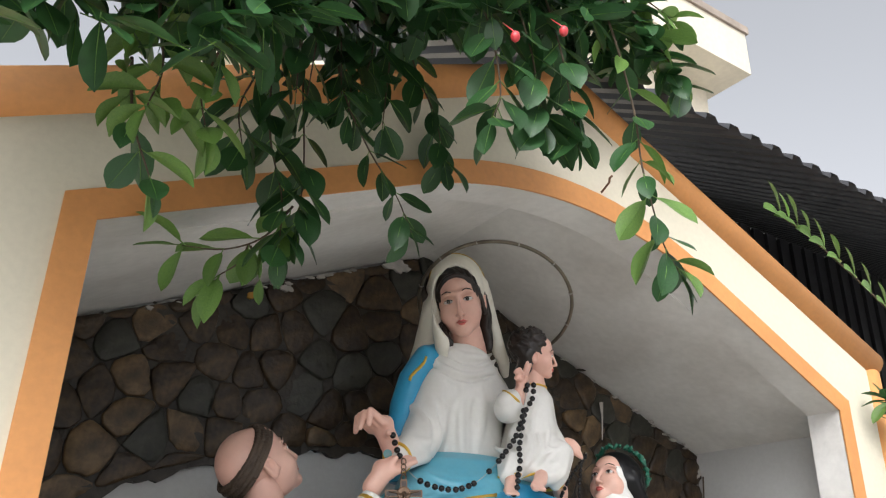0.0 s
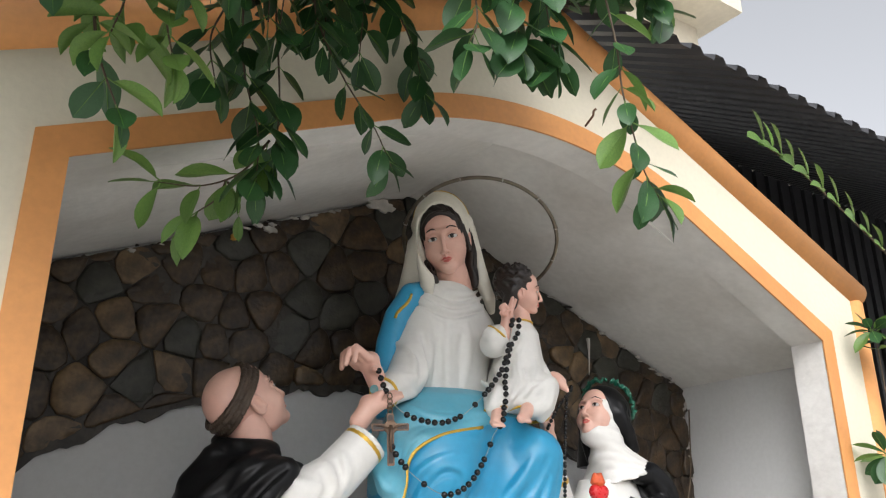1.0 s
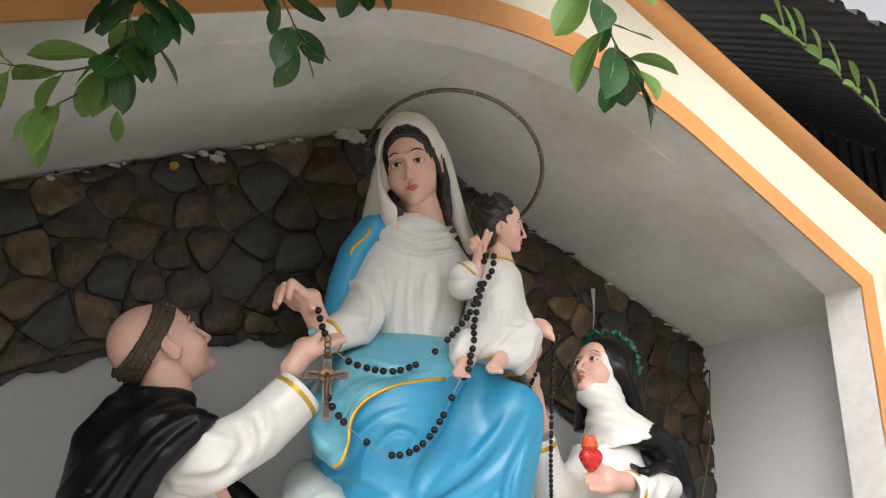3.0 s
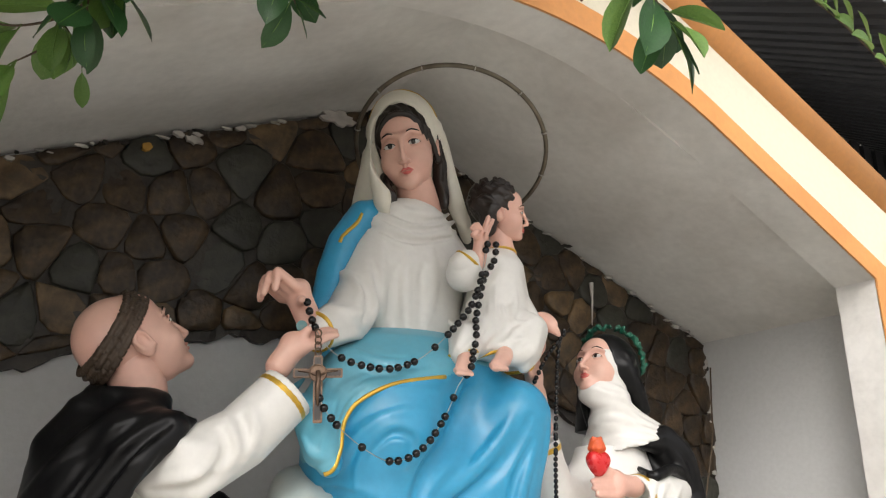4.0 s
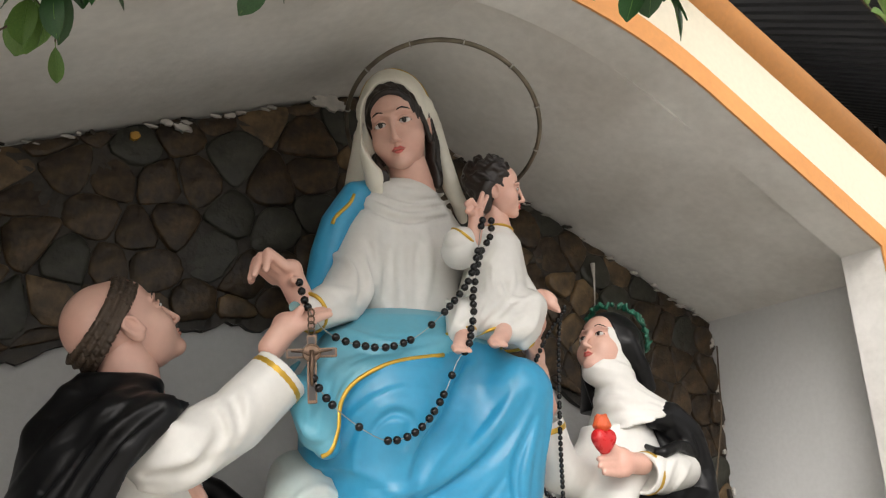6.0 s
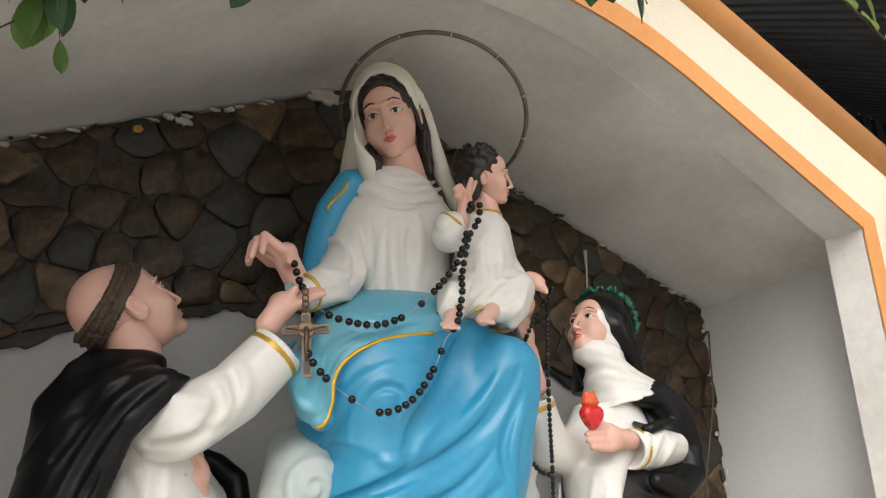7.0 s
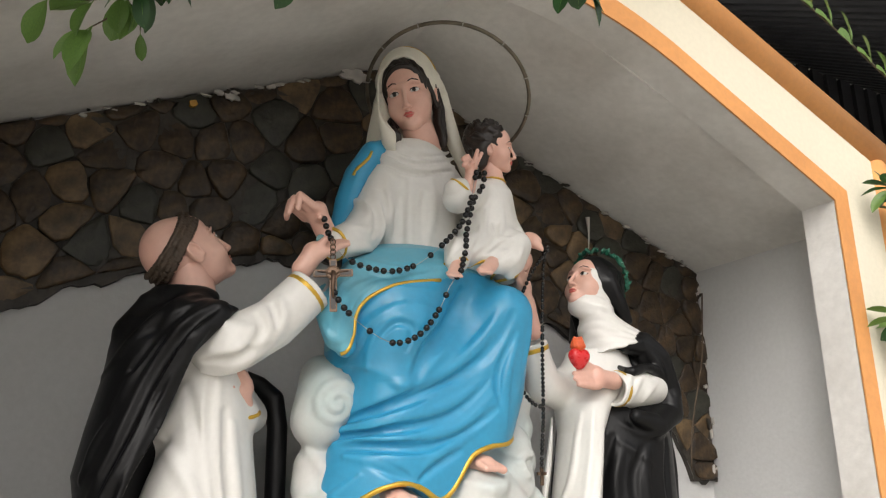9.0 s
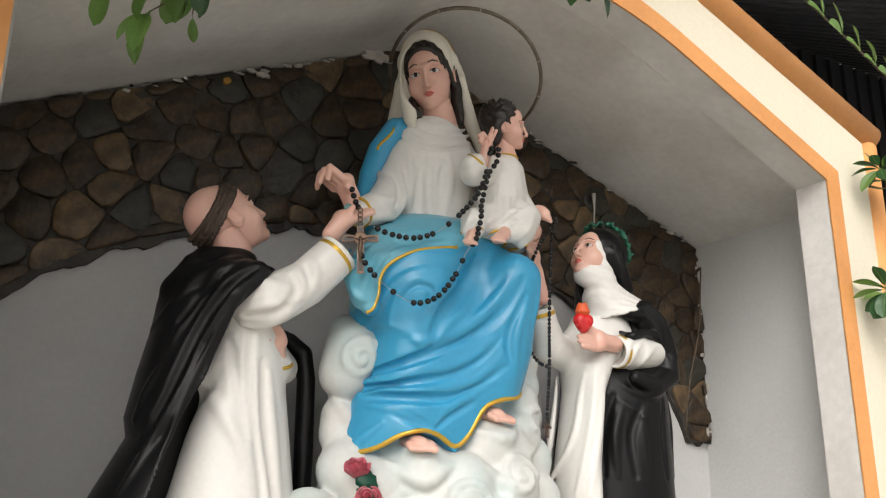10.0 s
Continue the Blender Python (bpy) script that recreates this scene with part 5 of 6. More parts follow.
n_white.loft(sorted([(SILL, (2.086, 2.12, 1.155)[0], 2.17, 0.070, 0.12), ((1.836, 2.12, 1.272)[2], (2.104, 2.12, 1.274)[0], 2.17, 0.060, 0.105), ((1.841, 2.12, 1.508)[2], (2.139, 2.12, 1.522)[0], 2.17, 0.055, 0.10), ((1.843, 2.12, 1.601)[2], (2.163, 2.12, 1.622)[0], 2.18, 0.085, 0.11), ((1.846, 2.12, 1.697)[2], (2.253, 2.12, 1.731)[0], 2.20, 0.130, 0.115), ((1.847, 2.12, 1.784)[2], (2.259, 2.12, 1.825)[0], 2.21, 0.110, 0.09)]), 0.03)
n_white.rod([(2.23, 2.22, 1.732), (2.074, 2.19, 1.644), (2.004, 2.17, 1.657), (1.963, 2.155, 1.731)], [0.06, 0.060, 0.060, 0.048], 0.03)
for x in (205, 228, 252, 276):
    ridge(n_white, ((1.8220 + 0.001210 * x, 2.06, 1.5480 + 0.000067 * x), (1.8070 + 0.001188 * x, 2.06, 1.4120 + 0.000038 * x), (1.7800 + 0.001155 * x, 2.06, 1.2720 + 0.000007 * x), (1.7620 + 0.001135 * x, 2.06, 1.1790 + -0.000013 * x)), 0.011, 0.012)
n_raised, n_rcuff, n_raim = sleeve([(2.007, 2.17, 1.657), (1.973, 2.158, 1.723), (1.949, 2.15, 1.784)], [0.058, 0.050, 0.046])
open_end(n_raised, n_rcuff, n_raim, 0.038)
n_arm, n_cuff, n_aim = sleeve([(2.473, 2.19, 1.726), (2.41, 2.12, 1.659), (2.31, 2.085, 1.651), (2.201, 2.068, 1.644)], [0.040, 0.056, 0.058, 0.055])
for path in (((2.335, 2.05, 1.697), (2.262, 2.03, 1.659), (2.238, 2.03, 1.598)), ((2.373, 2.05, 1.669), (2.312, 2.03, 1.633), (2.289, 2.03, 1.586)), ((2.308, 2.05, 1.695), (2.237, 2.03, 1.677), (2.221, 2.03, 1.636))):
    ridge(n_arm, path, 0.011, 0.012)
open_end(n_arm, n_cuff, n_aim, 0.046)
n_black = Clay((1.90, 1.94, SILL - 0.02), (2.74, 2.54, 1.98), 0.0054)
n_black.loft(sorted([(SILL, (2.344, 2.25, 1.145)[0], 2.26, 0.215, 0.20), ((1.924, 2.25, 1.272)[2], (2.347, 2.25, 1.274)[0], 2.26, 0.205, 0.195), ((1.928, 2.25, 1.463)[2], (2.349, 2.25, 1.479)[0], 2.26, 0.200, 0.19), ((1.931, 2.25, 1.601)[2], (2.347, 2.25, 1.627)[0], 2.26, 0.195, 0.17), ((1.934, 2.25, 1.712)[2], (2.394, 2.25, 1.749)[0], 2.26, 0.140, 0.14), ((1.936, 2.25, 1.804)[2], (2.393, 2.25, 1.849)[0], 2.26, 0.105, 0.10), ((1.937, 2.25, 1.856)[2], (2.404, 2.25, 1.906)[0], 2.27, 0.06, 0.06)]), 0.03)
N_EDGE = sorted((p[2], p[0]) for p in ((2.072, 2.05, 1.158), (2.091, 2.05, 1.283), (2.136, 2.05, 1.469), (2.161, 2.05, 1.566), (2.203, 2.05, 1.677), (2.243, 2.08, 1.796), (2.27, 2.1, 1.844)))
keep(n_black, lambda x, y, z: np.minimum(2.25 - y, np.interp(z, [e[0] for e in N_EDGE], [e[1] for e in N_EDGE]) - x) * 0.8)
n_black.rod([(2.3, 2.1, 1.794), (2.378, 2.11, 1.803), (2.42, 2.1, 1.752), (2.478, 2.11, 1.663), (2.471, 2.1, 1.578), (2.374, 2.07, 1.535), (2.272, 2.05, 1.558)], [0.026, 0.046, 0.050, 0.042, 0.042, 0.036, 0.022], 0.03)
n_black.rod(spline([(2.253, 2.09, 1.718), (2.245, 2.03, 1.696), (2.337, 2.05, 1.718), (2.405, 2.08, 1.706)], 9), [0.008, 0.010, 0.013, 0.016, 0.016, 0.015, 0.016, 0.018, 0.02], 0.012)
for path, r in ((((2.127, 2.0, 1.55), (2.1, 2.0, 1.401), (2.07, 2.0, 1.283)), 0.015), (((2.188, 2.0, 1.535), (2.155, 2.0, 1.402), (2.14, 2.0, 1.274)), 0.018), (((2.26, 2.0, 1.481), (2.226, 2.0, 1.367), (2.228, 2.0, 1.23)), 0.018), (((2.351, 2.0, 1.485), (2.316, 2.0, 1.388), (2.329, 2.0, 1.229)), 0.016), (((2.511, 2.1, 1.58), (2.502, 2.1, 1.416), (2.499, 2.1, 1.227)), 0.014),
                (((2.322, 2.1, 1.817), (2.4, 2.1, 1.761), (2.447, 2.1, 1.66)), 0.010), (((2.364, 2.1, 1.838), (2.442, 2.1, 1.765), (2.495, 2.1, 1.642)), 0.010), (((2.253, 2.03, 1.54), (2.328, 2.03, 1.5), (2.454, 2.06, 1.543)), 0.014), (((2.07, 2.0, 1.283), (2.134, 2.0, 1.27), (2.204, 2.0, 1.239)), 0.012), (((2.211, 2.0, 1.507), (2.295, 2.0, 1.444), (2.344, 2.0, 1.407)), 0.013)):
    ridge(n_black, path, r, 0.010)
for path, r in ((((2.157, 2.0, 1.533), (2.124, 2.0, 1.401), (2.105, 2.0, 1.283)), 0.014), (((2.223, 2.0, 1.498), (2.189, 2.0, 1.366), (2.186, 2.0, 1.23)), 0.016), (((2.31, 2.0, 1.464), (2.27, 2.0, 1.368), (2.278, 2.0, 1.229)), 0.016), (((2.433, 2.05, 1.491), (2.409, 2.05, 1.372), (2.416, 2.05, 1.228)), 0.013), (((2.348, 2.1, 1.799), (2.419, 2.1, 1.742), (2.46, 2.1, 1.64)), 0.009)):
    groove(n_black, path, r, 0.012)
HEART = np.array((2.039, 2.03, 1.73))
n_heart = Clay(HEART - 0.08, HEART + 0.08, 0.0030)
n_heart.ball(HEART + (-0.013, 0, 0.003), (0.023, 0.021, 0.023), 0.010)
n_heart.ball(HEART + (0.016, 0, 0.003), (0.023, 0.021, 0.023), 0.010)
n_heart.ball(HEART + (0.001, 0, -0.016), (0.022, 0.020, 0.024), 0.016)
n_flame = Clay(HEART - 0.08, HEART + (0.08, 0.08, 0.10), 0.0028)
TIP = np.array((2.038, 2.03, 1.768))
for i in range(11):
    a = 2 * math.pi * i / 11
    n_flame.rod([TIP + (0, 0, -0.020), TIP + (0.019 * math.cos(a), 0.017 * math.sin(a), -0.006), TIP + (0.014 * math.cos(a + 0.5), 0.012 * math.sin(a + 0.5), 0.014 + 0.003 * (i % 3)), TIP + (0.003 * math.cos(a), 0.003 * math.sin(a), 0.020)], [0.009, 0.0070, 0.005, 0.003], 0.002)
n_wreath = Clay((2.08, 2.00, 1.88), (2.56, 2.50, 2.22), 0.0040)
for i in range(58):
    a = 2 * math.pi * i / 58
    p = n_at(0.094 * math.cos(a), 0.046 + 0.094 * math.sin(a), 0.098 - 0.046 * math.sin(a))
    n_wreath.ball(np.array(p) + np.array([random.uniform(-0.006, 0.006) for _ in range(3)]), (random.uniform(0.005, 0.008), random.uniform(0.012, 0.018), random.uniform(0.005, 0.009)), 0.003, turned(random.uniform(0, 180), random.uniform(-60, 60)))


def n_details(bm, mats, base):
    n = len(mats)
    mats += [EYEWHITE, IRIS, LIPS, GOLD]
    face_paint(bm, n_at, N_SIZE, N_TURN, base, (n, n + 1, n + 2))
    for o in (0.017, 0.0195, 0.022, 0.0245):
        ring_trim(bm, n_cuff - n_aim * o, n_aim, 0.0545, base, n + 3, 0.0040)
        ring_trim(bm, n_rcuff - n_raim * o, n_raim, 0.0465, base, n + 3, 0.0042)


nun_statue = figure("nun_statue", N_BASE, [(n_head, SKIN), (n_skin, SKIN), (n_wimple, WHITE), (n_veil, BLACK), (n_white, WHITE), (n_raised, WHITE), (n_arm, WHITE), (n_black, BLACK), (n_heart, RED), (n_flame, FLAME), (n_wreath, ROSELEAF)], n_details)
tagged(nun_statue, "painted statue of a nun holding a red heart, black cloak", "statue")

# the cloud under the seated figure
cloud = Clay((0.98, 1.84, SILL - 0.02), (2.06, 2.50, 1.76), 0.0064)
cloud.loft([(SILL, 1.52, 2.2, 0.44, 0.26), (1.10, 1.52, 2.2, 0.36, 0.24), (1.28, 1.53, 2.2, 0.30, 0.19), (1.60, 1.56, 2.24, 0.26, 0.15), (1.72, 1.56, 2.26, 0.22, 0.12)], 0.06)
for c, r in (((1.272, 2.15, 1.590), 0.090), ((1.250, 2.16, 1.525), 0.080), ((1.262, 2.19, 1.645), 0.06), ((1.255, 2.19, 1.40), 0.062), ((1.235, 2.18, 1.345), 0.05), ((1.25, 2.13, 1.25), 0.085), ((1.30, 2.05, 1.20), 0.085),
             ((1.43, 2.01, 1.245), 0.085), ((1.55, 2.00, 1.205), 0.10), ((1.50, 1.97, 1.12), 0.10), ((1.66, 2.03, 1.315), 0.085), ((1.74, 2.06, 1.30), 0.085), ((1.71, 2.01, 1.20), 0.10), ((1.80, 2.11, 1.36), 0.075), ((1.84, 2.14, 1.46), 0.07),
             ((1.90, 2.20, 1.52), 0.062), ((1.89, 2.19, 1.42), 0.07), ((1.87, 2.14, 1.28), 0.085), ((1.86, 2.09, 1.16), 0.09), ((1.62, 1.96, 1.10), 0.09), ((1.13, 2.10, 1.12), 0.085), ((1.20, 2.05, 1.05), 0.09), ((1.36, 1.98, 1.08), 0.09), ((1.92, 2.21, 1.60), 0.05)):
    cloud.ball(c, r, 0.028)
for c, r, turns in (((1.262, 2.062, 1.56), 0.062, 2.0), ((1.52, 1.885, 1.15), 0.075, 2.2), ((1.71, 1.925, 1.235), 0.060, 1.8), ((1.87, 2.07, 1.40), 0.045, 1.6), ((1.16, 2.03, 1.10), 0.06, 1.8), ((1.36, 1.90, 1.15), 0.05, 1.6)):
    way = [(c[0] + r * (1 - i / 34) * math.cos(turns * 2 * math.pi * i / 30), 0, c[2] + r * (1 - i / 34) * math.sin(turns * 2 * math.pi * i / 30)) for i in range(31)]
    cloud.rod([front_of(cloud, q[0], q[2], 0.002) for q in way], 0.012, 0.012)
for path in (((1.32, 0, 1.27), (1.40, 0, 1.22), (1.48, 0, 1.26)), ((1.60, 0, 1.36), (1.68, 0, 1.34), (1.76, 0, 1.38)), ((1.78, 0, 1.30), (1.86, 0, 1.34), (1.90, 0, 1.42)), ((1.22, 0, 1.44), (1.26, 0, 1.38), (1.25, 0, 1.31)), ((1.60, 0, 1.26), (1.66, 0, 1.20), (1.66, 0, 1.12))):
    cloud.rod([front_of(cloud, q[0], q[2], 0.0) for q in spline(path, 9)], [0.006, 0.010, 0.014, 0.016, 0.016, 0.016, 0.014, 0.010, 0.006], 0.018)
tagged(figure("cloud_pedestal", (1.52, 2.2, SILL), [(cloud, CLOUD)]), "sculpted white cloud pedestal with pale blue swirls", "pedestal")

# ---- halo ----
H_C, H_R = Vector((1.61, 2.079, 2.533)), 0.258
H_N = Vector((-0.366, -0.427, -0.889)).normalized()
H_U = H_N.orthogonal().normalized()
H_V = H_N.cross(H_U)
halo = new("halo", None)
halo.location = H_C
tagged(halo, "thin tarnished metal halo ring above the seated statue", "halo")


def on_halo(a):
    return (H_U * math.cos(a) + H_V * math.sin(a)) * H_R


bm = bmesh.new()
tube_bm(bm, [on_halo(2 * math.pi * i / 96) for i in range(96)], 0.0062, 10, close=True)
part("ring", bm, HALO_METAL, halo)
for i in range(12):
    a = 2 * math.pi * (i + 0.2) / 12
    bm = bmesh.new()
    tube_bm(bm, [on_halo(a - 0.006), on_halo(a + 0.006)], 0.0086, 10)
    part("joint", bm, CHAIN, halo, "pale metal joint")

# ---- rosaries ----
bead_mesh = bpy.data.meshes.new("bead")
bm = bmesh.new()
bmesh.ops.create_uvsphere(bm, u_segments=14, v_segments=10, radius=1)
for f in bm.faces:
    f.smooth = True
bm.to_mesh(bead_mesh)
bm.free()
bead_mesh.materials.append(BEAD)


def bead(parent, p, r, stretch=1.0):
    ob = new("bead", bead_mesh)
    ob.parent = parent
    ob.location = Vector(p) - parent.location
    ob.scale = (r, r, r * stretch)


def clear_of_robes(p, r):
    y = p[1]
    for clay in (m_lap, c_skin, c_robe):
        x, z = p[0], p[2]
        if clay.lo[0] < x < clay.lo[0] + clay.cell * (clay.n[0] - 1) and clay.lo[2] < z < clay.lo[2] + clay.cell * (clay.n[2] - 1):
            i, k = int(round((x - clay.lo[0]) / clay.cell)), int(round((z - clay.lo[2]) / clay.cell))
            if (clay.d[i, :, k] < 0).any():
                y = min(y, front_of(clay, x, z)[1] - r * 0.8)
    return (p[0], y, p[2])


def string_of(parent, pts, r, gap, skip=(), stretch=1.0, clear=True):
    """Beads at even steps along a smooth line, on a thin chain; skip: places along it with bare chain."""
    line = [np.array(p) for p in spline(pts, 160)]
    if clear:
        line = [np.array(clear_of_robes(p, r)) for p in line]
        for _ in range(6):
            line = [line[0]] + [(line[i - 1] + 2 * line[i] + line[i + 1]) / 4 for i in range(1, len(line) - 1)] + [line[-1]]
    bm = bmesh.new()
    tube_bm(bm, [Vector(p) - parent.location for p in line[::3]], 0.0011, 5)
    part("chain", bm, CHAIN, parent, "thin metal chain")
    run, total = 0.0, sum(np.linalg.norm(b - a) for a, b in zip(line, line[1:]))
    due, done = gap * 0.4, 0.0
    for a, b in zip(line, line[1:]):
        done += np.linalg.norm(b - a)
        if done >= due:
            u = done / total
            if not any(s < u < e for s, e in skip):
                bead(parent, b, r, stretch)
            due += gap


rosary = new("rosary", None)
rosary.location = (1.655, 1.94, 2.25)
tagged(rosary, "large black bead rosary with a bronze crucifix, draped over lap", "rosary")
BEAD_R = 0.0088
string_of(rosary, [(1.658, 1.945, 2.248), (1.648, 1.94, 2.194), (1.617, 1.94, 2.149), (1.595, 1.935, 2.078), (1.580, 1.93, 2.025), (1.565, 1.925, 1.974), (1.548, 1.915, 1.925), (1.512, 1.90, 1.872), (1.487, 1.90, 1.818), (1.459, 1.90, 1.774), (1.425, 1.90, 1.734), (1.378, 1.90, 1.707), (1.325, 1.905, 1.705), (1.246, 1.91, 1.751), (1.201, 1.915, 1.796), (1.186, 1.925, 1.83)],
          BEAD_R, 0.0222, skip=((0.46, 0.495), (0.52, 0.555), (0.785, 0.83), (0.85, 0.90)))
string_of(rosary, [(1.627, 1.945, 2.246), (1.602, 1.93, 2.146), (1.571, 1.925, 2.073), (1.541, 1.925, 2.032), (1.494, 1.92, 1.983), (1.442, 1.92, 1.937), (1.397, 1.92, 1.910), (1.345, 1.92, 1.894), (1.291, 1.925, 1.896), (1.241, 1.93, 1.908), (1.205, 1.94, 1.935), (1.185, 1.965, 1.985), (1.176, 1.985, 2.040)],
          BEAD_R, 0.0222, skip=((0.06, 0.11), (0.40, 0.45), (0.47, 0.53), (0.80, 0.885)))

# the crucifix on it
crucifix_turn = Matrix.Translation(Vector((1.186, 1.928, 1.872)) - rosary.location) @ Matrix.Rotation(radians(-24), 4, "Z") @ Matrix.Rotation(radians(-2), 4, "Y")
bm = bmesh.new()
for x0, x1, z0, z1 in ((-0.0095, 0.0095, -0.100, 0.036), (-0.050, -0.0095, -0.0095, 0.0095), (0.0095, 0.050, -0.0095, 0.0095)):
    box(bm, x0, x1, -0.004, 0.004, z0, z1)
bmesh.ops.remove_doubles(bm, verts=bm.verts, dist=0.0001)
bmesh.ops.bevel(bm, geom=bm.edges, offset=0.0014, segments=2, affect="EDGES", clamp_overlap=True)
bmesh.ops.transform(bm, matrix=crucifix_turn, verts=bm.verts)
crucifix = part("crucifix", bm, BRONZE, rosary, "aged bronze crucifix")
bm = bmesh.new()
for x0, x1, z0, z1 in ((-0.0062, 0.0062, -0.094, -0.012), (-0.046, -0.014, -0.0060, 0.0060), (0.014, 0.046, -0.0060, 0.0060), (-0.0062, 0.0062, 0.014, 0.032)):
    box(bm, x0, x1, -0.0052, -0.0041, z0, z1)
bmesh.ops.transform(bm, matrix=crucifix_turn, verts=bm.verts)
part("inlay", bm, DARK, crucifix, "dark inlay")
bm = bmesh.new()
tube_bm(bm, [(0.0165 * math.cos(a), -0.0055, 0.0165 * math.sin(a)) for a in [2 * math.pi * i / 24 for i in range(24)]], 0.0022, 6, close=True)
tube_bm(bm, [(0, -0.0045, 0), (0, -0.0062, 0)], 0.015, 20)
bmesh.ops.transform(bm, matrix=crucifix_turn, verts=bm.verts)
part("medal", bm, BRONZE, crucifix, "round bronze medal")
bm = bmesh.new()
tube_bm(bm, [(0, -0.010, 0.004), (0.001, -0.011, -0.016), (-0.001, -0.010, -0.036), (0, -0.009, -0.066)], [0.0048, 0.0055, 0.0048, 0.0028], 8)
for q in (-1, 1):
    tube_bm(bm, [(0, -0.009, -0.006), (q * 0.018, -0.0075, 0.002), (q * 0.040, -0.006, 0.004)], [0.003, 0.0022, 0.0016], 6)
bmesh.ops.transform(bm, matrix=crucifix_turn, verts=bm.verts)
part("relief", bm, BRONZE, crucifix, "plain bronze relief")
bm = bmesh.new()
for dz in (0.043, 0.056, 0.069, 0.083):
    tube_bm(bm, [(0.0062 * math.cos(a), 0.002 * math.sin(2 * a), dz + 0.0085 * math.sin(a)) for a in [2 * math.pi * i / 16 for i in range(16)]], 0.0017, 6, close=True)
bmesh.ops.transform(bm, matrix=crucifix_turn, verts=bm.verts)
part("link", bm, BRONZE, rosary, "bronze link")

bm = bmesh.new()
o = Vector((1.180, 2.012, 1.985)) - rosary.location
tube_bm(bm, [o + Vector((-0.002, -0.004, 0.0)), o + Vector((0.002, 0.004, 0.0))], 0.012, 20)
TEAL = material("teal_enamel", (0.05, 0.22, 0.24), 0.35, vary=0.4, scale=60, second=(0.16, 0.16, 0.12), amount=0.5, bump=0.2)
part("medal", bm, TEAL, rosary, "teal enamel medal")
small_rosary = new("rosary", None)
small_rosary.location = (1.926, 2.03, 2.056)
tagged(small_rosary, "thin black bead rosary hanging from the child's hand to the nun", "rosary")
string_of(small_rosary, [(1.915, 1.995, 2.062), (1.926, 2.03, 2.040), (1.930, 2.052, 1.951), (1.938, 2.08, 1.745), (1.940, 2.09, 1.577), (1.932, 2.09, 1.485), (1.924, 2.09, 1.40)], 0.0062, 0.0134, stretch=1.15, clear=False)
string_of(small_rosary, [(1.920, 2.0, 2.055), (1.885, 2.05, 1.98), (1.858, 2.10, 1.86), (1.853, 2.10, 1.741), (1.864, 2.10, 1.648), (1.897, 2.095, 1.594), (1.938, 2.09, 1.577)], 0.0062, 0.0134, stretch=1.15, clear=False)
bm = bmesh.new()
o = Vector((1.922, 2.088, 1.375)) - small_rosary.location
for dx, dz in ((0.0045, 0.026), (0.016, 0.0045)):
    box(bm, o.x - dx, o.x + dx, o.y - 0.003, o.y + 0.003, o.z - dz + (0.008 if dx > 0.01 else 0), o.z + dz + (0.008 if dx > 0.01 else 0))
part("cross", bm, BRONZE, small_rosary, "small dark metal cross")


# ---- painted roses on the cloud ----
def rose(at, size, lean):
    ob = new("rose", None)
    ob.location = at
    tagged(ob, "pink painted rose ornament on the white cloud", "rose", "roses on the cloud")
    k = 0
    for ring_no, (count, r, h, open_) in enumerate(((3, 0.25, 0.75, 0.05), (4, 0.45, 0.72, 0.22), (5, 0.62, 0.62, 0.42))):
        for i in range(count):
            a0 = 2 * math.pi * i / count + ring_no * 0.5
            bm = bmesh.new()
            rows = []
            for v in range(5):
                t = v / 4
                row = []
                for u in range(6):
                    s = (u / 5 - 0.5) * 2
                    a = a0 + s * math.pi / count * 1.25
                    rr = size * (r * (0.35 + 0.65 * math.sin(math.pi * 0.55 * t + 0.25)) + open_ * t * t * 0.5)
                    z = size * (h * t - 0.12 * s * s * t * 2 - 0.25 * open_ * t ** 3) * 1.5
                    row.append(bm.verts.new((rr * math.cos(a), rr * math.sin(a), z)))
                rows.append(row)
            for p, q in zip(rows, rows[1:]):
                for u in range(5):
                    bm.faces.new((p[u], p[u + 1], q[u + 1], q[u])).smooth = True
            bmesh.ops.solidify(bm, geom=bm.faces[:], thickness=size * 0.05)
            bmesh.ops.transform(bm, matrix=lean.to_4x4(), verts=bm.verts)
            part("petal", bm, ROSE, ob)
            k += 1
    return ob


def painted_leaf(at, size, turn, parent):
    bm = bmesh.new()
    rows = []
    for i in range(9):
        t = i / 8
        w = size * 0.36 * math.sin(math.pi * min(1, t * 0.95 + 0.05)) * (1.0 if i % 2 else 0.82)
        rows.append([bm.verts.new((s * w, size * t, -abs(s) * w * 0.25 + 0.12 * size * math.sin(2.4 * t))) for s in (-1, -0.5, 0, 0.5, 1)])
    for p, q in zip(rows, rows[1:]):
        for u in range(4):
            bm.faces.new((p[u], p[u + 1], q[u + 1], q[u])).smooth = True
    bmesh.ops.solidify(bm, geom=bm.faces[:], thickness=0.003)
    bmesh.ops.transform(bm, matrix=Matrix.Translation(Vector(at) - parent.location) @ turn.to_4x4(), verts=bm.verts)
    part("leaf", bm, ROSELEAF, parent, "dark green painted leaf")


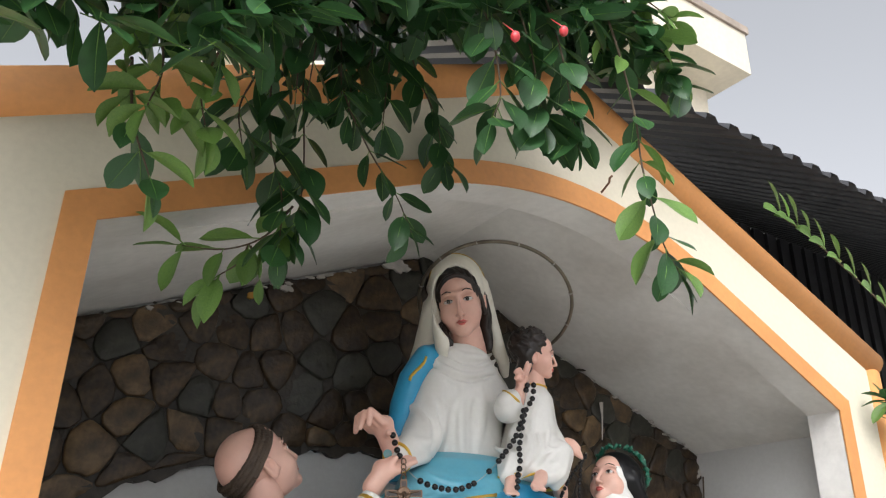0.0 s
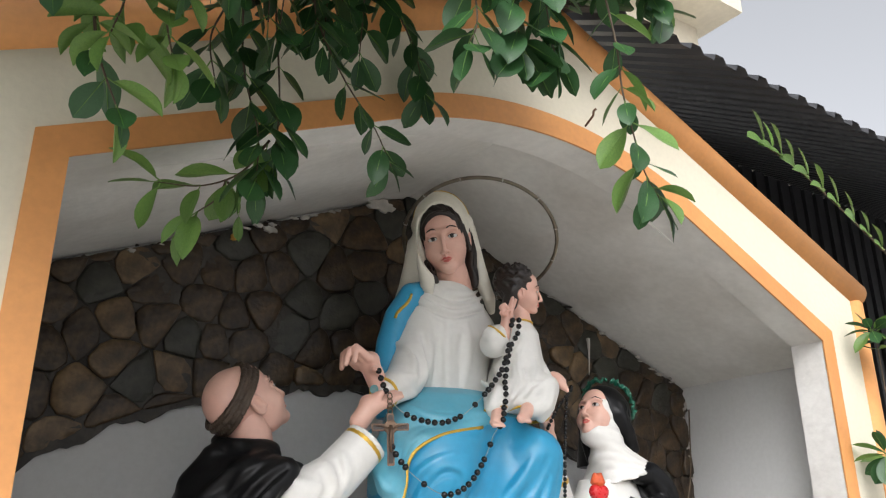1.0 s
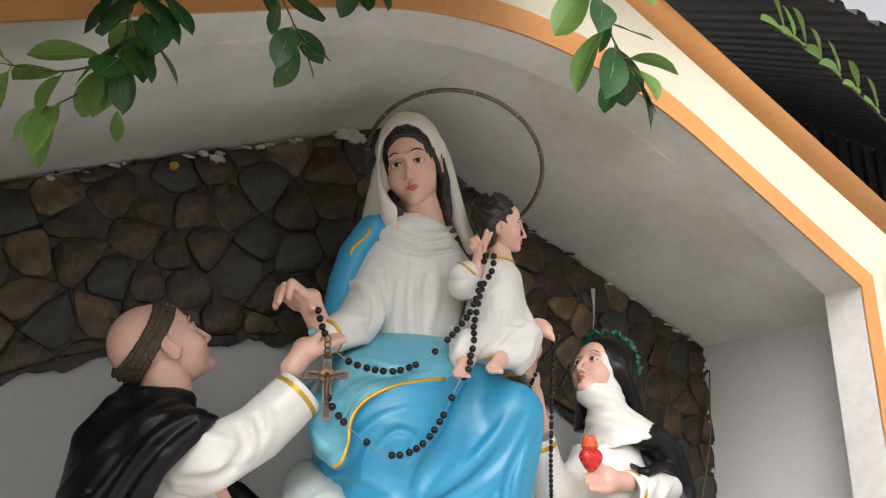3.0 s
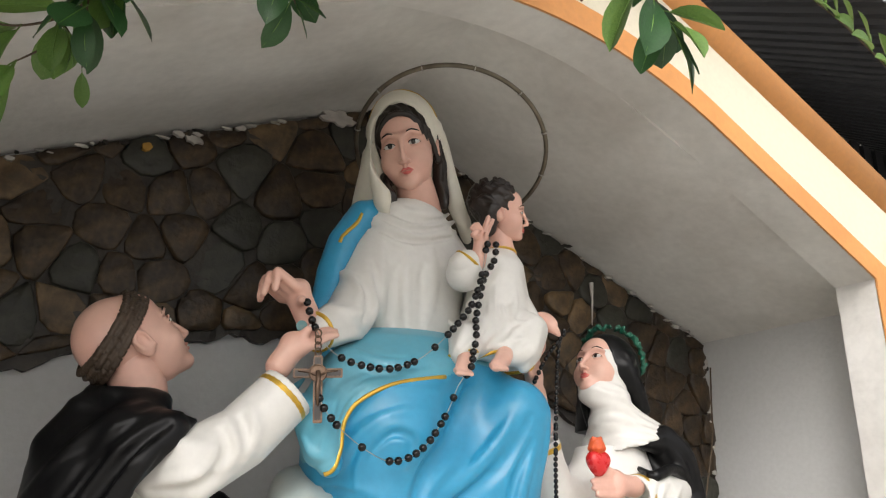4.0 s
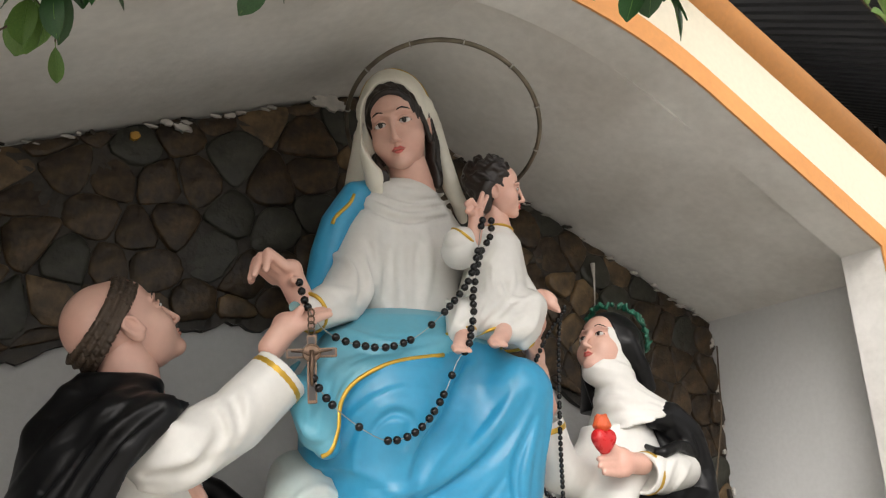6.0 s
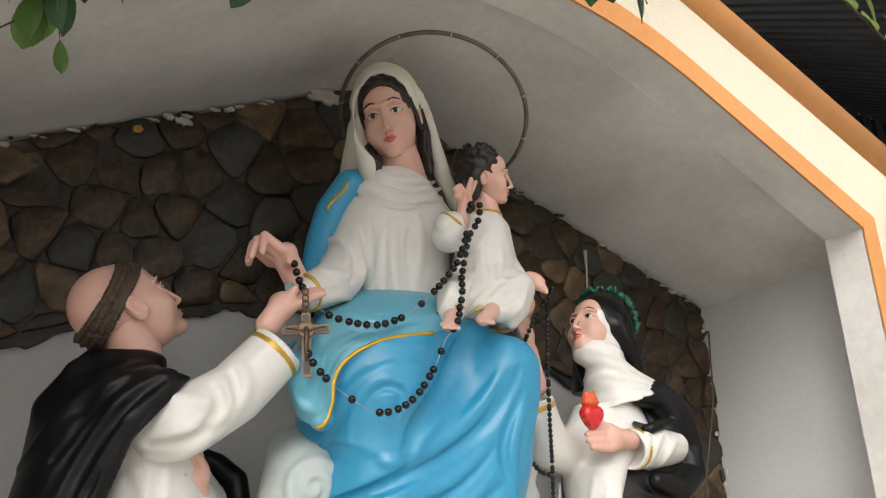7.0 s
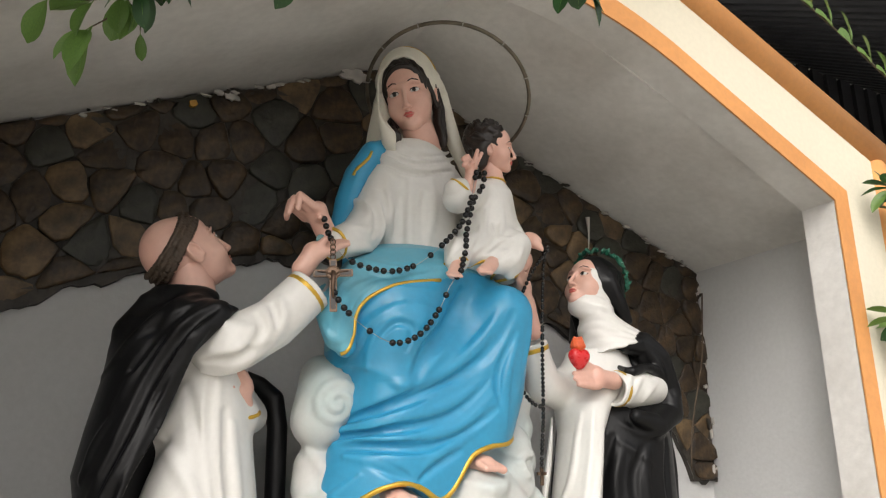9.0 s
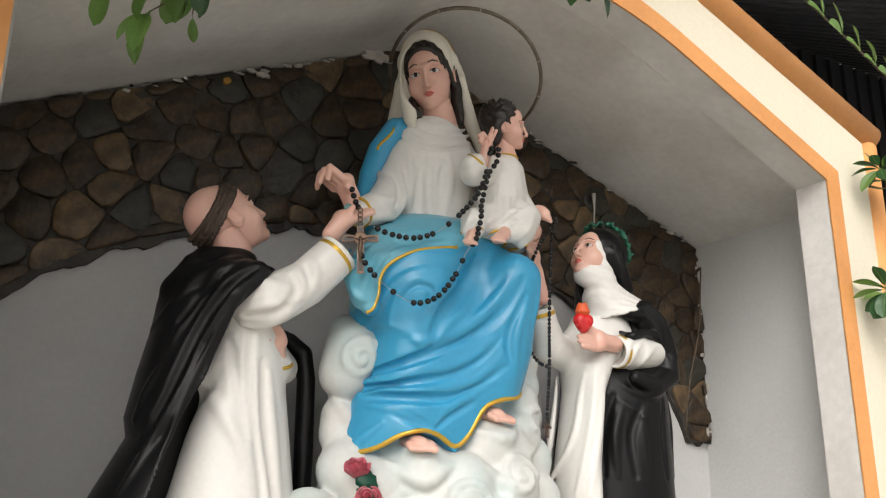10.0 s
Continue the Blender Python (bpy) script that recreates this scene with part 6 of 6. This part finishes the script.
toward = Matrix.Rotation(radians(-30), 3, "Z") @ Matrix.Rotation(radians(60), 3, "X")
rose_a = rose((1.225, 1.985, 1.235), 0.046, Matrix.Rotation(radians(25), 3, "X") @ Matrix.Rotation(radians(-12), 3, "Y"))
rose_b = rose((1.245, 1.950, 1.165), 0.046, toward)
painted_leaf((1.262, 1.94, 1.195), 0.085, Matrix.Rotation(radians(-40), 3, "Y") @ Matrix.Rotation(radians(62), 3, "X"), rose_b)
painted_leaf((1.272, 1.93, 1.185), 0.07, Matrix.Rotation(radians(-75), 3, "Y") @ Matrix.Rotation(radians(62), 3, "X"), rose_b)
painted_leaf((1.235, 1.96, 1.20), 0.06, Matrix.Rotation(radians(20), 3, "Y") @ Matrix.Rotation(radians(62), 3, "X"), rose_a)
painted_leaf((1.215, 1.945, 1.175), 0.075, Matrix.Rotation(radians(70), 3, "Y") @ Matrix.Rotation(radians(62), 3, "X"), rose_b)

# ---- rubble facing on the back wall ----
rng = random.Random(5)
FACE = BACK - 0.022


def vault_z(x):
    return RIDGE - (RIDGE - SPRING) * abs(x - MID) / (SIDE_E - MID)


def belly(x):
    """The lower, arched edge of the stone facing."""
    u = 1 - ((x - 1.52) / 1.52) ** 2
    return 1.19 + 0.905 * math.sqrt(max(u, 0.0))


def wanted(x, z):
    return 0.09 < x < 3.13 and z < vault_z(x) + 0.03 and z > max(belly(x) - 0.02, 1.36 if x > 2.2 else 0.9)


def clip(poly, px, pz, nx, nz):
    """Keep the side of the line through p to which n points."""
    out = []
    for (ax, az), (bx, bz) in zip(poly, poly[1:] + poly[:1]):
        da, db = (ax - px) * nx + (az - pz) * nz, (bx - px) * nx + (bz - pz) * nz
        if da >= 0:
            out.append((ax, az))
        if (da >= 0) != (db >= 0):
            t = da / (da - db)
            out.append((ax + (bx - ax) * t, az + (bz - az) * t))
    return out


seeds = []
for _ in range(6000):
    x, z = rng.uniform(0.05, 3.2), rng.uniform(1.0, 2.95)
    near = 0.085 + 0.075 * rng.random() ** 2
    if wanted(x, z) and all((x - a) ** 2 + (z - b) ** 2 > near ** 2 for a, b in seeds):
        seeds.append((x, z))


def stone(x, z, others):
    poly = [(x - 0.14, z - 0.14), (x + 0.14, z - 0.14), (x + 0.14, z + 0.14), (x - 0.14, z + 0.14)]
    for a, b in others:
        d = math.hypot(a - x, b - z)
        if 0 < d < 0.3:
            g = 0.5 - 0.0018 / d
            poly = clip(poly, x + (a - x) * g, z + (b - z) * g, x - a, z - b)
    s = (RIDGE - SPRING) / (SIDE_E - MID)
    poly = clip(poly, MID, RIDGE - 0.012, s, -1)
    poly = clip(poly, MID, RIDGE - 0.012, -s, -1)
    poly = clip(poly, SIDE_E - 0.005, 0, -1, 0)
    poly = clip(poly, 0, 1.36 + 0.03 * math.sin(x * 40), 0, 1)
    for q in (x - 0.04, x, x + 0.04):
        h = 0.01
        m = (belly(q + h) - belly(q - h)) / (2 * h)
        poly = clip(poly, q, belly(q), -m, 1)
    if len(poly) < 3:
        return None
    area = sum(a[0] * b[1] - b[0] * a[1] for a, b in zip(poly, poly[1:] + poly[:1])) / 2
    if abs(area) < 0.0012:
        return None
    if area < 0:
        poly.reverse()
    cut = []
    for (ax, az), (bx, bz) in zip(poly, poly[1:] + poly[:1]):
        cut += [(ax + (bx - ax) * 0.22, az + (bz - az) * 0.22), (ax + (bx - ax) * 0.5 + rng.uniform(-0.003, 0.003), az + (bz - az) * 0.5 + rng.uniform(-0.003, 0.003)), (ax + (bx - ax) * 0.78, az + (bz - az) * 0.78)]
    cx, cz = sum(p[0] for p in cut) / len(cut), sum(p[1] for p in cut) / len(cut)
    bm = bmesh.new()
    proud = rng.uniform(0.004, 0.020)
    tiltx, tiltz = rng.uniform(-0.10, 0.10), rng.uniform(-0.10, 0.10)
    rings = []
    for shrink, depth in ((1.0, 0.004), (0.985, -proud * 0.75), (0.92, -proud), (0.5, -proud * 1.04)):
        rings.append([bm.verts.new(((px - cx) * shrink, depth + (tiltx * (px - cx) + tiltz * (pz - cz)) * shrink + rng.uniform(-0.003, 0.003), (pz - cz) * shrink)) for px, pz in cut])
    for p, q in zip(rings, rings[1:]):
        for i in range(len(p)):
            bm.faces.new((p[i], p[(i + 1) % len(p)], q[(i + 1) % len(p)], q[i])).smooth = True
    bm.faces.new(rings[-1]).smooth = True
    pick = rng.random()
    ob = part("stone", bm, STONE if pick < 0.66 else (STONE_GREEN if pick < 0.82 else STONE_TAN), wall_back)
    ob.location = (cx, FACE, cz)
    return ob


for x, z in seeds:
    stone(x, z, seeds)

# mortar bed with a ragged rim
bm = bmesh.new()
cols = 150
low, high = [], []
for i in range(cols + 1):
    x = 0.075 + (SIDE_E - 0.008 - 0.075) * i / cols
    lo = belly(x) - 0.022 + 0.010 * math.sin(x * 33) + rng.uniform(-0.006, 0.006)
    if x > 2.95:
        lo = max(lo, 1.352 + rng.uniform(-0.012, 0.012))
    low.append((x, lo))
    high.append((x, vault_z(x) - 0.003 - (0.006 + 0.007 * rng.random())))
for y in (FACE + 0.002 - 0.004,):
    for i in range(cols):
        steps = 6
        for j in range(steps):
            def at(c, t):
                return (low[c][0], y + rng.uniform(0, 0.0) + 0.006 * noise.noise((low[c][0] * 30, t * 30, 0)), low[c][1] + (high[c][1] - low[c][1]) * t)
            v = [bm.verts.new(at(i, j / steps)), bm.verts.new(at(i + 1, j / steps)), bm.verts.new(at(i + 1, (j + 1) / steps)), bm.verts.new(at(i, (j + 1) / steps))]
            bm.faces.new(v)
    for i in range(cols):
        for line in (low, high):
            bm.faces.new([bm.verts.new(p) for p in ((line[i][0], y, line[i][1]), (line[i + 1][0], y, line[i + 1][1]), (line[i + 1][0], BACK, line[i + 1][1]), (line[i][0], BACK, line[i][1]))])
bmesh.ops.remove_doubles(bm, verts=bm.verts, dist=0.0004)
part("mortar", bm, MORTAR, wall_back, "dark mortar bed")


def splash(cx, cz, w, h, mat, y, name="paint_splash"):
    """A flat ragged smear of paint."""
    bm = bmesh.new()
    n = 18
    rim = []
    for i in range(n):
        a = 2 * math.pi * i / n
        k = rng.uniform(0.55, 1.1)
        rim.append((cx + w * k * math.cos(a), cz + h * k * math.sin(a)))
    a = [bm.verts.new((px, y, pz)) for px, pz in rim]
    b = [bm.verts.new((px, y + 0.012, pz)) for px, pz in rim]
    bm.faces.new(a)
    for i in range(n):
        bm.faces.new((a[i], b[i], b[(i + 1) % n], a[(i + 1) % n]))
    bmesh.ops.triangulate(bm, faces=bm.faces[:])
    bmesh.ops.recalc_face_normals(bm, faces=bm.faces)
    part(name, bm, mat, wall_back, "ragged old paint splash")


splash(1.48, 2.785, 0.072, 0.030, LIME, FACE - 0.030)
splash(1.03, 2.592, 0.030, 0.013, LIME, FACE - 0.033)
splash(0.99, 2.600, 0.016, 0.010, LIME, FACE - 0.033)
YELLOW = material("ochre_paint", (0.45, 0.24, 0.04), 0.7, vary=0.2, scale=30, bump=0.2)
splash(0.912, 2.540, 0.015, 0.014, YELLOW, FACE - 0.033)
for i in range(70):
    x = rng.uniform(0.3, 3.05)
    if 1.30 < x < 1.62:
        continue
    splash(x, vault_z(x) - rng.uniform(0.010, 0.026), rng.uniform(0.006, 0.026), rng.uniform(0.003, 0.008), LIME if rng.random() < 0.6 else MORTAR, FACE - rng.uniform(0.004, 0.026))
for i in range(34):
    z = rng.uniform(1.36, 2.22)
    splash(SIDE_E - rng.uniform(0.005, 0.035), z, rng.uniform(0.004, 0.014), rng.uniform(0.006, 0.028), LIME if rng.random() < 0.6 else MORTAR, FACE - rng.uniform(0.002, 0.02))

# a drip of lime, a dry stem in the corner, a nail in the front
bm = bmesh.new()
tube_bm(bm, [(2.506, FACE - 0.032, 2.40), (2.505, FACE - 0.034, 2.33), (2.497, FACE - 0.034, 2.24)], [0.010, 0.004, 0.002], 6)
part("paint_drip", bm, LIME, wall_back, "pale lime drip")
bm = bmesh.new()
tube_bm(bm, spline([(3.10, 2.49, 2.14), (3.06, 2.47, 2.0), (3.03, 2.46, 1.85), (2.93, 2.45, 1.58), (2.90, 2.45, 1.40)], 14), 0.0035, 6)
tagged(mesh_object("dry_stem", bm, TWIG), "thin dry brown stem leaning in the niche corner", "stem")
bm = bmesh.new()
tube_bm(bm, [(1.765, FRONT + 0.01, 2.845), (1.755, 1.655, 2.862), (1.748, 1.645, 2.872), (1.755, 1.640, 2.880)], 0.004, 6)
tagged(mesh_object("nail", bm, RUST), "bent rusty nail in the cream wall", "nail")

# ---- building far behind ----
far = new("far_building", None)
far.location = (11.0, 12.0, 0)
tagged(far, "cream concrete building with a projecting roof slab", "building")
FARWALL = material("far_cream_render", (0.72, 0.66, 0.54), 0.85, vary=0.1, scale=0.8, second=(0.55, 0.5, 0.4), amount=0.4, streak=True, bump=0.2, fine=8)
FAREDGE = material("weathered_coping", (0.36, 0.30, 0.25), 0.9, vary=0.2, scale=2, bump=0.3, fine=10)
bm = bmesh.new()
box(bm, -7.0, 3.48, -3.0, 6, 12.9, 14.05)
part("roof", bm, FARWALL, far)
bm = bmesh.new()
box(bm, -7.05, 3.55, -3.06, 6.05, 14.054, 14.25)
part("coping", bm, FAREDGE, far, "weathered brown coping")
bm = bmesh.new()
box(bm, -6.5, 3.1, -2.0, 5.5, 0.0, 12.896)
part("wall", bm, FARWALL, far)


# ---- plants ----
def leaf_mesh(name, mat, curl, fold, broad):
    """A leathery oval leaf one unit long, from its stalk along y."""
    bm = bmesh.new()
    rows = []
    n = 7
    for i in range(n + 1):
        t = i / n
        w = broad * (math.sin(math.pi * t ** 1.2) ** 0.62 if 0 < t < 1 else 0.0) * 0.92 + 0.014
        rows.append([bm.verts.new((s * w, t, abs(s) * w * fold - curl * t * t + 0.05 * math.sin(7 * t) * s * broad)) for s in (-1, -0.55, 0, 0.55, 1)])
    for p, q in zip(rows, rows[1:]):
        for u in range(4):
            bm.faces.new((p[u], p[u + 1], q[u + 1], q[u])).smooth = True
    tube_bm(bm, [(0, -0.14, 0.01), (0, 0.0, 0.004), (0, 0.5, -curl * 0.25 + 0.006), (0, 0.95, -curl * 0.9 + 0.003)], [0.014, 0.013, 0.009, 0.003], 5, 1)
    me = bpy.data.meshes.new(name)
    bm.to_mesh(me)
    bm.free()
    me.materials.append(mat)
    me.materials.append(LEAF_LIGHT)
    return me


DARK_LEAVES = [leaf_mesh("leaf", LEAF, 0.10, 0.16, 0.29), leaf_mesh("leaf", LEAF, 0.26, 0.26, 0.27), leaf_mesh("leaf", LEAF, 0.02, 0.10, 0.32)]
LIGHT_LEAVES = [leaf_mesh("leaf", LEAF_LIGHT, 0.12, 0.25, 0.27), leaf_mesh("leaf", LEAF_LIGHT, 0.20, 0.55, 0.22)]
FOLDED_LEAVES = [leaf_mesh("leaf", LEAF_LIGHT, 0.05, 1.5, 0.16), leaf_mesh("leaf", LEAF_LIGHT, 0.12, 1.9, 0.15)]
lrng = random.Random(11)


def leaf_at(parent, meshes, p, along, size, up=(0, -0.35, 1)):
    d = Vector(along).normalized()
    side = d.cross(Vector(up) + Vector([lrng.uniform(-0.5, 0.5) for _ in range(3)])).normalized()
    n = side.cross(d)
    m = Matrix((side, d, n)).transposed().to_4x4()
    ob = new("leaf", lrng.choice(meshes))
    ob.parent = parent
    ob.matrix_basis = Matrix.Translation(Vector(p) - parent.location + d * size * 0.14) @ m @ Matrix.Diagonal((size, size, size, 1))


def strand(parent, pts, count, size, meshes, spread=0.9, droop=0.35, r=0.0028, start=0.05):
    """A stem with leaves in pairs along it."""
    line = [Vector(p) for p in spline(pts, 40)]
    bm = bmesh.new()
    tube_bm(bm, [p - parent.location for p in line[::2]] + [line[-1] - parent.location], [r * (1.15 - 0.7 * i / 20) for i in range(21)], 6)
    part("stem", bm, TWIG, parent, "thin brown stem")
    a = lrng.uniform(0, 6.28)
    for i in range(count):
        u = start + (1 - start) * i / max(count - 1, 1)
        k = min(int(u * 39), 38)
        d = (line[k + 1] - line[k]).normalized()
        o = d.orthogonal().normalized()
        for q in (0, math.pi):
            out = (o * math.cos(a + q) + d.cross(o) * math.sin(a + q))
            leaf_at(parent, meshes, line[k], out * spread + d * 0.45 + Vector((0, 0, -droop)), size * lrng.uniform(1.0, 1.55))
        a += math.pi / 2 + lrng.uniform(-0.5, 0.5)
    leaf_at(parent, meshes, line[-1], (line[-1] - line[-2]), size * lrng.uniform(0.8, 1.1))


shrub = new("hanging_shrub", None)
shrub.location = (0.75, 1.30, 3.10)
tagged(shrub, "overhanging evergreen shrub with glossy dark leaves and red berries", "shrub")
D, G, W = DARK_LEAVES, LIGHT_LEAVES, FOLDED_LEAVES
strand(shrub, [(0.22, 1.22, 2.80), (0.24, 1.2, 2.52), (0.262, 1.2, 2.41), (0.25, 1.2, 2.33)], 9, 0.072, W, 1.0, 0.1)
strand(shrub, [(0.36, 1.22, 2.78), (0.36, 1.2, 2.55), (0.33, 1.2, 2.40), (0.345, 1.2, 2.32)], 7, 0.066, G + W, 0.9, 0.3)
strand(shrub, [(0.22, 1.25, 2.44), (0.24, 1.24, 2.32), (0.28, 1.23, 2.22)], 5, 0.062, D + W, 0.8, 0.4)
strand(shrub, [(0.52, 1.50, 2.95), (0.55, 1.52, 2.72), (0.57, 1.53, 2.55), (0.62, 1.55, 2.42), (0.625, 1.55, 2.30)], 11, 0.078, D, 0.8, 0.4)
strand(shrub, [(0.60, 1.52, 2.95), (0.63, 1.52, 2.70), (0.66, 1.54, 2.50), (0.66, 1.55, 2.36)], 9, 0.074, D, 0.8, 0.4)
strand(shrub, [(0.48, 1.45, 2.90), (0.50, 1.45, 2.68), (0.47, 1.45, 2.55), (0.49, 1.46, 2.46)], 8, 0.07, D, 0.8, 0.4)
strand(shrub, [(0.655, 1.57, 2.42), (0.62, 1.64, 2.36), (0.55, 1.69, 2.33), (0.46, 1.70, 2.32)], 4, 0.085, G, 0.7, 0.35)
strand(shrub, [(0.60, 1.67, 2.35), (0.59, 1.69, 2.31), (0.55, 1.70, 2.27)], 2, 0.088, G, 0.6, 0.7)
strand(shrub, [(0.60, 1.66, 2.34), (0.64, 1.69, 2.31), (0.645, 1.70, 2.29)], 1, 0.06, G, 0.4, 0.6)
strand(shrub, [(0.66, 1.43, 3.0), (0.67, 1.44, 2.80), (0.70, 1.45, 2.68), (0.785, 1.48, 2.575), (0.876, 1.5, 2.49), (0.925, 1.5, 2.40)], 11, 0.062, D, 0.65, 0.3)
strand(shrub, [(0.92, 1.58, 3.05), (0.99, 1.6, 2.92), (1.06, 1.62, 2.83), (1.09, 1.62, 2.70)], 8, 0.078, D, 0.7, 0.45)
strand(shrub, [(0.82, 1.12, 2.85), (0.86, 1.1, 2.68), (0.88, 1.1, 2.55), (0.86, 1.1, 2.48)], 8, 0.075, D, 0.8, 0.4)
strand(shrub, [(0.92, 1.12, 2.88), (0.96, 1.1, 2.70), (0.98, 1.1, 2.58), (0.99, 1.1, 2.52)], 9, 0.078, D, 0.8, 0.4)
strand(shrub, [(1.02, 1.12, 2.90), (1.05, 1.1, 2.72), (1.07, 1.1, 2.60), (1.08, 1.1, 2.53)], 9, 0.078, D, 0.8, 0.4)
strand(shrub, [(1.18, 1.10, 2.95), (1.21, 1.08, 2.78), (1.245, 1.08, 2.62), (1.252, 1.08, 2.50), (1.275, 1.08, 2.40), (1.30, 1.08, 2.315), (1.335, 1.08, 2.27)], 14, 0.070, D + G, 0.75, 0.25)
strand(shrub, [(1.20, 1.10, 3.0), (1.28, 1.06, 2.88), (1.34, 1.05, 2.80), (1.38, 1.05, 2.74)], 8, 0.072, D + G, 0.8, 0.2)
strand(shrub, [(1.22, 1.10, 3.02), (1.30, 1.06, 2.96), (1.37, 1.05, 2.93)], 5, 0.075, G, 0.8, 0.1)
for k in range(9):
    x0, y0 = 0.36 + 0.055 * k, 1.30 + 0.02 * k
    strand(shrub, [(x0, y0, 3.0), (x0 + 0.02, y0, 2.85), (x0 + lrng.uniform(-0.03, 0.05), y0 + 0.02, 2.62 + lrng.uniform(-0.06, 0.10))], 7, 0.074, D, 0.85, 0.4)
leaf_at(shrub, D, (1.335, 1.08, 2.27), (0.45, 0.0, -0.55), 0.088)

# the dense crown above, too many leaves to tell apart
base_leaf = DARK_LEAVES[0]
proto = [v.co.copy() for v in base_leaf.vertices]
polys = [(list(p.vertices), p.material_index) for p in base_leaf.polygons]
verts, faces, ids = [], [], []
for i in range(2300):
    u = lrng.random()
    x = -0.25 + 1.65 * u
    y = 1.05 + 0.45 * lrng.random()
    lowest = 2.38 + 0.42 * max(0.0, min(1.0, x)) + (y - 1.12) * 0.75 + 0.06 * math.sin(11 * x + 1.0)
    z = lowest + (lrng.random() ** 1.4) * (3.08 - lowest)
    d = Vector((lrng.uniform(-1, 1), lrng.uniform(-1, 0.5), lrng.uniform(-0.9, 0.35))).normalized()
    side = d.cross(Vector((lrng.uniform(-0.6, 0.6), -0.4, 1))).normalized()
    n = side.cross(d)
    s = lrng.uniform(0.055, 0.10)
    off = len(verts)
    for c in proto:
        verts.append(tuple(Vector((x, y, z)) - shrub.location + (side * c.x + d * c.y + n * c.z) * s))
    for ids_of, mi in polys:
        faces.append([off + k for k in ids_of])
        ids.append(mi)
for i in range(700):
    y = lrng.uniform(0.98, 1.32)
    x = lrng.uniform(-0.30, 0.40)
    lowest = 2.235 + 0.35 * max(0.0, x) + (y - 1.0) * 0.70 + 0.02 * math.sin(17 * x)
    z = lowest + lrng.random() * 0.35
    d = Vector((lrng.uniform(-1, 1), lrng.uniform(-1, 0.5), lrng.uniform(-0.9, 0.35))).normalized()
    side = d.cross(Vector((lrng.uniform(-0.6, 0.6), -0.4, 1))).normalized()
    n = side.cross(d)
    s = lrng.uniform(0.06, 0.10)
    off = len(verts)
    for co in proto:
        verts.append(tuple(Vector((x, y, z)) - shrub.location + (side * co.x + d * co.y + n * co.z) * s))
    for ids_of, mi in polys:
        faces.append([off + k for k in ids_of])
        ids.append(mi)
me = bpy.data.meshes.new("crown")
me.from_pydata(verts, [], faces)
me.materials.append(LEAF)
me.materials.append(LEAF_LIGHT)
me.polygons.foreach_set("material_index", ids)
me.polygons.foreach_set("use_smooth", [True] * len(faces))
crown_ob = new("crown", me)
crown_ob.parent = shrub
tagged(crown_ob, "dense dark foliage", kind="stuff")
bm = bmesh.new()
for k in range(9):
    x0 = -0.15 + 0.18 * k
    tube_bm(bm, [Vector(p) - shrub.location for p in spline([(x0 + 0.1, 1.40, 3.10), (x0 + lrng.uniform(-0.1, 0.1), 1.32, 2.95), (x0 + lrng.uniform(-0.1, 0.1), 1.22, 2.80)], 8)], [0.009, 0.008, 0.007, 0.006, 0.005, 0.005, 0.004, 0.003], 6)
part("branch", bm, TWIG, shrub, "woody brown branches")
for p in ((0.839, 1.0, 2.603), (0.965, 1.0, 2.674)):
    bm = bmesh.new()
    bmesh.ops.create_uvsphere(bm, u_segments=14, v_segments=10, radius=0.0105, matrix=Matrix.Translation(Vector(p) - shrub.location) @ Matrix.Diagonal((0.9, 0.9, 1.15, 1)))
    for f in bm.faces:
        f.smooth = True
    tube_bm(bm, [Vector(p) - shrub.location + Vector((0, 0, 0.009)), Vector(p) - shrub.location + Vector((0.01, 0.05, 0.07))], 0.0015, 5)
    part("berry", bm, BERRY, shrub, "red oval berry")

sprig = new("leafy_branch", None)
sprig.location = (2.60, 1.24, 2.43)
tagged(sprig, "slender branch with small upright green leaves", "branch")
sprig_line = [Vector(p) for p in spline([(3.45, 1.35, 0.0), (3.42, 1.34, 1.2), (3.25, 1.32, 2.0), (2.95, 1.28, 2.28), (2.70, 1.25, 2.39), (2.478, 1.23, 2.466), (2.234, 1.21, 2.541), (2.04, 1.2, 2.595), (1.93, 1.2, 2.618)], 46)]
bm = bmesh.new()
tube_bm(bm, [p - sprig.location for p in sprig_line], [0.006 - 0.0045 * i / 45 for i in range(46)], 6)
part("stem", bm, TWIG, sprig, "thin brown stem")
for i in range(22, 46, 2):
    p, d = sprig_line[i], (sprig_line[i] - sprig_line[i - 1]).normalized()
    leaf_at(sprig, LIGHT_LEAVES, p, d * 0.35 + Vector((0.05, -0.1, 0.9)), lrng.uniform(0.072, 0.098), (0.3, -1, 0.2))
    leaf_at(sprig, LIGHT_LEAVES, p, d * 0.7 + Vector((-0.2, -0.25, -0.15)), lrng.uniform(0.072, 0.100), (0.2, -1, 0.5))

creeper = new("wall_plant", None)
creeper.location = (3.10, 1.62, 1.7)
tagged(creeper, "small green plant climbing the cream wall edge", "plant")
strand(creeper, [(3.36, 1.62, 0.0), (3.30, 1.62, 1.0), (3.16, 1.62, 1.70), (3.10, 1.60, 1.85), (3.02, 1.59, 1.87)], 8, 0.075, DARK_LEAVES + LIGHT_LEAVES, 0.9, 0.3, start=0.72)
strand(creeper, [(3.20, 1.62, 1.60), (3.17, 1.62, 2.05), (3.13, 1.60, 2.30), (3.09, 1.59, 2.33)], 9, 0.062, LIGHT_LEAVES + DARK_LEAVES, 0.9, 0.3, start=0.6)
